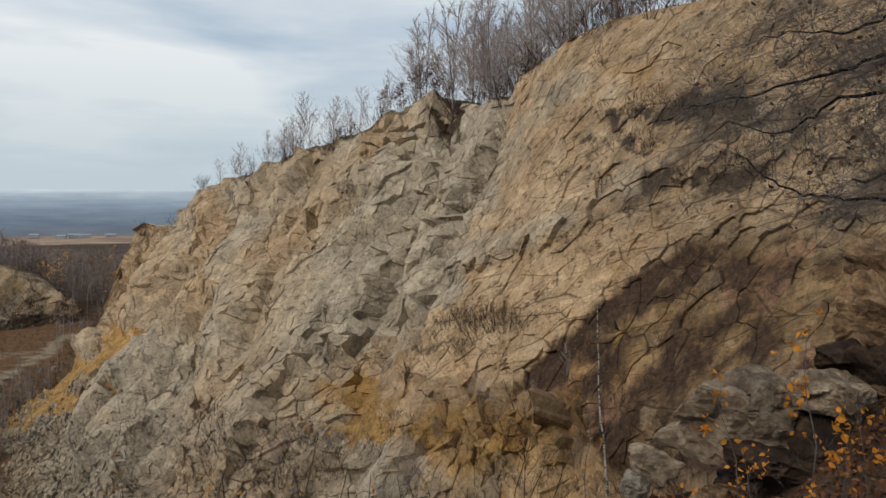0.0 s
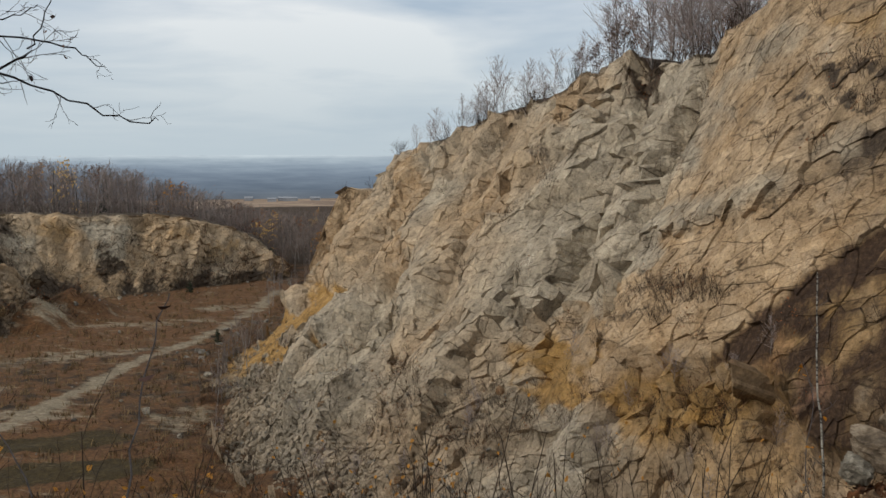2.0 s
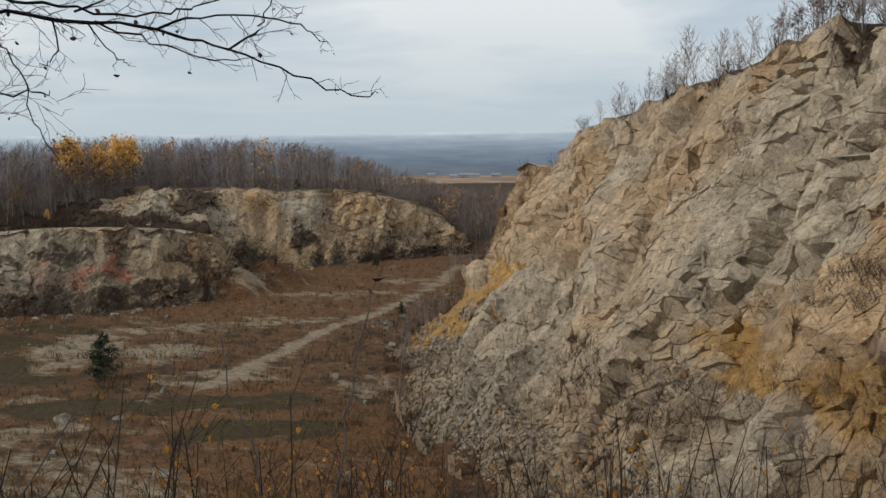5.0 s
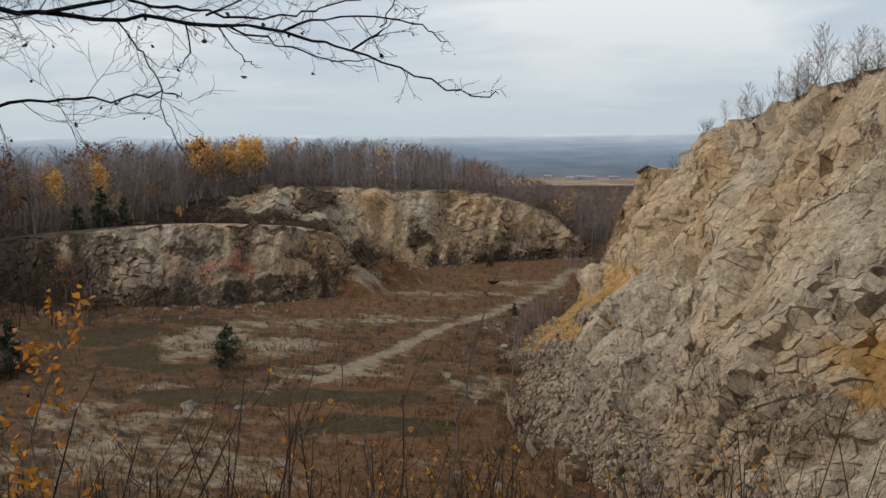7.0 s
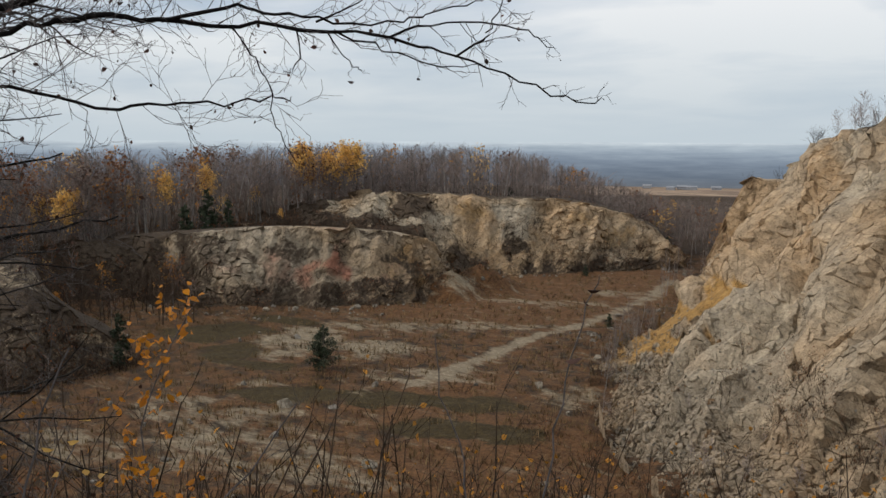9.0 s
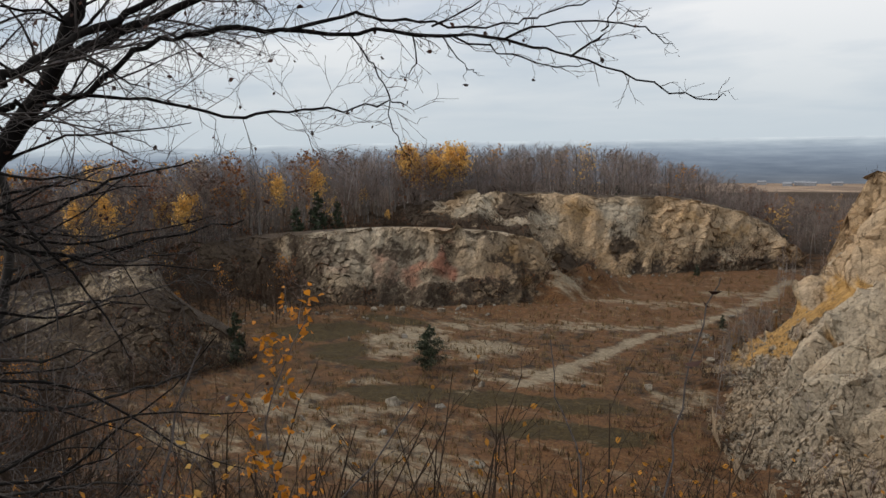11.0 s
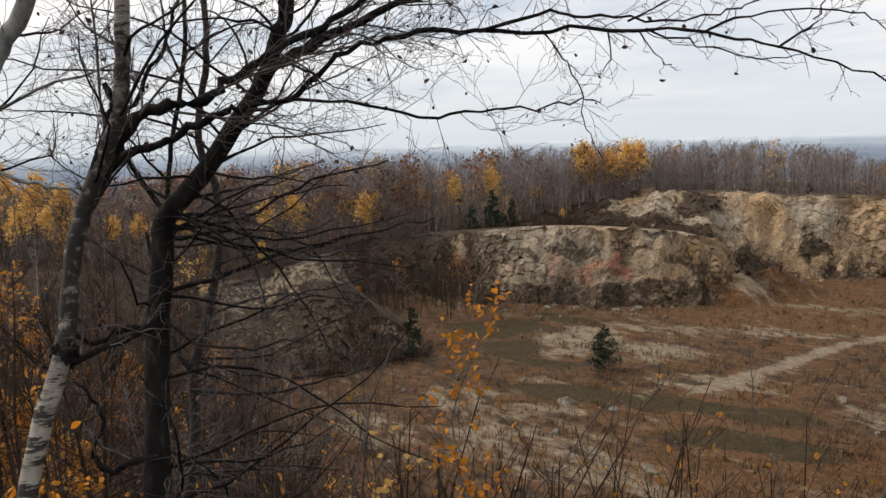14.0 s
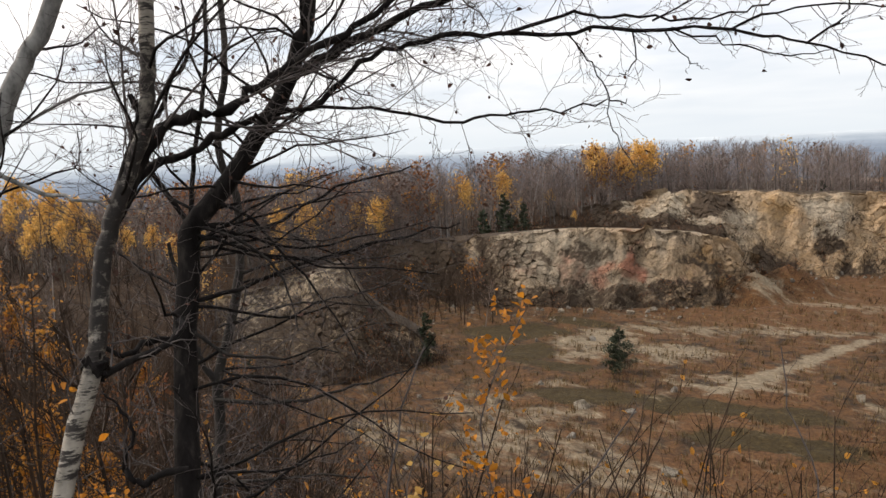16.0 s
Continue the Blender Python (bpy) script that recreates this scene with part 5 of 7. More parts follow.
def fine_line(points, rng, n=4, wob=0.012):
    """A smooth, slightly knobbly line through the given points."""
    p = np.array(points, float)
    out = []
    for i in range(len(p) - 1):
        p0, p1, p2, p3 = p[max(i - 1, 0)], p[i], p[i + 1], p[min(i + 2, len(p) - 1)]
        for t in np.arange(n) / n:
            q = 0.5 * (2 * p1 + (p2 - p0) * t + (2 * p0 - 5 * p1 + 4 * p2 - p3) * t * t + (3 * p1 - p0 - 3 * p2 + p3) * t ** 3)
            out.append(q + rng.normal(size=3) * wob * (1 if i else 0))
    out.append(p[-1])
    return np.array(out)


def near_tree(name, label, trunk, r_low, r_top, limbs, bark, seed, crown_mats, twig_len=0.75, leaf_n=160, levels=3, every=0.115, trunk_twigs=True, leaf_size=0.016, extra=6, low=0):
    rng = np.random.default_rng(seed)
    base = rooted(trunk)
    thing = tagged(new(name), label, "tree")
    line = fine_line(base, rng, 4, 0.003)
    s = Soup()
    r = np.linspace(r_low, r_top, len(line)) * (1 + 0.014 * rng.normal(size=len(line)))
    r[:4] *= np.linspace(1.5, 1.0, 4)
    s.tube(line, r, 12)
    part("trunk", s.mesh("trunk", [bark]), thing)
    crown, tips = Soup(), []
    for pts, ra, rb, tl in limbs:
        ln = fine_line(pts, rng, 4, 0.010)
        b = Soup()
        b.tube(ln, np.linspace(ra, rb, len(ln)) * (1 + 0.09 * rng.normal(size=len(ln))), 8)
        part("limb", b.mesh("limb", [bark if bark is not BIRCH else BARK_DARK]), thing)
        twigs(crown, rng, ln, max(0.5 * (ra + rb) * 0.75, 0.006), levels, every, tl * 1.25, 0, 3, 0.55, 0.02, tips, 0.30, 4, 0.0016, 0.06, 0.95)
    for _ in range(extra):
        k = int(rng.integers(len(line) * 45 // 100, len(line) - 2))
        a = rng.uniform(0, 2 * math.pi)
        ln = wander(rng, line[k], (math.cos(a), math.sin(a), rng.uniform(0.2, 1.0)), rng.uniform(0.7, 1.4), 8, 0.20, 0.03)
        if np.hypot(ln[-1][0], ln[-1][1]) < 3.2:
            continue
        b = Soup()
        b.tube(ln, np.linspace(0.010, 0.0026, len(ln)), 5)
        part("limb", b.mesh("limb", [BARK_DARK]), thing)
        twigs(crown, rng, ln, 0.006, 2, 0.13, 0.55, 0, 3, 0.6, 0.03, tips, 0.25, 4, 0.0016, 0.1)
    for _ in range(low):
        k = int(rng.integers(len(line) * 25 // 100, len(line) * 62 // 100))
        a = rng.uniform(-0.5, 1.9)
        ln = wander(rng, line[k], (math.cos(a), math.sin(a), rng.uniform(-0.25, 0.35)), rng.uniform(0.9, 1.9), 9, 0.17, 0.02)
        b = Soup()
        b.tube(ln, np.linspace(0.011, 0.0025, len(ln)), 6)
        part("limb", b.mesh("limb", [BARK_DARK]), thing)
        twigs(crown, rng, ln, 0.006, 2, 0.11, 0.5, 0, 3, 0.7, 0.02, tips, 0.22, 4, 0.0016, 0.1)
    if trunk_twigs:
        twigs(crown, rng, line[len(line) // 4:], 0.010, 3, 0.22, twig_len * 1.0, 0, 3, 1.1, 0.06, tips, 0.25, 4, 0.0016)
    if tips and leaf_n:
        c = np.array(tips)[rng.integers(0, len(tips), leaf_n)] - np.array([0, 0, 0.02])
        crown.leaves(c, leaf_size, rng, 1)
    part("crown", crown.mesh("crown", crown_mats), thing, "bare dark twigs with a few withered leaves")
    return thing


LONG_LIMB = [(-5.09, 0.89, 29.72), (-5.07, 1.02, 29.89), (-5.03, 1.21, 29.98), (-4.99, 1.37, 30.05), (-4.94, 1.52, 30.12), (-4.88, 1.67, 30.16),
             (-4.80, 1.87, 30.19), (-4.74, 2.00, 30.33), (-4.64, 2.18, 30.45), (-4.47, 2.45, 30.52), (-4.31, 2.71, 30.51), (-4.01, 3.09, 30.50),
             (-3.75, 3.37, 30.49), (-3.48, 3.61, 30.44), (-3.28, 3.78, 30.36), (-3.00, 3.97, 30.24), (-2.70, 4.04, 30.12), (-2.56, 4.07, 30.13)]
near_tree("birch_tree", "white-barked birch with a dark scarred stem at the lookout",
          [(-4.56, 0.42, 28.39), (-4.67, 0.53, 28.73), (-4.72, 0.64, 28.99), (-4.76, 0.69, 29.19), (-4.80, 0.76, 29.55), (-4.80, 0.85, 29.79),
           (-4.79, 0.94, 30.00), (-4.77, 0.99, 30.14), (-4.75, 1.01, 30.36), (-4.72, 1.02, 30.58), (-4.68, 1.02, 31.2), (-4.6, 1.05, 32.6)],
          0.052, 0.032,
          [([(-4.79, 0.80, 29.70), (-4.79, 0.93, 30.07), (-4.77, 0.96, 30.17), (-4.78, 0.93, 30.26)], 0.018, 0.013, 0.2),
           ([(-4.75, 0.67, 28.97), (-4.86, 0.88, 29.02), (-4.95, 1.07, 29.07), (-5.2, 1.2, 29.10)], 0.02, 0.017, 0.3)],
          BIRCH, 11, [TWIG, DEAD_LEAF], 0.5, 30)
birch = bpy.data.objects["birch_tree"]
bm = bmesh.new(); bmesh.ops.create_icosphere(bm, subdivisions=3, radius=1.0)
for q in bm.verts:
    q.co = q.co * (0.058 + 0.030 * noise.noise(q.co * 2.5) + 0.016 * noise.noise(q.co * 7.0))
    q.co.z *= 1.25
    q.co += Vector((-4.735, 0.66, 29.03))
me = bpy.data.meshes.new("burl"); bm.to_mesh(me); bm.free(); me.materials.append(BARK_DARK)
part("burl", me, birch, "black knobbly burl on the stem")
near_tree("dark_tree", "dark leaning bare tree with long spreading limbs at the lookout",
          [(-5.08, 1.09, 28.03), (-5.22, 1.16, 28.45), (-5.33, 1.22, 28.92), (-5.39, 1.29, 29.33), (-5.40, 1.31, 29.54), (-5.38, 1.42, 29.68), (-5.35, 1.55, 29.82),
           (-5.32, 1.66, 29.99), (-5.27, 1.79, 30.18), (-5.21, 1.89, 30.36), (-5.17, 1.95, 30.57), (-5.13, 1.99, 30.69), (-5.05, 2.03, 31.2), (-4.9, 2.2, 32.2)],
          0.085, 0.036,
          [(LONG_LIMB, 0.024, 0.0025, 0.34),
           ([(-3.55, 3.57, 30.46), (-3.39, 3.70, 30.53), (-3.12, 3.92, 30.52), (-2.97, 4.03, 30.47), (-2.88, 4.10, 30.41)], 0.007, 0.002, 0.3),
           ([(-3.30, 3.80, 30.36), (-3.19, 3.88, 30.45), (-3.14, 3.91, 30.51), (-3.08, 3.92, 30.65), (-3.04, 3.93, 30.76)], 0.006, 0.002, 0.3),
           ([(-4.29, 2.70, 30.51), (-4.10, 2.95, 30.58), (-3.98, 3.10, 30.57), (-3.82, 3.30, 30.54), (-3.55, 3.57, 30.53), (-3.39, 3.70, 30.58), (-3.20, 3.84, 30.64), (-3.10, 3.90, 30.70)], 0.01, 0.002, 0.4),
           ([(-3.76, 3.37, 30.49), (-3.66, 3.48, 30.42), (-3.50, 3.64, 30.36), (-3.32, 3.80, 30.31), (-3.20, 3.89, 30.33)], 0.006, 0.002, 0.25),
           ([(-3.89, 3.23, 30.49), (-3.89, 3.25, 30.37), (-3.92, 3.22, 30.28), (-3.95, 3.19, 30.27)], 0.005, 0.002, 0.12),
           ([(-3.79, 3.34, 30.49), (-3.72, 3.43, 30.33), (-3.67, 3.48, 30.29)], 0.004, 0.002, 0.12),
           ([(-3.82, 3.30, 30.53), (-3.69, 3.42, 30.61), (-3.55, 3.53, 30.73)], 0.006, 0.002, 0.35),
           ([(-4.99, 0.90, 29.75), (-4.96, 1.06, 30.07), (-4.92, 1.21, 30.15), (-4.86, 1.41, 30.19), (-4.81, 1.56, 30.29), (-4.74, 1.71, 30.40), (-4.66, 1.89, 30.51),
             (-4.56, 2.07, 30.61), (-4.41, 2.29, 30.77), (-4.2, 2.7, 30.95)], 0.034, 0.012, 0.95),
           ([(-5.14, 1.82, 30.29), (-5.10, 1.90, 30.40), (-4.99, 2.13, 30.53), (-4.83, 2.40, 30.67), (-4.58, 2.78, 30.80), (-4.2, 3.2, 30.9)], 0.036, 0.012, 0.95),
           ([(-4.80, 1.87, 30.19), (-4.69, 2.12, 30.16), (-4.51, 2.47, 30.09), (-4.34, 2.72, 30.11), (-4.16, 2.96, 30.12), (-4.01, 3.14, 30.14), (-3.93, 3.22, 30.15)], 0.010, 0.003, 0.7),
           ([(-4.09, 2.98, 30.49), (-4.01, 3.02, 30.37), (-3.95, 3.06, 30.24), (-3.92, 3.09, 30.08), (-3.91, 3.11, 29.97), (-3.84, 3.17, 29.81)], 0.005, 0.002, 0.16),
           ([(-5.36, 1.25, 29.15), (-5.30, 1.55, 29.22), (-5.15, 1.95, 29.35), (-5.0, 2.35, 29.42), (-4.85, 2.75, 29.5)], 0.016, 0.004, 0.6),
           ([(-5.40, 1.31, 29.50), (-5.25, 1.7, 29.55), (-5.1, 2.1, 29.75), (-4.95, 2.5, 29.85)], 0.014, 0.004, 0.6),
           ([(-5.33, 1.22, 28.95), (-5.2, 1.0, 29.02), (-5.1, 0.85, 28.98), (-5.15, 0.7, 29.1)], 0.02, 0.012, 0.35),
           ([(-5.00, 1.10, 28.35), (-5.03, 0.96, 28.35), (-5.03, 0.87, 28.31), (-5.07, 0.82, 28.38), (-5.09, 0.81, 28.45), (-5.13, 0.87, 28.60), (-5.17, 0.80, 28.72), (-5.20, 0.76, 28.79)], 0.022, 0.005, 0.35)],
          BARK_DARK, 12, [TWIG, DEAD_LEAF], 0.8, 420, 3, 0.115, extra=26, low=26)
near_tree("slender_tree", "thin grey-barked young tree with level side branches",
          [(-7.00, 1.74, 27.15), (-7.19, 1.90, 27.76), (-7.30, 1.94, 28.17), (-7.34, 2.07, 28.52), (-7.38, 2.19, 28.91), (-7.40, 2.25, 29.21), (-7.43, 2.25, 29.64),
           (-7.46, 2.17, 29.86), (-7.46, 2.16, 30.19), (-7.41, 2.23, 30.64), (-7.36, 2.23, 31.02), (-7.3, 2.22, 31.9)],
          0.058, 0.022,
          [([(-7.30, 1.94, 28.17), (-7.35, 1.86, 28.30), (-7.41, 1.80, 28.49), (-7.45, 1.80, 28.75), (-7.5, 1.7, 29.3)], 0.03, 0.016, 0.5),
           ([(-7.25, 1.90, 28.04), (-6.82, 2.30, 28.03), (-6.70, 2.64, 28.06), (-6.54, 3.04, 28.15), (-6.42, 3.33, 28.26)], 0.018, 0.005, 0.5),
           ([(-7.15, 1.80, 27.55), (-6.50, 1.81, 27.62), (-6.36, 2.23, 27.60), (-6.15, 2.69, 27.55)], 0.02, 0.006, 0.5),
           ([(-7.36, 2.1, 28.6), (-7.1, 2.5, 28.75), (-6.8, 2.9, 28.8), (-6.5, 3.3, 28.95)], 0.014, 0.004, 0.5),
           ([(-7.38, 2.2, 29.0), (-7.2, 2.6, 29.1), (-6.95, 3.0, 29.05), (-6.7, 3.4, 29.1)], 0.014, 0.004, 0.5)],
          GREY_BARK, 13, [TWIG, DEAD_LEAF], 0.6, 60, low=8)
near_tree("grey_birch", "grey birch stem leaning beside the lookout",
          [(-5.84, -0.09, 28.05), (-6.06, 0.09, 28.87), (-6.16, 0.31, 29.72), (-6.15, 0.48, 30.16), (-6.13, 0.56, 30.38), (-6.10, 0.67, 30.59), (-6.07, 0.77, 30.76), (-5.9, 1.0, 31.4), (-5.7, 1.2, 32.4)],
          0.075, 0.045,
          [([(-6.15, 0.40, 29.95), (-5.9, 0.65, 29.80), (-5.52, 0.75, 29.78), (-5.49, 0.95, 29.70)], 0.014, 0.006, 0.6),
           ([(-6.16, 0.45, 30.1), (-5.95, 0.8, 30.3), (-5.8, 1.2, 30.45)], 0.013, 0.005, 0.6)],
          PALE_BARK, 14, [TWIG, DEAD_LEAF], 0.7, 40)
near_tree("twin_stem_tree", "slim dark twin-stemmed tree between the birches",
          [(-5.75, 1.33, 28.2), (-5.84, 1.38, 28.8), (-5.87, 1.42, 29.35), (-5.89, 1.48, 29.75), (-5.88, 1.52, 30.03), (-5.84, 1.60, 30.44), (-5.79, 1.62, 30.77), (-5.7, 1.64, 31.4)],
          0.022, 0.012,
          [([(-5.88, 1.45, 29.55), (-5.76, 1.17, 30.01), (-5.68, 1.27, 30.22), (-5.58, 1.38, 30.45), (-5.52, 1.49, 30.72), (-5.35, 1.6, 31.2)], 0.016, 0.008, 0.6)],
          BARK_DARK, 15, [TWIG, DEAD_LEAF], 0.7, 60)
near_tree("overhanging_tree", "bare tree whose dark branches hang before the slab",
          [(3.75, 4.55, 28.4), (3.6, 4.75, 29.3), (3.5, 4.85, 30.0), (3.45, 4.95, 30.7), (3.4, 5.0, 31.6), (3.3, 5.1, 32.8)],
          0.09, 0.05,
          [([(3.46, 4.92, 30.6), (2.90, 5.19, 30.83), (2.70, 5.29, 30.83), (2.49, 5.41, 30.76), (2.23, 5.53, 30.68), (1.91, 5.66, 30.61), (1.61, 5.76, 30.54)], 0.020, 0.003, 0.66),
           ([(3.47, 4.9, 30.45), (2.91, 5.20, 30.71), (2.72, 5.31, 30.62), (2.50, 5.42, 30.58), (2.33, 5.51, 30.45), (2.15, 5.59, 30.38), (1.88, 5.68, 30.46)], 0.019, 0.003, 0.66),
           ([(3.55, 4.8, 29.7), (2.95, 5.22, 30.00), (2.76, 5.33, 29.96), (2.51, 5.45, 29.96), (2.32, 5.53, 29.98), (2.10, 5.62, 30.10), (1.93, 5.68, 30.28)], 0.017, 0.003, 0.66),
           ([(3.44, 4.97, 30.9), (2.96, 5.33, 31.11), (2.77, 5.44, 31.09), (2.58, 5.55, 31.01), (2.33, 5.65, 31.06), (2.08, 5.76, 30.97)], 0.017, 0.003, 0.66)],
          BARK_DARK, 16, [TWIG, DEAD_LEAF], 0.5, 260, 3, 0.062, False, 0.02, 0)


# ---- saplings and shrubs on the slope below the lookout ----
def sapling(name, label, line, r, seed, leaf_mat=None, leaf_n=0, every=0.22, length=0.5, leaf_size=0.045, bark=TWIG):
    rng = np.random.default_rng(seed)
    thing = tagged(new(name), label, "sapling")
    ln = fine_line(rooted(line), rng, 3, 0.008)
    s = Soup(); s.tube(ln, np.linspace(r, r * 0.3, len(ln)), 6)
    part("stem", s.mesh("stem", [bark]), thing)
    c, tips = Soup(), []
    twigs(c, rng, ln, r * 0.5, 2, every, length, 0, 3, 0.8, 0.12, tips, 0.2, 3, 0.0015, 0.3)
    part("crown", c.mesh("crown", [TWIG]), thing)
    if leaf_n:
        lv = Soup()
        tp = np.array(tips + [ln[-1]] * 2)
        tp = tp[np.argsort(-tp[:, 2])][:max(6, int(len(tp) * 0.5))]
        lv.leaves(tp[rng.integers(0, len(tp), leaf_n)] + rng.normal(size=(leaf_n, 3)) * 0.04, leaf_size, rng)
        part("foliage", lv.mesh("foliage", [leaf_mat or GOLD_LEAF]), thing, "last golden autumn leaves")
    return thing


sapling("sapling", "thin bare stem with one withered leaf at its tip", [(-2.89, 4.07, 27.89), (-2.91, 4.25, 28.30), (-2.90, 4.39, 28.67), (-2.86, 4.49, 28.99), (-2.82, 4.55, 29.15)], 0.011, 31, DEAD_LEAF, 3, 0.35, 0.3)
sapling("sapling", "thin bare dark stem among scrub below the lookout", [(-3.21, 3.84, 27.88), (-3.34, 3.92, 28.22), (-3.48, 3.92, 28.47), (-3.56, 3.96, 28.78)], 0.010, 32, None, 0, 0.3, 0.4)
sapling("sapling", "thin bare dark stem leaning over the slope", [(-3.90, 2.65, 28.10), (-3.82, 2.91, 28.34), (-3.78, 3.09, 28.56)], 0.011, 33, None, 0, 0.18, 0.45)
sapling("sapling", "young sapling with bright golden orange leaves", [(-4.77, 2.86, 27.78), (-4.94, 2.90, 28.21), (-4.96, 3.07, 28.59), (-4.93, 3.22, 28.84)], 0.012, 34, GOLD_LEAF, 200, 0.10, 0.5, 0.029)
sapling("sapling", "low sapling with yellowing leaves beside bare scrub", [(-4.55, 2.1, 27.7), (-4.65, 2.2, 28.1), (-4.75, 2.4, 28.35)], 0.010, 35, LEAF_YELLOW, 40, 0.14, 0.5, 0.035)
sapling("sapling", "bare many-twigged sapling on the slope", [(-4.3, 1.75, 27.7), (-4.25, 1.85, 28.2), (-4.3, 2.0, 28.65), (-4.3, 2.15, 28.95)], 0.014, 36, None, 0, 0.10, 0.6)
sapling("sapling", "golden-leaved sapling over the boulders", [(3.35, 7.6, 27.0), (3.4, 7.6, 27.7), (3.3, 7.7, 28.3), (3.35, 7.7, 28.7)], 0.012, 37, GOLD_LEAF, 46, 0.16, 0.55, 0.042)
sapling("sapling", "golden-leaved sapling over the boulders", [(2.75, 7.6, 26.8), (2.7, 7.7, 27.5), (2.55, 7.8, 28.1)], 0.010, 38, GOLD_LEAF, 30, 0.18, 0.5, 0.038)

sapling("birch_sapling", "slim white-stemmed birch sapling before the dark rock", [(2.58, 12.91, 25.2), (2.56, 13.1, 25.9), (2.50, 13.3, 26.6), (2.51, 13.5, 27.3), (2.47, 13.5, 28.2)], 0.028, 39, None, 0, 0.3, 0.6, 0.04, BIRCH)
sapling("sapling", "thin bare brown sapling on the leaf-strewn bank", [(1.5, 8.3, 26.6), (1.45, 8.4, 27.1), (1.5, 8.5, 27.6), (1.4, 8.5, 28.0)], 0.010, 40, GOLD_LEAF, 8, 0.16, 0.5, 0.03)
rp = np.random.default_rng(88)
for i in range(26):
    az, d = (rp.uniform(-29, -12), rp.uniform(7.0, 10.5)) if i < 14 else (rp.uniform(66, 84), rp.uniform(6.0, 9.5))
    x, y, _ = at(az, d)
    z = float(ground_z(x, y))
    h = rp.uniform(0.8, 1.5) if i < 14 else rp.uniform(1.2, 2.4)
    lean = rp.normal(size=2) * 0.15
    sapling("sapling", "thin brown sapling with scattered orange leaves", [(x, y, z + 0.2), (x + lean[0] * 0.5, y + lean[1] * 0.5, z + 0.5 * h), (x + lean[0], y + lean[1], z + h)], 0.009, 400 + i, GOLD_LEAF, int(rp.integers(14, 34)), 0.13, 0.55, 0.034)


def shrub_meshes(seed, height, stems, mats, levels=2, every=0.4, sides=3, leaf_n=0, leaf_size=0.06):
    rng = np.random.default_rng(seed)
    s, tips = Soup(), []
    for _ in range(stems):
        a = rng.uniform(0, 2 * math.pi)
        ln = wander(rng, (0.15 * math.cos(a), 0.15 * math.sin(a), -0.3), (0.35 * math.cos(a), 0.35 * math.sin(a), 1), height * rng.uniform(0.6, 1.1), 5, 0.10, 0.05)
        s.tube(ln, np.linspace(0.013, 0.004, 6) * height / 2.2, sides)
        twigs(s, rng, ln, 0.006 * height / 2.2, levels, every, height * 0.33, 0, sides, 0.7, 0.15, tips, 0.15, 2, 0.0025 * height / 2.2, 0.2)
    st = s.mesh("crown", [mats[0]])
    if not leaf_n:
        return st, None
    lv = Soup()
    tp = np.array(tips)
    lv.leaves(tp[rng.integers(0, len(tp), leaf_n)], leaf_size, rng)
    return st, lv.mesh("foliage", [mats[1]])


def shrub(name, label, meshes, m, group=""):
    thing = tagged(new(name), label, "shrub", group)
    thing.matrix_world = m
    part("crown", meshes[0], thing)
    if meshes[1]:
        part("foliage", meshes[1], thing)
    return thing


rs = np.random.default_rng(77)
SHRUB_TWIG = simple("shrub_twigs", [(0.3, (0.018, 0.012, 0.008)), (0.7, (0.052, 0.033, 0.021))], 3, 2, 0.9, 0.0, spread=0.5)
NEAR_SHRUBS = [shrub_meshes(50 + i, 2.6, 5, [SHRUB_TWIG, LEAF_ORANGE], 2, 0.38, 3, 26 * (i % 2), 0.032) for i in range(4)]
for i in range(224):
    az = rs.uniform(-14, 82) if i < 50 else (rs.uniform(24, 84) if i < 165 else (rs.uniform(-11, 26) if i < 215 else rs.uniform(62, 92)))
    d = rs.uniform(6.0, 26.0) if i < 70 or 165 <= i < 215 else rs.uniform(4.8, 13.0)
    x, y, _ = at(az, d)
    z = float(ground_z(x, y))
    top = 30 + d * math.tan(radians(rs.uniform(-24, -15.5) if i < 130 else (rs.uniform(-19, -9) if i < 165 else (rs.uniform(-21, -13) if i < 215 else rs.uniform(-16, -8)))))
    k = float(np.clip((top - z) / 2.7, 0.5, 2.0))
    shrub("shrub", "bare brown shrub on the slope" if i % 2 == 0 else "bare brown shrub with a few orange leaves", NEAR_SHRUBS[i % 4],
          Matrix.Translation((x, y, z)) @ Euler((0, 0, rs.uniform(0, 6))).to_matrix().to_4x4() @ Matrix.Diagonal((k * 0.8, k * 0.8, k, 1)), "shrubs on the near slope")
for i in range(44):                              # the dark thicket close below the lookout
    az, d = rs.uniform(54, 72), rs.uniform(4.2, 9.0)
    x, y, _ = at(az, d)
    z = float(ground_z(x, y))
    k = float(np.clip((30 + d * math.tan(radians(rs.uniform(-24, -13))) - z) / 2.7, 0.4, 1.3))
    shrub("shrub", "bare many-stemmed shrub close below the lookout", NEAR_SHRUBS[2 * (i % 2)],
          Matrix.Translation((x, y, z)) @ Euler((0, 0, rs.uniform(0, 6))).to_matrix().to_4x4() @ Matrix.Diagonal((k, k, k, 1)), "shrubs on the near slope")


# ---- boulders beside the lookout ----
rb = np.random.default_rng(5)


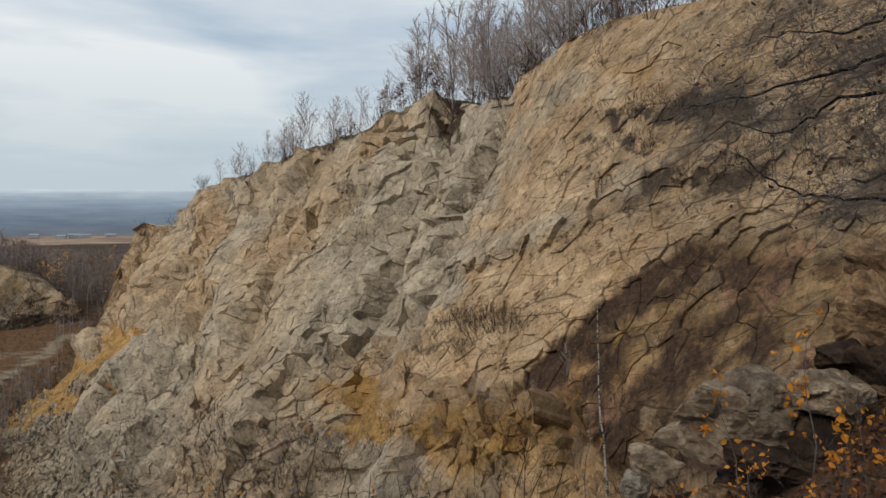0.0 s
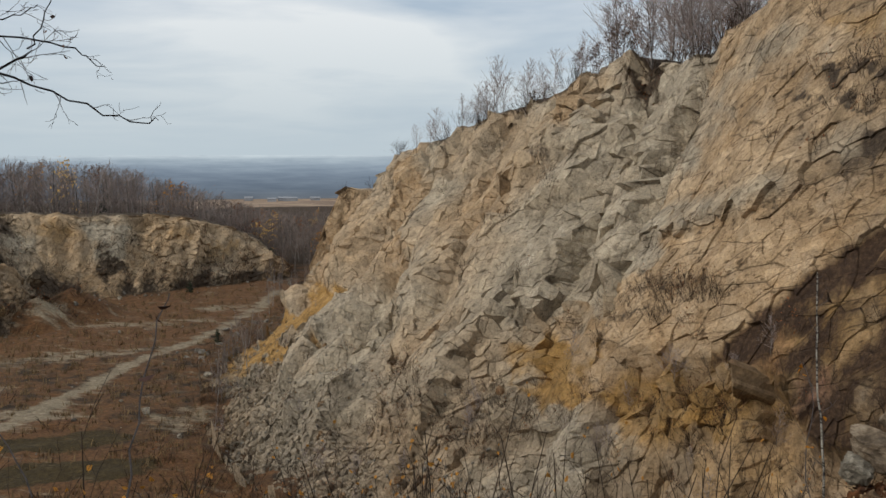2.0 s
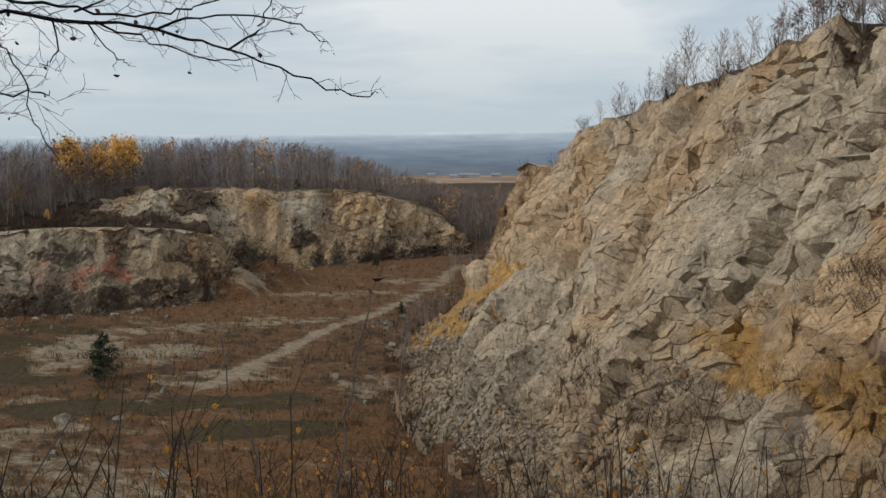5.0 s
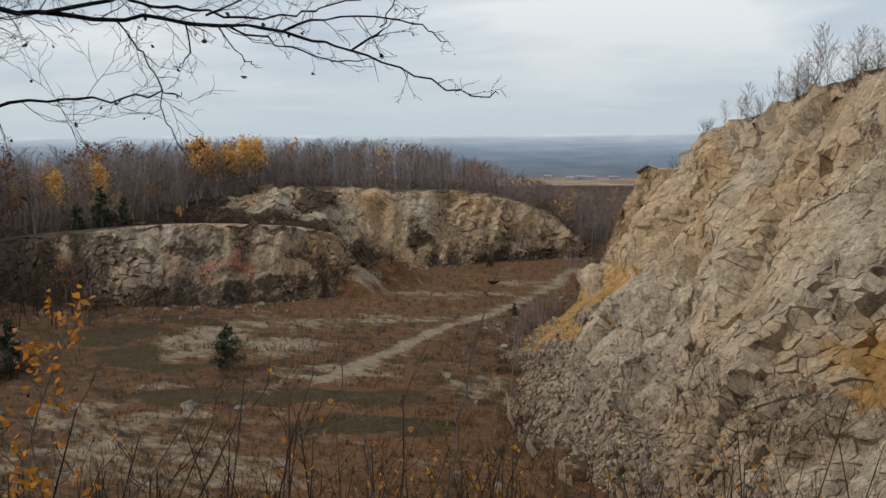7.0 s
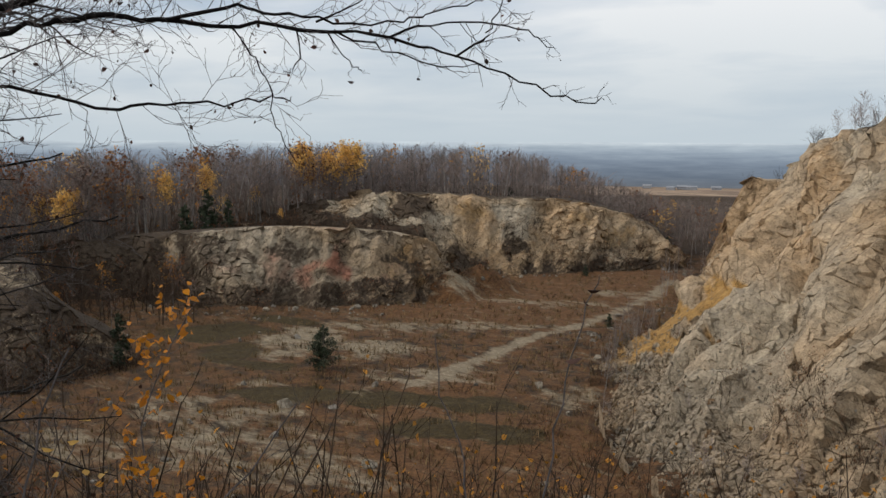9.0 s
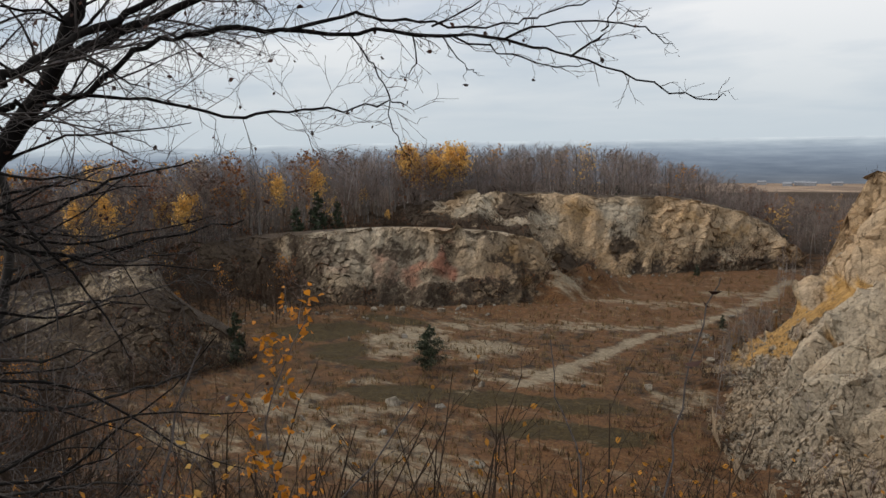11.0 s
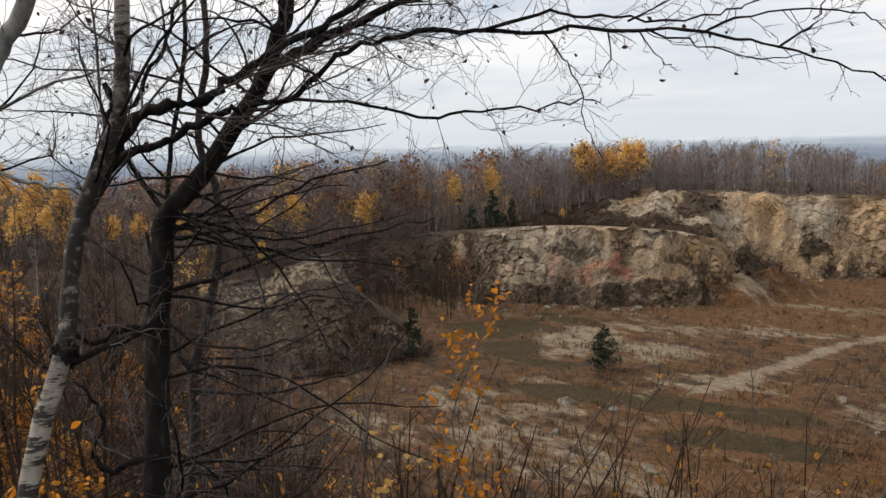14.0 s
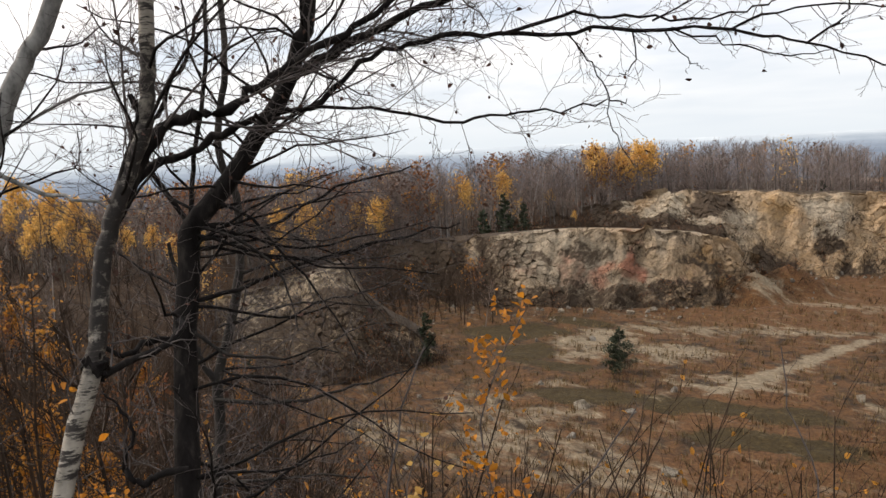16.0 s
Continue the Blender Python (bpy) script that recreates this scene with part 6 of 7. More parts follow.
def boulder(label, az, el, d, sx, sy, sz, mat, seed, turn=0, lean=0):
    rng = np.random.default_rng(seed)
    ob = new("boulder", stone_mesh("boulder", rng, 5 if sx > 0.6 else 4, 12, [mat], (1, 1, 1), 0.0))
    x, y, _ = at(az, d)
    ob.matrix_world = Matrix.Translation((x, y, high(el, d))) @ Euler((radians(lean), radians(lean * 0.6), radians(turn))).to_matrix().to_4x4() @ Matrix.Diagonal((sx, sy, sz, 1))
    return tagged(ob, label, "boulder", "boulders beside the lookout")


boulder("big grey angular boulder with a pale broken edge", -18.5, -14.9, 13, 1.15, 1.0, 0.80, STONE, 1, 20, 15)
boulder("grey weathered boulder leaning on the pile", -21.0, -12.8, 13.3, 0.85, 0.8, 0.62, STONE, 2, 60, -15)
boulder("rounded grey boulder on top of the pile", -24.8, -12.3, 13.2, 0.75, 0.7, 0.5, STONE, 3, 10, 5)
boulder("flat pale block at the foot of the pile", -14.4, -17.7, 12.6, 0.52, 0.45, 0.30, STONE, 4, 35, 8)
boulder("small whitish broken stone", -12.9, -19.2, 12.4, 0.30, 0.28, 0.26, STONE_WHITE, 5, 0, 10)
boulder("flat ochre slab low in the pile", -18.6, -19.6, 12.3, 0.62, 0.55, 0.30, STONE_WARM, 6, 15, 4)
boulder("rusty brown boulder in the pile", -25.4, -16.0, 12.8, 0.85, 0.8, 0.65, STONE_RED, 7, 70, 12)
boulder("rusty brown boulder in the pile", -21.5, -17.2, 12.6, 1.05, 0.8, 0.6, STONE_RED, 8, 30, 12)
boulder("tall pinkish ochre block beside the slab", -27.2, -7.6, 14.5, 0.75, 0.8, 0.75, STONE_WARM, 9, 40, 14)
boulder("ochre block on the rock pile", -27.5, -4.6, 14.8, 0.55, 0.6, 0.5, STONE_WARM, 10, 15, 22)
boulder("rusty flat block under ochre blocks", -25.6, -10.0, 14.2, 0.65, 0.6, 0.42, STONE_RED, 11, 80, 18)
boulder("rusty flat block under ochre blocks", -28.3, -11.2, 14.2, 0.9, 0.9, 0.75, STONE_RED, 12, 25, 10)
rb = np.random.default_rng(5)
for i in range(26):
    az, d = rb.uniform(-31, -13), rb.uniform(8.5, 14.5)
    x, y, _ = at(az, d)
    s = rb.uniform(0.15, 0.55)
    boulder(*(("dark mossy stone half buried in leaf litter",) if i % 2 else ("rusty stone half buried in leaf litter",)), az, math.degrees(math.atan2(float(ground_z(x, y)) + 0.15 * s - 30, d)), d,
            s, s * 0.85, s * 0.65, STONE_RED if i % 2 == 0 else STONE_WARM, 100 + i, rb.uniform(0, 360), rb.uniform(-15, 15))


def build_litter():
    """Fallen leaves and twigs on the bank beside the lookout."""
    rng = np.random.default_rng(606)
    n = 9500
    az, d = np.radians(rng.uniform(-34, 2, n)), 8 + 7 * rng.random(n)
    x, y = -d * np.sin(az), d * np.cos(az)
    s = Soup()
    s.leaves(np.stack([x, y, ground_z(x, y) + rng.uniform(0.0, 0.07, n)], 1), 0.05, rng, 0)
    m = 900
    k = rng.integers(0, n, m)
    a = np.stack([x[k], y[k], ground_z(x[k], y[k])], 1)
    s.sprays(a, a + rng.normal(size=(m, 3)) * np.array([0.3, 0.3, 0.12]) + np.array([0, 0, 0.14]), 0.004, rng, 1)
    tagged(new("leaf_litter", s.mesh("leaf_litter", [LITTER_LEAF, SHRUB_TWIG])), "rusty fallen leaves and twigs on the bank", "leaf litter", kind="stuff")


LITTER_LEAF = simple("fallen_leaves", [(0.3, (0.035, 0.016, 0.008)), (0.7, (0.15, 0.062, 0.024))], 3, 2, 0.9, 0.0, spread=0.7)
build_litter()


# ---- woods ----
def bare_tree_arrays(seed, height, limbs=20, sub=3, leaf_n=0, leaf_mat=2, trunk_mat=0, leaf_size=0.22, spread=0.34, first=0.22, girth=0.009):
    """A middle-distance tree: trunk, limbs, twigs and what leaves are left, as arrays. Materials: 0 trunk, 1 twig, 2 leaf."""
    rng = np.random.default_rng(seed)
    s, tips = Soup(), []
    trunk = wander(rng, (0, 0, -0.6), (0.05 * rng.normal(), 0.05 * rng.normal(), 1), height * 1.02, 6, 0.05, 0.08)
    s.tube(trunk, np.linspace(girth * height, 0.002 * height, 7), 5, trunk_mat)
    for k in range(limbs):
        w = first + (0.97 - first) * (k + rng.random()) / limbs
        i = min(int(w * 6), 5)
        p = trunk[i] + (trunk[i + 1] - trunk[i]) * (w * 6 - i)
        a = rng.uniform(0, 2 * math.pi)
        ln = height * spread * rng.uniform(0.6, 1.1) * (1.25 - w)
        b = wander(rng, p, (math.cos(a), math.sin(a), rng.uniform(0.5, 1.3)), ln * 1.3, 2, 0.18, 0.15)
        s.tube(b, [0.0035 * height, 0.0024 * height, 0.001 * height], 3, 1)
        tips.append(b[-1])
        m = sub * 2 + 1
        q = b[0] + (b[-1] - b[0]) * rng.uniform(0.2, 1.0, (m, 1))
        d = unit(b[-1] - b[0]) + rng.normal(size=(m, 3)) * 0.6 + np.array([0, 0, 0.3])
        e = q + d / np.linalg.norm(d, axis=1)[:, None] * ln * rng.uniform(0.35, 0.85, (m, 1))
        s.sprays(q, e, 0.0021 * height, rng, 1)
        tips.extend(e[::2]); tips.extend((q + e)[1::2] / 2)
    if leaf_n:
        tp = np.array(tips)
        s.leaves(tp[rng.integers(0, len(tp), leaf_n)] + rng.normal(size=(leaf_n, 3)) * 0.03 * height, leaf_size, rng, leaf_mat)
    return s


def conifer_soup(seed, height, leaf_n, wide=0.2, size=0.16):
    rng = np.random.default_rng(seed)
    s = Soup()
    s.tube(np.array([(0, 0, -0.4), (0, 0, height * 0.5), (0.02, 0.02, height)]), [0.014 * height, 0.009 * height, 0.001 * height], 6, 0)
    tips = []
    n = 46
    for k in range(n):
        w = 0.10 + 0.88 * (k + rng.random()) / n
        a = rng.uniform(0, 2 * math.pi)
        ln = height * wide * (1.08 - w) ** 0.7 * min(1, 0.45 + 2.2 * w) * rng.uniform(0.7, 1.2)
        b = wander(rng, (0, 0, w * height), (math.cos(a), math.sin(a), 0.25), ln, 3, 0.12, -0.02)
        s.tube(b, np.linspace(0.004 * height, 0.001 * height, 4), 3, 0)
        m = max(3, int(leaf_n / n * (1.25 - w)))
        c = b[0] + (b[-1] - b[0]) * rng.uniform(0.2, 1.05, (m, 1)) + rng.normal(size=(m, 3)) * ln * 0.12
        s.leaves(c, size, rng, 1, 0.1)
    return s


def scatter(kinds, placed):
    """Many copies of a few forms in one set of arrays. placed: (kind, x, y, z, turn, scale sideways, scale up)."""
    vs, fs, ms, n = [], [], [], 0
    arr = [k.arrays() for k in kinds]
    for k, x, y, z, turn, sx, sz in placed:
        v, f, m = arr[k]
        c, s = math.cos(turn), math.sin(turn)
        w = np.stack([(v[:, 0] * c - v[:, 1] * s) * sx + x, (v[:, 0] * s + v[:, 1] * c) * sx + y, v[:, 2] * sz + z], 1)
        vs.append(w); fs.append(f + n); ms.append(m); n += len(v)
    return np.concatenate(vs), np.concatenate(fs), np.concatenate(ms)


TOP_AZ = [15, 22.2, 25.4, 27.2, 29.8, 32.8, 35.4, 40.7, 44.4, 53, 58, 66, 73, 80, 90, 110]
TOP_EL = [-4.0, -4.6, -3.6, -3.0, -2.1, -1.2, -0.65, -0.5, -0.45, -0.55, -0.65, -1.0, -1.5, -2.1, -2.3, -2]


def build_forest():
    rng = np.random.default_rng(2024)
    H = 12.0
    kinds = [bare_tree_arrays(600 + i, H, 14, 3, 0, 3, 0, 0.2, 0.34 + 0.06 * i) for i in range(3)]                    # grey trunks
    kinds += [bare_tree_arrays(610 + i, H, 13, 3, 0, 3, 0) for i in range(2)]                   # pale birch trunks
    kinds += [bare_tree_arrays(620, H, 12, 3, 140, 3, 0, 0.22), bare_tree_arrays(621, H, 12, 3, 140, 4, 0, 0.22), bare_tree_arrays(622, H, 12, 3, 140, 5, 0, 0.22), bare_tree_arrays(623, H, 12, 3, 120, 6, 0, 0.22)]
    for i in range(2):                                                                           # thicket stems
        kinds.append(bare_tree_arrays(630 + i, H, 12, 3, 0, 3, 0, 0.2, 0.34))
        kinds[-1].m = [np.where(a <= 1, 7, a) for a in kinds[-1].m]
    # slots: 0 trunk, 1 twig, 2 pale trunk, 3 rust, 4 orange, 5 yellow, 6 brown
    for s in kinds[3:5]:
        s.m[0] = np.full(len(s.m[0]), 2)
    placed = []

    def put(az, r, h, kind, cap=None):
        x, y, _ = at(az, r)
        z = float(ground_z(x, y))
        top = 30 + r * math.tan(radians((np.interp(az, TOP_AZ, TOP_EL) if cap is None else cap) + rng.normal() * 0.12))
        h = min(h, top - z)
        if h < 3.5:
            return
        placed.append((kind, x, y, z, rng.uniform(0, 6.28), h / H * rng.uniform(0.85, 1.25), h / H))

    def pick(warmth):
        u = rng.random()
        if u < warmth:
            return int(rng.choice([5, 6, 7, 8], p=[0.42, 0.2, 0.13, 0.25]))
        return int(rng.choice([0, 1, 2, 3, 4], p=[0.2, 0.2, 0.2, 0.2, 0.2]))
    while len(placed) < 980:                                    # the plateau behind the far walls
        az = rng.uniform(23.5, 92)
        front = float(np.interp(az, [23, 26, 31, 36, 42, 46, 52, 58, 66, 92], [226, 222, 213, 207, 206, 208, 196, 184, 178, 170]))
        r = front + 75 * rng.random() ** 1.5
        put(az, r, rng.uniform(12.5, 19), pick(0.06 + 0.26 * float(smooth(44, 64, az))))
    k = len(placed)
    while len(placed) < k + 150:                                # undergrowth along the wood's front
        az = rng.uniform(24, 70)
        put(az, float(np.interp(az, [23, 26, 31, 36, 42, 46, 52, 58, 66, 92], [224, 220, 211, 205, 204, 206, 192, 181, 174, 168])) + rng.uniform(-1, 7), rng.uniform(4, 7.5), pick(0.5) if rng.random() < 0.3 else int(rng.choice([9, 10])))
    k = len(placed)
    while len(placed) < k + 34:                                 # before the spur
        put(rng.uniform(61, 74), rng.uniform(86, 108), rng.uniform(3.6, 6.5), pick(1.0) if rng.random() < 0.2 else int(rng.choice([0, 9, 10])))
    k = len(placed)
    while len(placed) < k + 230:                                 # the wooded gap beside the far outcrop
        put(rng.uniform(16, 26.5), 215 + 300 * rng.random() ** 1.3, rng.uniform(9, 14), pick(0.16))
    k = len(placed)
    while len(placed) < k + 340:                                # the slope round the head of the pit
        az, r = rng.uniform(59, 98), rng.uniform(48, 172)
        x, y, _ = at(az, r)
        if float(pit_distance(x, y)) < 4 or (59 < az < 72.5 and 84 < r < 122):
            continue
        put(az, r, rng.uniform(5, 10) + 4.5 * float(smooth(68, 76, az)) * rng.random(), pick(1.0) if rng.random() < 0.18 else int(rng.choice([9, 10, 10, 3], p=[0.4, 0.3, 0.2, 0.1])))
    k = len(placed)
    while len(placed) < k + 130:                                 # dark growth before the end of the lower wall
        put(rng.uniform(55.5, 67), rng.uniform(140, 176), rng.uniform(5, 10), pick(1.0) if rng.random() < 0.2 else int(rng.choice([9, 10])))
    k = len(placed)
    while len(placed) < k + 480:                                 # scattered trees on the plain
        put(rng.uniform(12, 30), rng.uniform(420, 1060), rng.uniform(10, 15), pick(0.12), -3.75)
    k = len(placed)
    while len(placed) < k + 100:                                # fine stems on the near wooded slope
        put(rng.uniform(70, 95), rng.uniform(40, 120), rng.uniform(6, 10), pick(1.0) if rng.random() < 0.12 else int(rng.choice([9, 10])))
    k = len(placed)
    while len(placed) < k + 80:                                 # thicket below the lookout
        az, r = rng.uniform(69, 98), rng.uniform(14, 50)
        x, y, _ = at(az, r)
        h = min(rng.uniform(4, 8), 30 + r * math.tan(radians(rng.uniform(-9, -4))) - float(ground_z(x, y)))
        if h > 2:
            put(az, r, h, int(rng.choice([9, 10])))
    v, f, m = scatter(kinds, placed)
    me = raw_mesh("forest", v, f, None, [TRUNK_FAR, TWIG_FAR, TRUNK_PALE, LEAF_RUST, LEAF_ORANGE, LEAF_YELLOW, LEAF_BROWN, SCRUB_TWIG], True, m)
    tagged(new("forest"  , me), "autumn wood of mostly bare grey and brown trees", "forest", kind="stuff")


build_forest()


def tree_thing(name, label, soup, mats, m, group=""):
    """A tree of trunk and crown from one soup."""
    v, f, idx = soup.arrays()
    thing = tagged(new(name), label, "tree", group)
    thing.matrix_world = m
    for nm, sel in (("trunk", idx == 0), ("crown", idx > 0)):
        ff = f[sel]
        used, inv = np.unique(ff, return_inverse=True)
        part(nm, raw_mesh(nm, v[used], inv.reshape(-1, 4), None, mats[:1] if nm == "trunk" else mats[1:], True, None if nm == "trunk" else idx[sel] - 1), thing)
    return thing


def stand(az, r, turn=0.0, scale=1.0, wide=1.0, z=None):
    x, y, _ = at(az, r)
    z = float(ground_z(x, y)) if z is None else z
    return Matrix.Translation((x, y, z)) @ Euler((0, 0, turn)).to_matrix().to_4x4() @ Matrix.Diagonal((scale * wide, scale * wide, scale, 1))


def copies(first, spots_, tag=None):
    for m in spots_:
        ob = copy_thing(first, Matrix.Identity(4))
        ob.matrix_world = m


# golden trees standing out of the wood
gold = bare_tree_arrays(640, 12, 22, 3, 850, 2, 0, 0.20, 0.27, 0.52)
GOLDEN = [(48.5, 207, 1.52), (47.8, 209, 1.42), (45.9, 208, 1.54), (45.1, 208, 1.5), (46.9, 209, 1.38), (54.4, 190, 1.15), (51.5, 205, 0.7), (64.5, 182, 1.0), (62.2, 186, 1.0), (59.3, 192, 0.85),
          (27.4, 226, 0.72), (28.2, 224, 0.75), (25.3, 232, 0.78), (24.8, 236, 0.7), (85.2, 158, 1.4), (83.4, 160, 1.35), (87.0, 165, 1.4), (81.6, 170, 1.2), (67.5, 172, 1.25), (63.0, 178, 1.3), (57.0, 186, 1.1), (69.5, 165, 1.2), (85.5, 176, 1.0), (83.8, 170, 1.05), (82.0, 175, 1.0), (80.8, 180, 0.9), (76.3, 150, 0.85), (74.6, 170, 0.8), (70.0, 160, 0.7), (49.8, 190, 0.35), (87.5, 150, 0.9), (84.6, 140, 0.9), (82.8, 150, 0.85), (81.4, 150, 0.8), (79.0, 160, 0.8), (77.6, 165, 0.75)]
gt = tree_thing("golden_tree", "birch in golden yellow autumn leaf at the wood's edge", gold, [TRUNK_FAR, TWIG_FAR, LEAF_YELLOW], stand(*GOLDEN[0][:2], 0.3, GOLDEN[0][2]), "golden trees in the wood")
copies(gt, [stand(a, r, a, s, 0.9) for a, r, s in GOLDEN[1:]])
amber = bare_tree_arrays(641, 8, 18, 3, 900, 2, 0, 0.15, 0.30, 0.12)
AMBER = [(87.0, 62, 1.15), (85.2, 66, 1.0), (88.3, 70, 1.2), (84.0, 88, 1.0), (86.2, 95, 1.1), (79.0, 92, 0.9), (80.5, 80, 0.8), (75.5, 75, 0.7), (73.0, 92, 0.7), (85.0, 40, 0.7), (83.0, 52, 0.7), (79.5, 60, 0.6), (58.5, 178, 0.8), (76.0, 90, 0.6), (81.5, 34, 0.5), (89.5, 38, 0.7), (86.0, 55, 0.8), (78.0, 40, 0.45), (74.0, 48, 0.4), (71.0, 70, 0.5), (82.4, 70, 0.7), (68.5, 140, 0.7), (63.5, 150, 0.7)]
am = tree_thing("amber_tree", "small tree thick with orange autumn leaves", amber, [TRUNK_FAR, TWIG_FAR, LEAF_ORANGE], stand(*AMBER[0][:2], 0.3, AMBER[0][2]), "amber trees on the wooded slope")
copies(am, [stand(a, r, a, s) for a, r, s in AMBER[1:]])

# conifers
pine = conifer_soup(650, 6.0, 9000, 0.36, 0.085)
tree_thing("pine_tree", "small dark green pine alone on the pit floor", pine, [TRUNK_FAR, NEEDLE], stand(47.2, 110, 0, 0.95, 1.3))
dark = conifer_soup(651, 10.0, 1300, 0.24, 0.34)
FIRS = [(55.9, 178, 1.0), (54.5, 180, 0.95), (53.2, 182, 0.7), (34.6, 212, 0.72), (24.3, 214, 0.65), (66.0, 150, 0.8), (60.2, 122, 0.65), (72.0, 112, 0.35)]
fir = tree_thing("spruce_tree", "dark spruce at the edge of the bare wood", dark, [TRUNK_FAR, NEEDLE], stand(*FIRS[0][:2], 0, FIRS[0][2]), "spruces round the quarry")
copies(fir, [stand(a, r, a, s) for a, r, s in FIRS[1:]])
bush = conifer_soup(652, 2.4, 500, 0.36, 0.13)
lj = tree_thing("juniper", "low dark green conifer bush by the track", bush, [TRUNK_FAR, NEEDLE], stand(27.9, 137), "conifer bushes in the pit")
copies(lj, [stand(29.5, 188, 1, 1.1), stand(60.3, 116, 2, 1.5)])

# birches in the gap at the far end of the pit
RIDGE_TWIG = simple("purplish_twigs", [(0.3, (0.21, 0.17, 0.155)), (0.7, (0.36, 0.305, 0.285))], 0.5, 2, 0.9, 0.0, spread=0.5)
bt = [bare_tree_arrays(660 + i, 9, 20, 4, 0, 2, 0, 0.2, 0.2, 0.3) for i in range(3)]
b0 = [tree_thing("bare_birch", "slim white-stemmed bare birch near the far rocks", s, [TRUNK_PALE, TWIG_FAR], stand(21.6 + i, 158 + 6 * i, i, 0.8), "birches at the end of the pit") for i, s in enumerate(bt)]
rg = np.random.default_rng(9)
for i in range(14):
    copies(b0[i % 3], [stand(rg.uniform(20.6, 24.8), rg.uniform(156, 200), rg.uniform(0, 6), rg.uniform(0.5, 1.0))])


# ---- bare trees along the cliff's crest ----
def on_cliff(q, v):
    i = int(np.argmin(np.abs(CLIFF_Q[:, 0] - q)))
    j = int(np.argmin(np.abs(CLIFF_V[0] - v)))
    return CLIFF_P[i, j]


rc = np.random.default_rng(21)
crest = [bare_tree_arrays(670 + i, 8, 26, 5, 0, 2, 0, 0.2, 0.28 if i % 2 else 0.36, 0.10, 0.0065) for i in range(5)]
leafy = bare_tree_arrays(680, 6, 20, 4, 300, 2, 0, 0.14, 0.32, 0.2)
first = [tree_thing("crest_tree", "bare grey-twigged tree on the cliff edge", s, [TRUNK_FAR if i % 2 else TRUNK_PALE, RIDGE_TWIG], Matrix.Translation(Vector(on_cliff(5.2 + 0.25 * i, 1.1))), "bare trees along the cliff edge") for i, s in enumerate(crest)]
lf = tree_thing("oak_scrub", "low oak scrub with withered brown leaves on the crest", leafy, [TRUNK_FAR, RIDGE_TWIG, LEAF_BROWN], Matrix.Translation(Vector(on_cliff(7.0, 1.05))) @ Matrix.Scale(0.75, 4), "oak scrub on the crest")
copies(lf, [Matrix.Translation(Vector(on_cliff(q, v))) @ Matrix.Scale(s, 4) for q, v, s in ((7.25, 1.05, 0.7), (7.45, 1.08, 0.6), (6.75, 1.05, 0.8), (6.3, 0.97, 0.5))])
for i in range(78):
    if i < 38:
        q = rc.uniform(4.1, 7.1); v = rc.choice([1.05, 1.1, 1.2, 1.3, 1.4]); s = rc.uniform(0.95, 1.75)
    elif i < 47:
        q = rc.uniform(3.0, 4.3); v = rc.choice([1.15, 1.2, 1.3]); s = rc.uniform(0.9, 1.4)
    elif i < 70:
        q = rc.uniform(7.1, 9.6); v = rc.choice([1.0, 1.03, 1.08, 1.2]); s = rc.uniform(0.45, 1.15) * (1.0 if q < 9 else 0.7)
    else:
        q = rc.uniform(9.6, 11.0); v = rc.choice([1.03, 1.1]); s = rc.uniform(0.3, 0.55)
    copies(first[int(rc.integers(0, 5))], [Matrix.Translation(Vector(on_cliff(q, v)) - Vector((0, 0, 0.3))) @ Euler((rc.normal() * 0.06, rc.normal() * 0.06, rc.uniform(0, 6))).to_matrix().to_4x4() @ Matrix.Scale(s, 4)])

for i in range(34):                              # bare saplings on the ledges and the foot of the face
    copies(first[i % 5], [Matrix.Translation(Vector(on_cliff(rc.uniform(3.4, 9.5), rc.uniform(0.03, 0.45)))) @ Euler((rc.normal() * 0.08, rc.normal() * 0.08, rc.uniform(0, 6))).to_matrix().to_4x4() @ Matrix.Scale(rc.uniform(0.18, 0.42), 4)])
for i in range(26):                              # birches and bare saplings at the foot of the talus
    copies(b0[i % 3], [Matrix.Translation(Vector(on_cliff(rc.uniform(8.6, 10.9), rc.uniform(0.0, 0.16)))) @ Euler((rc.normal() * 0.05, rc.normal() * 0.05, rc.uniform(0, 6))).to_matrix().to_4x4() @ Matrix.Scale(rc.uniform(0.3, 0.85), 4)])


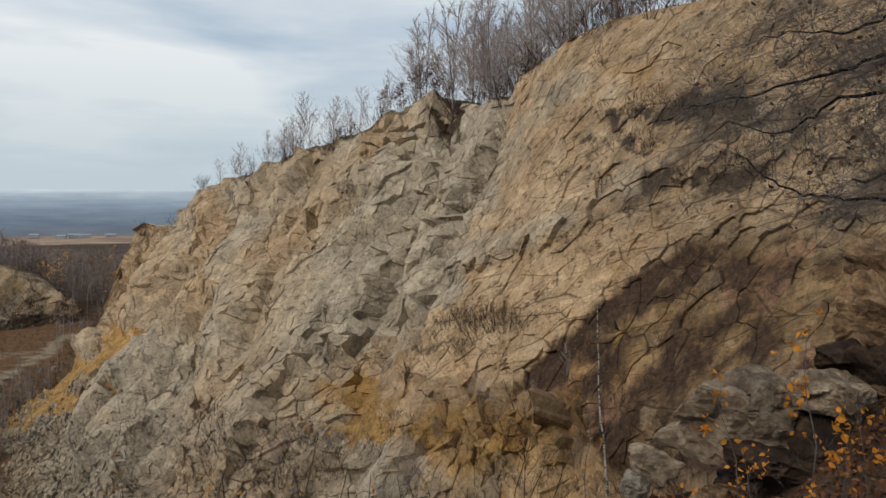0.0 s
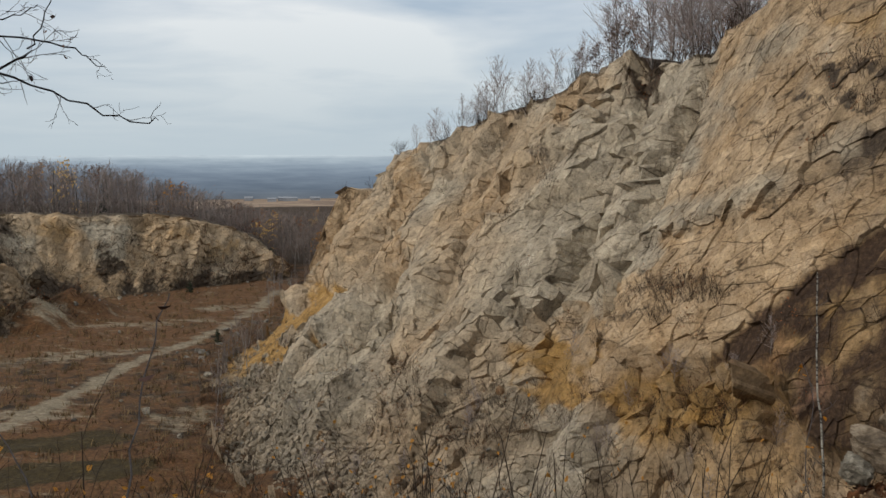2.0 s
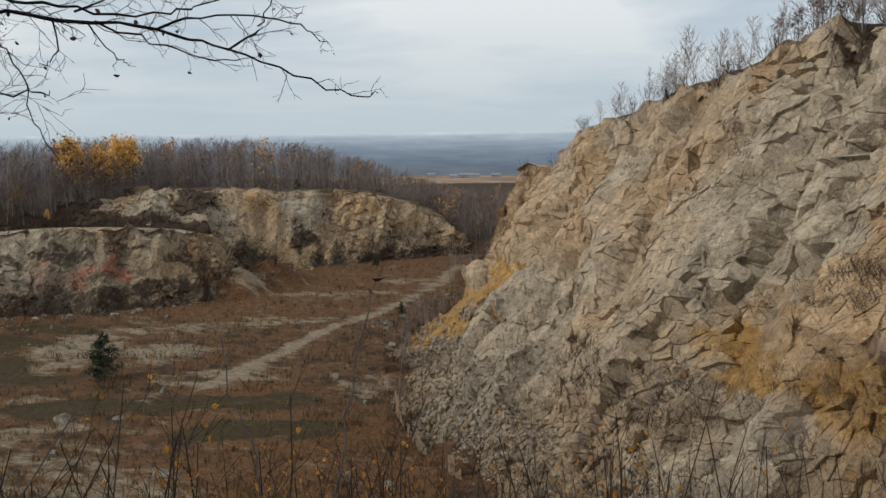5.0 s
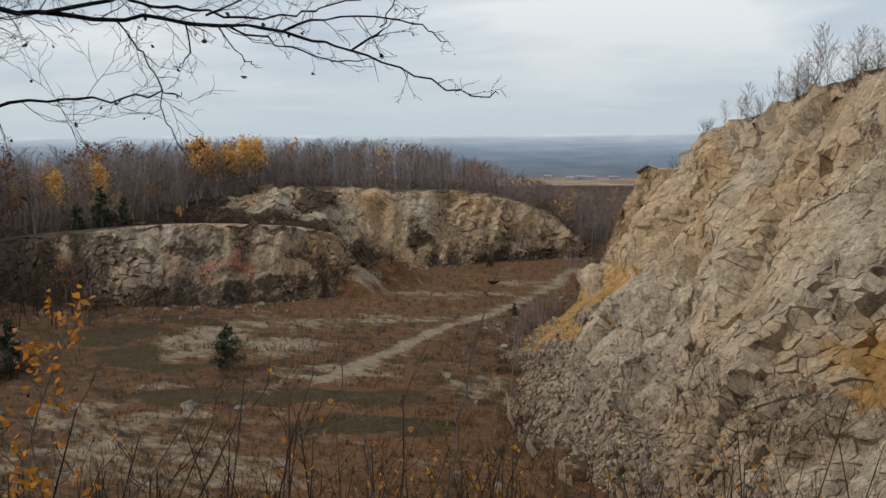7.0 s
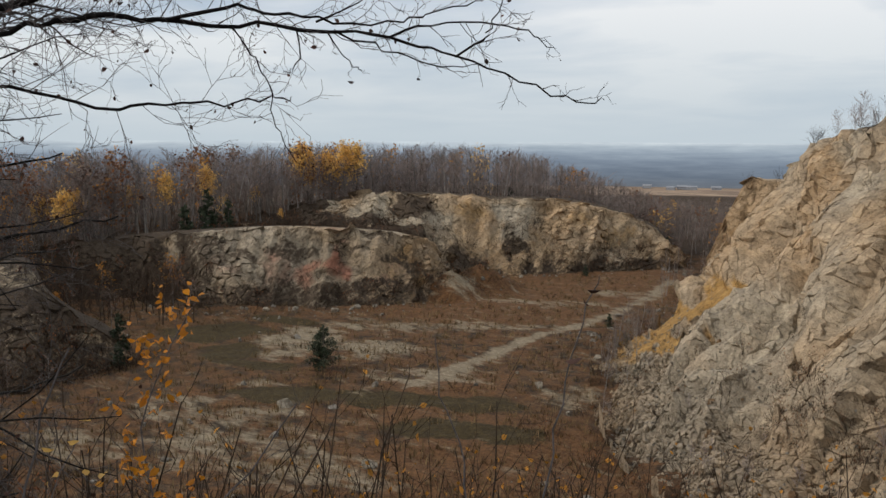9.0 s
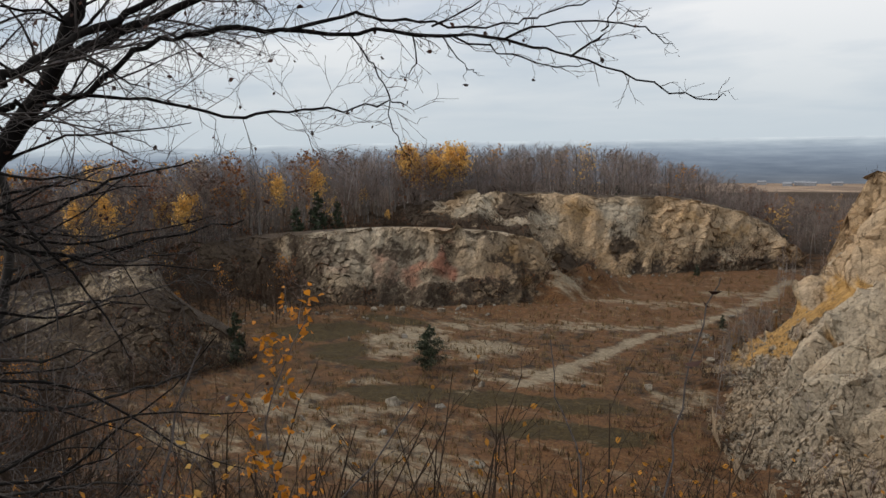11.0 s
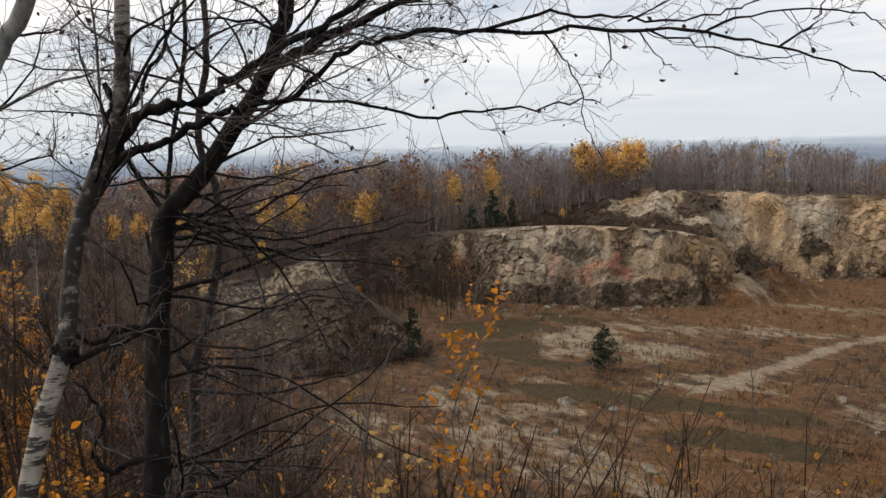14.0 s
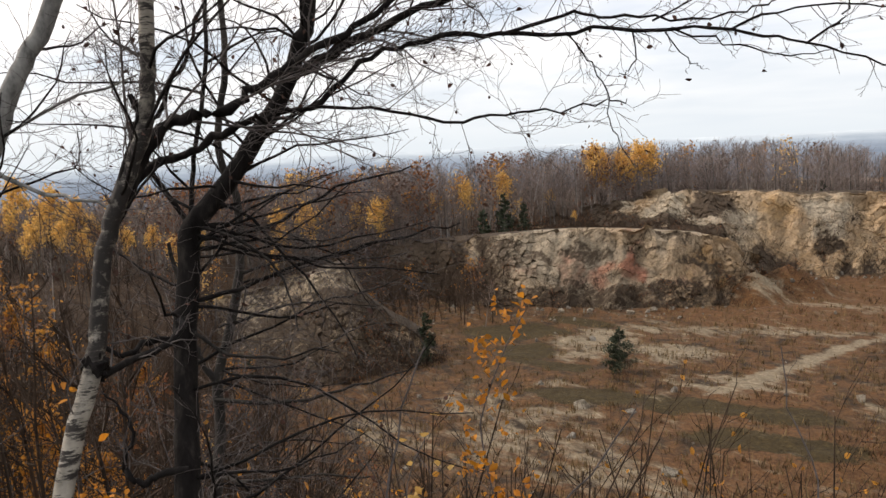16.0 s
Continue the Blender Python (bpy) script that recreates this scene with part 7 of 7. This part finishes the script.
# ---- scrub, grass and loose stone ----
def build_scrub():
    rng = np.random.default_rng(303)
    kinds = []
    for i in range(4):
        s = Soup()
        for _ in range(9):
            a = rng.uniform(0, 6.28)
            ln = wander(rng, (0.2 * math.cos(a), 0.2 * math.sin(a), -0.2), (0.55 * math.cos(a), 0.55 * math.sin(a), 1), rng.uniform(0.9, 1.7), 2, 0.12)
            s.sprays(ln[:2], ln[1:], 0.014, rng, 0)
            p = ln[0] + (ln[2] - ln[0]) * rng.uniform(0.25, 1, (4, 1))
            d = unit(ln[2] - ln[0]) + rng.normal(size=(4, 3)) * 0.5
            s.sprays(p, p + d * rng.uniform(0.25, 0.6, (4, 1)), 0.010, rng, 0)
        if i == 3:
            s.leaves(rng.normal(size=(36, 3)) * 0.4 + np.array([0, 0, 0.9]), 0.07, rng, 1)
        kinds.append(s)
    placed = []
    while len(placed) < 760:                     # round the pit's edges and on its floor
        az, r = rng.uniform(8, 92), rng.uniform(26, 205)
        x, y, _ = at(az, r)
        sd = float(pit_distance(x, y))
        keep = 0.9 if -7 < sd < 30 else (0.10 if sd < 0 else 0.3)
        if float(track_distance(x, y)) < 2.5 or rng.random() > keep or (sd > 30 and r > 120):
            continue
        s = rng.uniform(0.6, 1.7)
        placed.append((int(rng.integers(0, 4)), x, y, float(ground_z(x, y)), rng.uniform(0, 6), s * 1.1, s))
    n = 0
    while n < 420:                               # on ledges and scree of the cliff
        q, v = rng.uniform(2.5, 11.5), rng.uniform(0.02, 1.0)
        zone = 0.9 if v < 0.16 else (0.45 if v < 0.4 else 0.12)
        if rng.random() > zone:
            continue
        p = on_cliff(q, v)
        s = rng.uniform(0.5, 1.3)
        placed.append((int(rng.integers(0, 4)), p[0], p[1], p[2] - 0.1, rng.uniform(0, 6), s, s)); n += 1
    for _ in range(130):                         # along the crest
        p = on_cliff(rng.uniform(3.2, 11.2), float(rng.choice([0.99, 1.0, 1.02, 1.08])))
        s = rng.uniform(0.8, 1.9)
        placed.append((int(rng.integers(0, 4)), p[0], p[1], p[2] - 0.1, rng.uniform(0, 6), s, s))
    for w, cnt in zip(WALLS, (40, 230, 340, 170)):
        for _ in range(cnt):                     # on the far faces
            p = w[int(rng.integers(0, w.shape[0])), int(w.shape[1] * min(0.99, abs(rng.normal()) * 0.45))]
            s = rng.uniform(0.8, 2.2)
            placed.append((int(rng.integers(0, 4)), p[0], p[1], p[2] - 0.1, rng.uniform(0, 6), s, s))
    for _ in range(300):                         # on the bench and the bank above it
        az, d = rng.uniform(38.5, 60), rng.uniform(166, 204)
        x, y, _z = at(az, d)
        s = rng.uniform(0.9, 2.2)
        placed.append((int(rng.integers(0, 4)), x, y, float(ground_z(x, y)), rng.uniform(0, 6), s, s))
    for az0, el0, ra, re, cnt in ((2.0, -11.5, 2.2, 1.4, 22), (-1.5, -10.2, 2.4, 0.9, 22), (-14.5, 5.2, 3.4, 0.8, 26), (-12, 2.8, 2.2, 0.5, 14), (-18, 0.8, 4, 0.8, 22), (6.0, -1.0, 0.6, 1.2, 8), (0, 4.6, 1.2, 1.4, 20), (-6.5, -17.5, 4, 2.5, 50), (4, -17, 5, 2.5, 60), (11, -18, 4, 2.5, 70), (17, -17, 4, 3, 80), (-3, -9, 3, 0.8, 50)):
        az, el = polar(CLIFF_P)
        near = np.argwhere((((az - az0) / ra) ** 2 + ((el - el0) / re) ** 2 < 1) & (CLIFF_V < 1.02))
        for k in rng.integers(0, len(near), cnt):
            p = CLIFF_P[tuple(near[k])]
            s = rng.uniform(0.5, 1.1)
            placed.append((int(rng.integers(0, 4)), p[0], p[1], p[2] - 0.1, rng.uniform(0, 6), s, s))
    v, f, m = scatter(kinds, placed)
    tagged(new("scrub", raw_mesh("scrub", v, f, None, [SCRUB_TWIG, LEAF_RUST], True, m)), "bare brown brush over slopes, scree and ledges", "scrub", kind="stuff")


build_scrub()


def build_grass():
    rng = np.random.default_rng(404)
    vs, n = [], 0
    pts = []
    while len(pts) < 3600:
        az, r = rng.uniform(18, 72), rng.uniform(52, 190)
        x, y, _ = at(az, r)
        if float(pit_distance(x, y)) < 3 and float(track_distance(x, y)) > 1.8 and float(patch(x, y, OLIVE)) < 0.75:
            pts.append((x, y, float(ground_z(x, y))))
    for p in pts:
        k = 6
        a = rng.uniform(0, 6.28, k); h = rng.uniform(0.25, 0.8, k); o = rng.normal(size=(k, 2)) * 0.25; w = 0.05
        d = np.stack([np.cos(a), np.sin(a)], 1)
        e = np.stack([-d[:, 1], d[:, 0]], 1)
        lo, hi = o + np.array(p[:2]), o + np.array(p[:2]) + d * (h * 0.5)[:, None]
        q = np.stack([np.concatenate([lo - e * w, np.full((k, 1), p[2] - 0.05)], 1), np.concatenate([lo + e * w, np.full((k, 1), p[2] - 0.05)], 1),
                      np.concatenate([hi + e * w * 0.2, (p[2] + h)[:, None]], 1), np.concatenate([hi - e * w * 0.2, (p[2] + h)[:, None]], 1)], 1)
        vs.append(q.reshape(-1, 3))
    v = np.concatenate(vs)
    tagged(new("dry_grass", raw_mesh("dry_grass", v, np.arange(len(v)).reshape(-1, 4), None, [GRASS_DRY], False)), "tufts of withered tan grass over the pit floor", "grass", kind="stuff")


build_grass()


def build_stones():
    rng = np.random.default_rng(505)
    forms = [stone_mesh("scree_stone", rng, 1, 8, [STONE if i % 3 else STONE_WARM], (1, rng.uniform(0.6, 0.9), rng.uniform(0.45, 0.75)), 0.02) for i in range(6)]
    for i in range(300):                                            # loose blocks of the scree, each a piece of the cliff
        q, v = rng.uniform(6.2, 10.4), rng.uniform(0.03, 0.42) * rng.uniform(0.5, 1)
        p = on_cliff(q, v) 
        s = 0.18 + 0.55 * rng.random() ** 3
        ob = new("scree_stone", forms[i % 6]); ob.parent = cliff
        ob.matrix_world = Matrix.Translation(Vector(p)) @ Euler(tuple(rng.uniform(0, 6, 3))).to_matrix().to_4x4() @ Matrix.Scale(s, 4)
    # broken rock at the foot of the far walls, on the floor and the smaller scree: uncounted
    vs, fs, n = [], [], 0
    arrs = []
    for me in forms:
        v = np.zeros(len(me.vertices) * 3); me.vertices.foreach_get("co", v)
        f = np.zeros(len(me.polygons) * 3, int); me.loops.foreach_get("vertex_index", f)
        arrs.append((v.reshape(-1, 3), f.reshape(-1, 3)))
    spots_ = []
    for _ in range(900):
        p = on_cliff(rng.uniform(5.8, 10.6), rng.uniform(0.0, 0.45) * rng.uniform(0.3, 1)); spots_.append((p, 0.10 + 0.22 * rng.random() ** 2))
    while len(spots_) < 1500:
        az, r = rng.uniform(23, 64), rng.uniform(60, 205)
        x, y, _ = at(az, r)
        sd = float(pit_distance(x, y))
        if not (-9 < sd < 2 and r > 120 or (sd < 0 and rng.random() < 0.05)):
            continue
        spots_.append((np.array((x, y, float(ground_z(x, y)))), 0.15 + 0.75 * rng.random() ** 4))
    for p, s in spots_:
        v, f = arrs[int(rng.integers(0, 6))]
        R = np.array(Euler(tuple(rng.uniform(0, 6, 3))).to_matrix())
        vs.append(v @ R.T * s + p); fs.append(f + n); n += len(v)
    k = stone_material("mixed_rubble", (0.14, 0.12, 0.10), (0.29, 0.27, 0.235), (0.42, 0.40, 0.36))
    tagged(new("rubble", raw_mesh("rubble", np.concatenate(vs), np.concatenate(fs), None, [k])), "grey broken rubble at the foot of the rock faces", "rubble", kind="stuff")
    for az, r, s, lab in ((32.5, 101, 1.0, "pale"), (44.2, 76, 1.1, "pale"), (49.9, 95, 1.6, "pale"), (34, 108, 0.5, "pale"), (28.6, 117, 0.9, "pale"), (30.5, 92, 0.6, "pale"), (46.4, 148, 1.2, "pale"), (44.9, 149, 0.9, "pale"), (49.0, 149, 1.0, "pale"), (51.0, 149.5, 0.9, "pale"), (52.5, 151, 0.8, "pale"), (33.8, 183, 1.0, "pale")):
        x, y, _ = at(az, r)
        ob = new("loose_block", stone_mesh("loose_block", rng, 3, 11, [STONE_WHITE], (1, rng.uniform(0.7, 0.9), rng.uniform(0.55, 0.75)), 0.012))
        ob.matrix_world = Matrix.Translation((x, y, float(ground_z(x, y)) + 0.2 * s)) @ Euler((0.2, 0.1, az)).to_matrix().to_4x4() @ Matrix.Scale(s * 0.8, 4)
        tagged(ob, "whitish loose rock lying on the pit floor", "rock", "loose blocks in the pit")


build_stones()


# ---- far farm buildings on the plain ----
BARN_WALL = simple("whitewashed_wall", [(0.3, (0.22, 0.23, 0.25)), (0.7, (0.32, 0.33, 0.35))], 0.4, 3)
BARN_ROOF = simple("grey_sheet_roof", [(0.3, (0.20, 0.21, 0.23)), (0.7, (0.28, 0.29, 0.31))], 0.4, 3)


def barn(az, r, length, width, height, turn):
    thing = tagged(new("farm_building"), "long low white farm building on the plain", "building", "far farm buildings")
    bm = bmesh.new()
    bmesh.ops.create_cube(bm, size=1.0, matrix=Matrix.Translation((0, 0, height / 2)) @ Matrix.Diagonal((length, width, height, 1)))
    me = bpy.data.meshes.new("wall"); bm.to_mesh(me); bm.free(); me.materials.append(BARN_WALL)
    part("wall", me, thing)
    bm = bmesh.new()
    a, b, h = length / 2 + 0.4, width / 2 + 0.5, height + width * 0.22
    v = [bm.verts.new(c) for c in ((-a, -b, height), (a, -b, height), (a, b, height), (-a, b, height), (-a, 0, h), (a, 0, h))]
    for f in ((0, 1, 5, 4), (2, 3, 4, 5), (0, 4, 3), (1, 2, 5), (3, 2, 1, 0)):
        bm.faces.new([v[i] for i in f])
    me = bpy.data.meshes.new("roof"); bm.to_mesh(me); bm.free(); me.materials.append(BARN_ROOF)
    part("roof", me, thing)
    x, y, _ = at(az, r)
    thing.matrix_world = Matrix.Translation((x, y, float(ground_z(x, y)) - 0.3)) @ Euler((0, 0, radians(turn))).to_matrix().to_4x4()


for az, r, ln, tn in ((22.9, 1290, 20, 20), (23.4, 1295, 14, 25), (24.1, 1285, 12, 15), (21.3, 1300, 14, 30), (25.6, 1305, 12, 20)):
    barn(az, r, ln, 9, 4.0, tn)
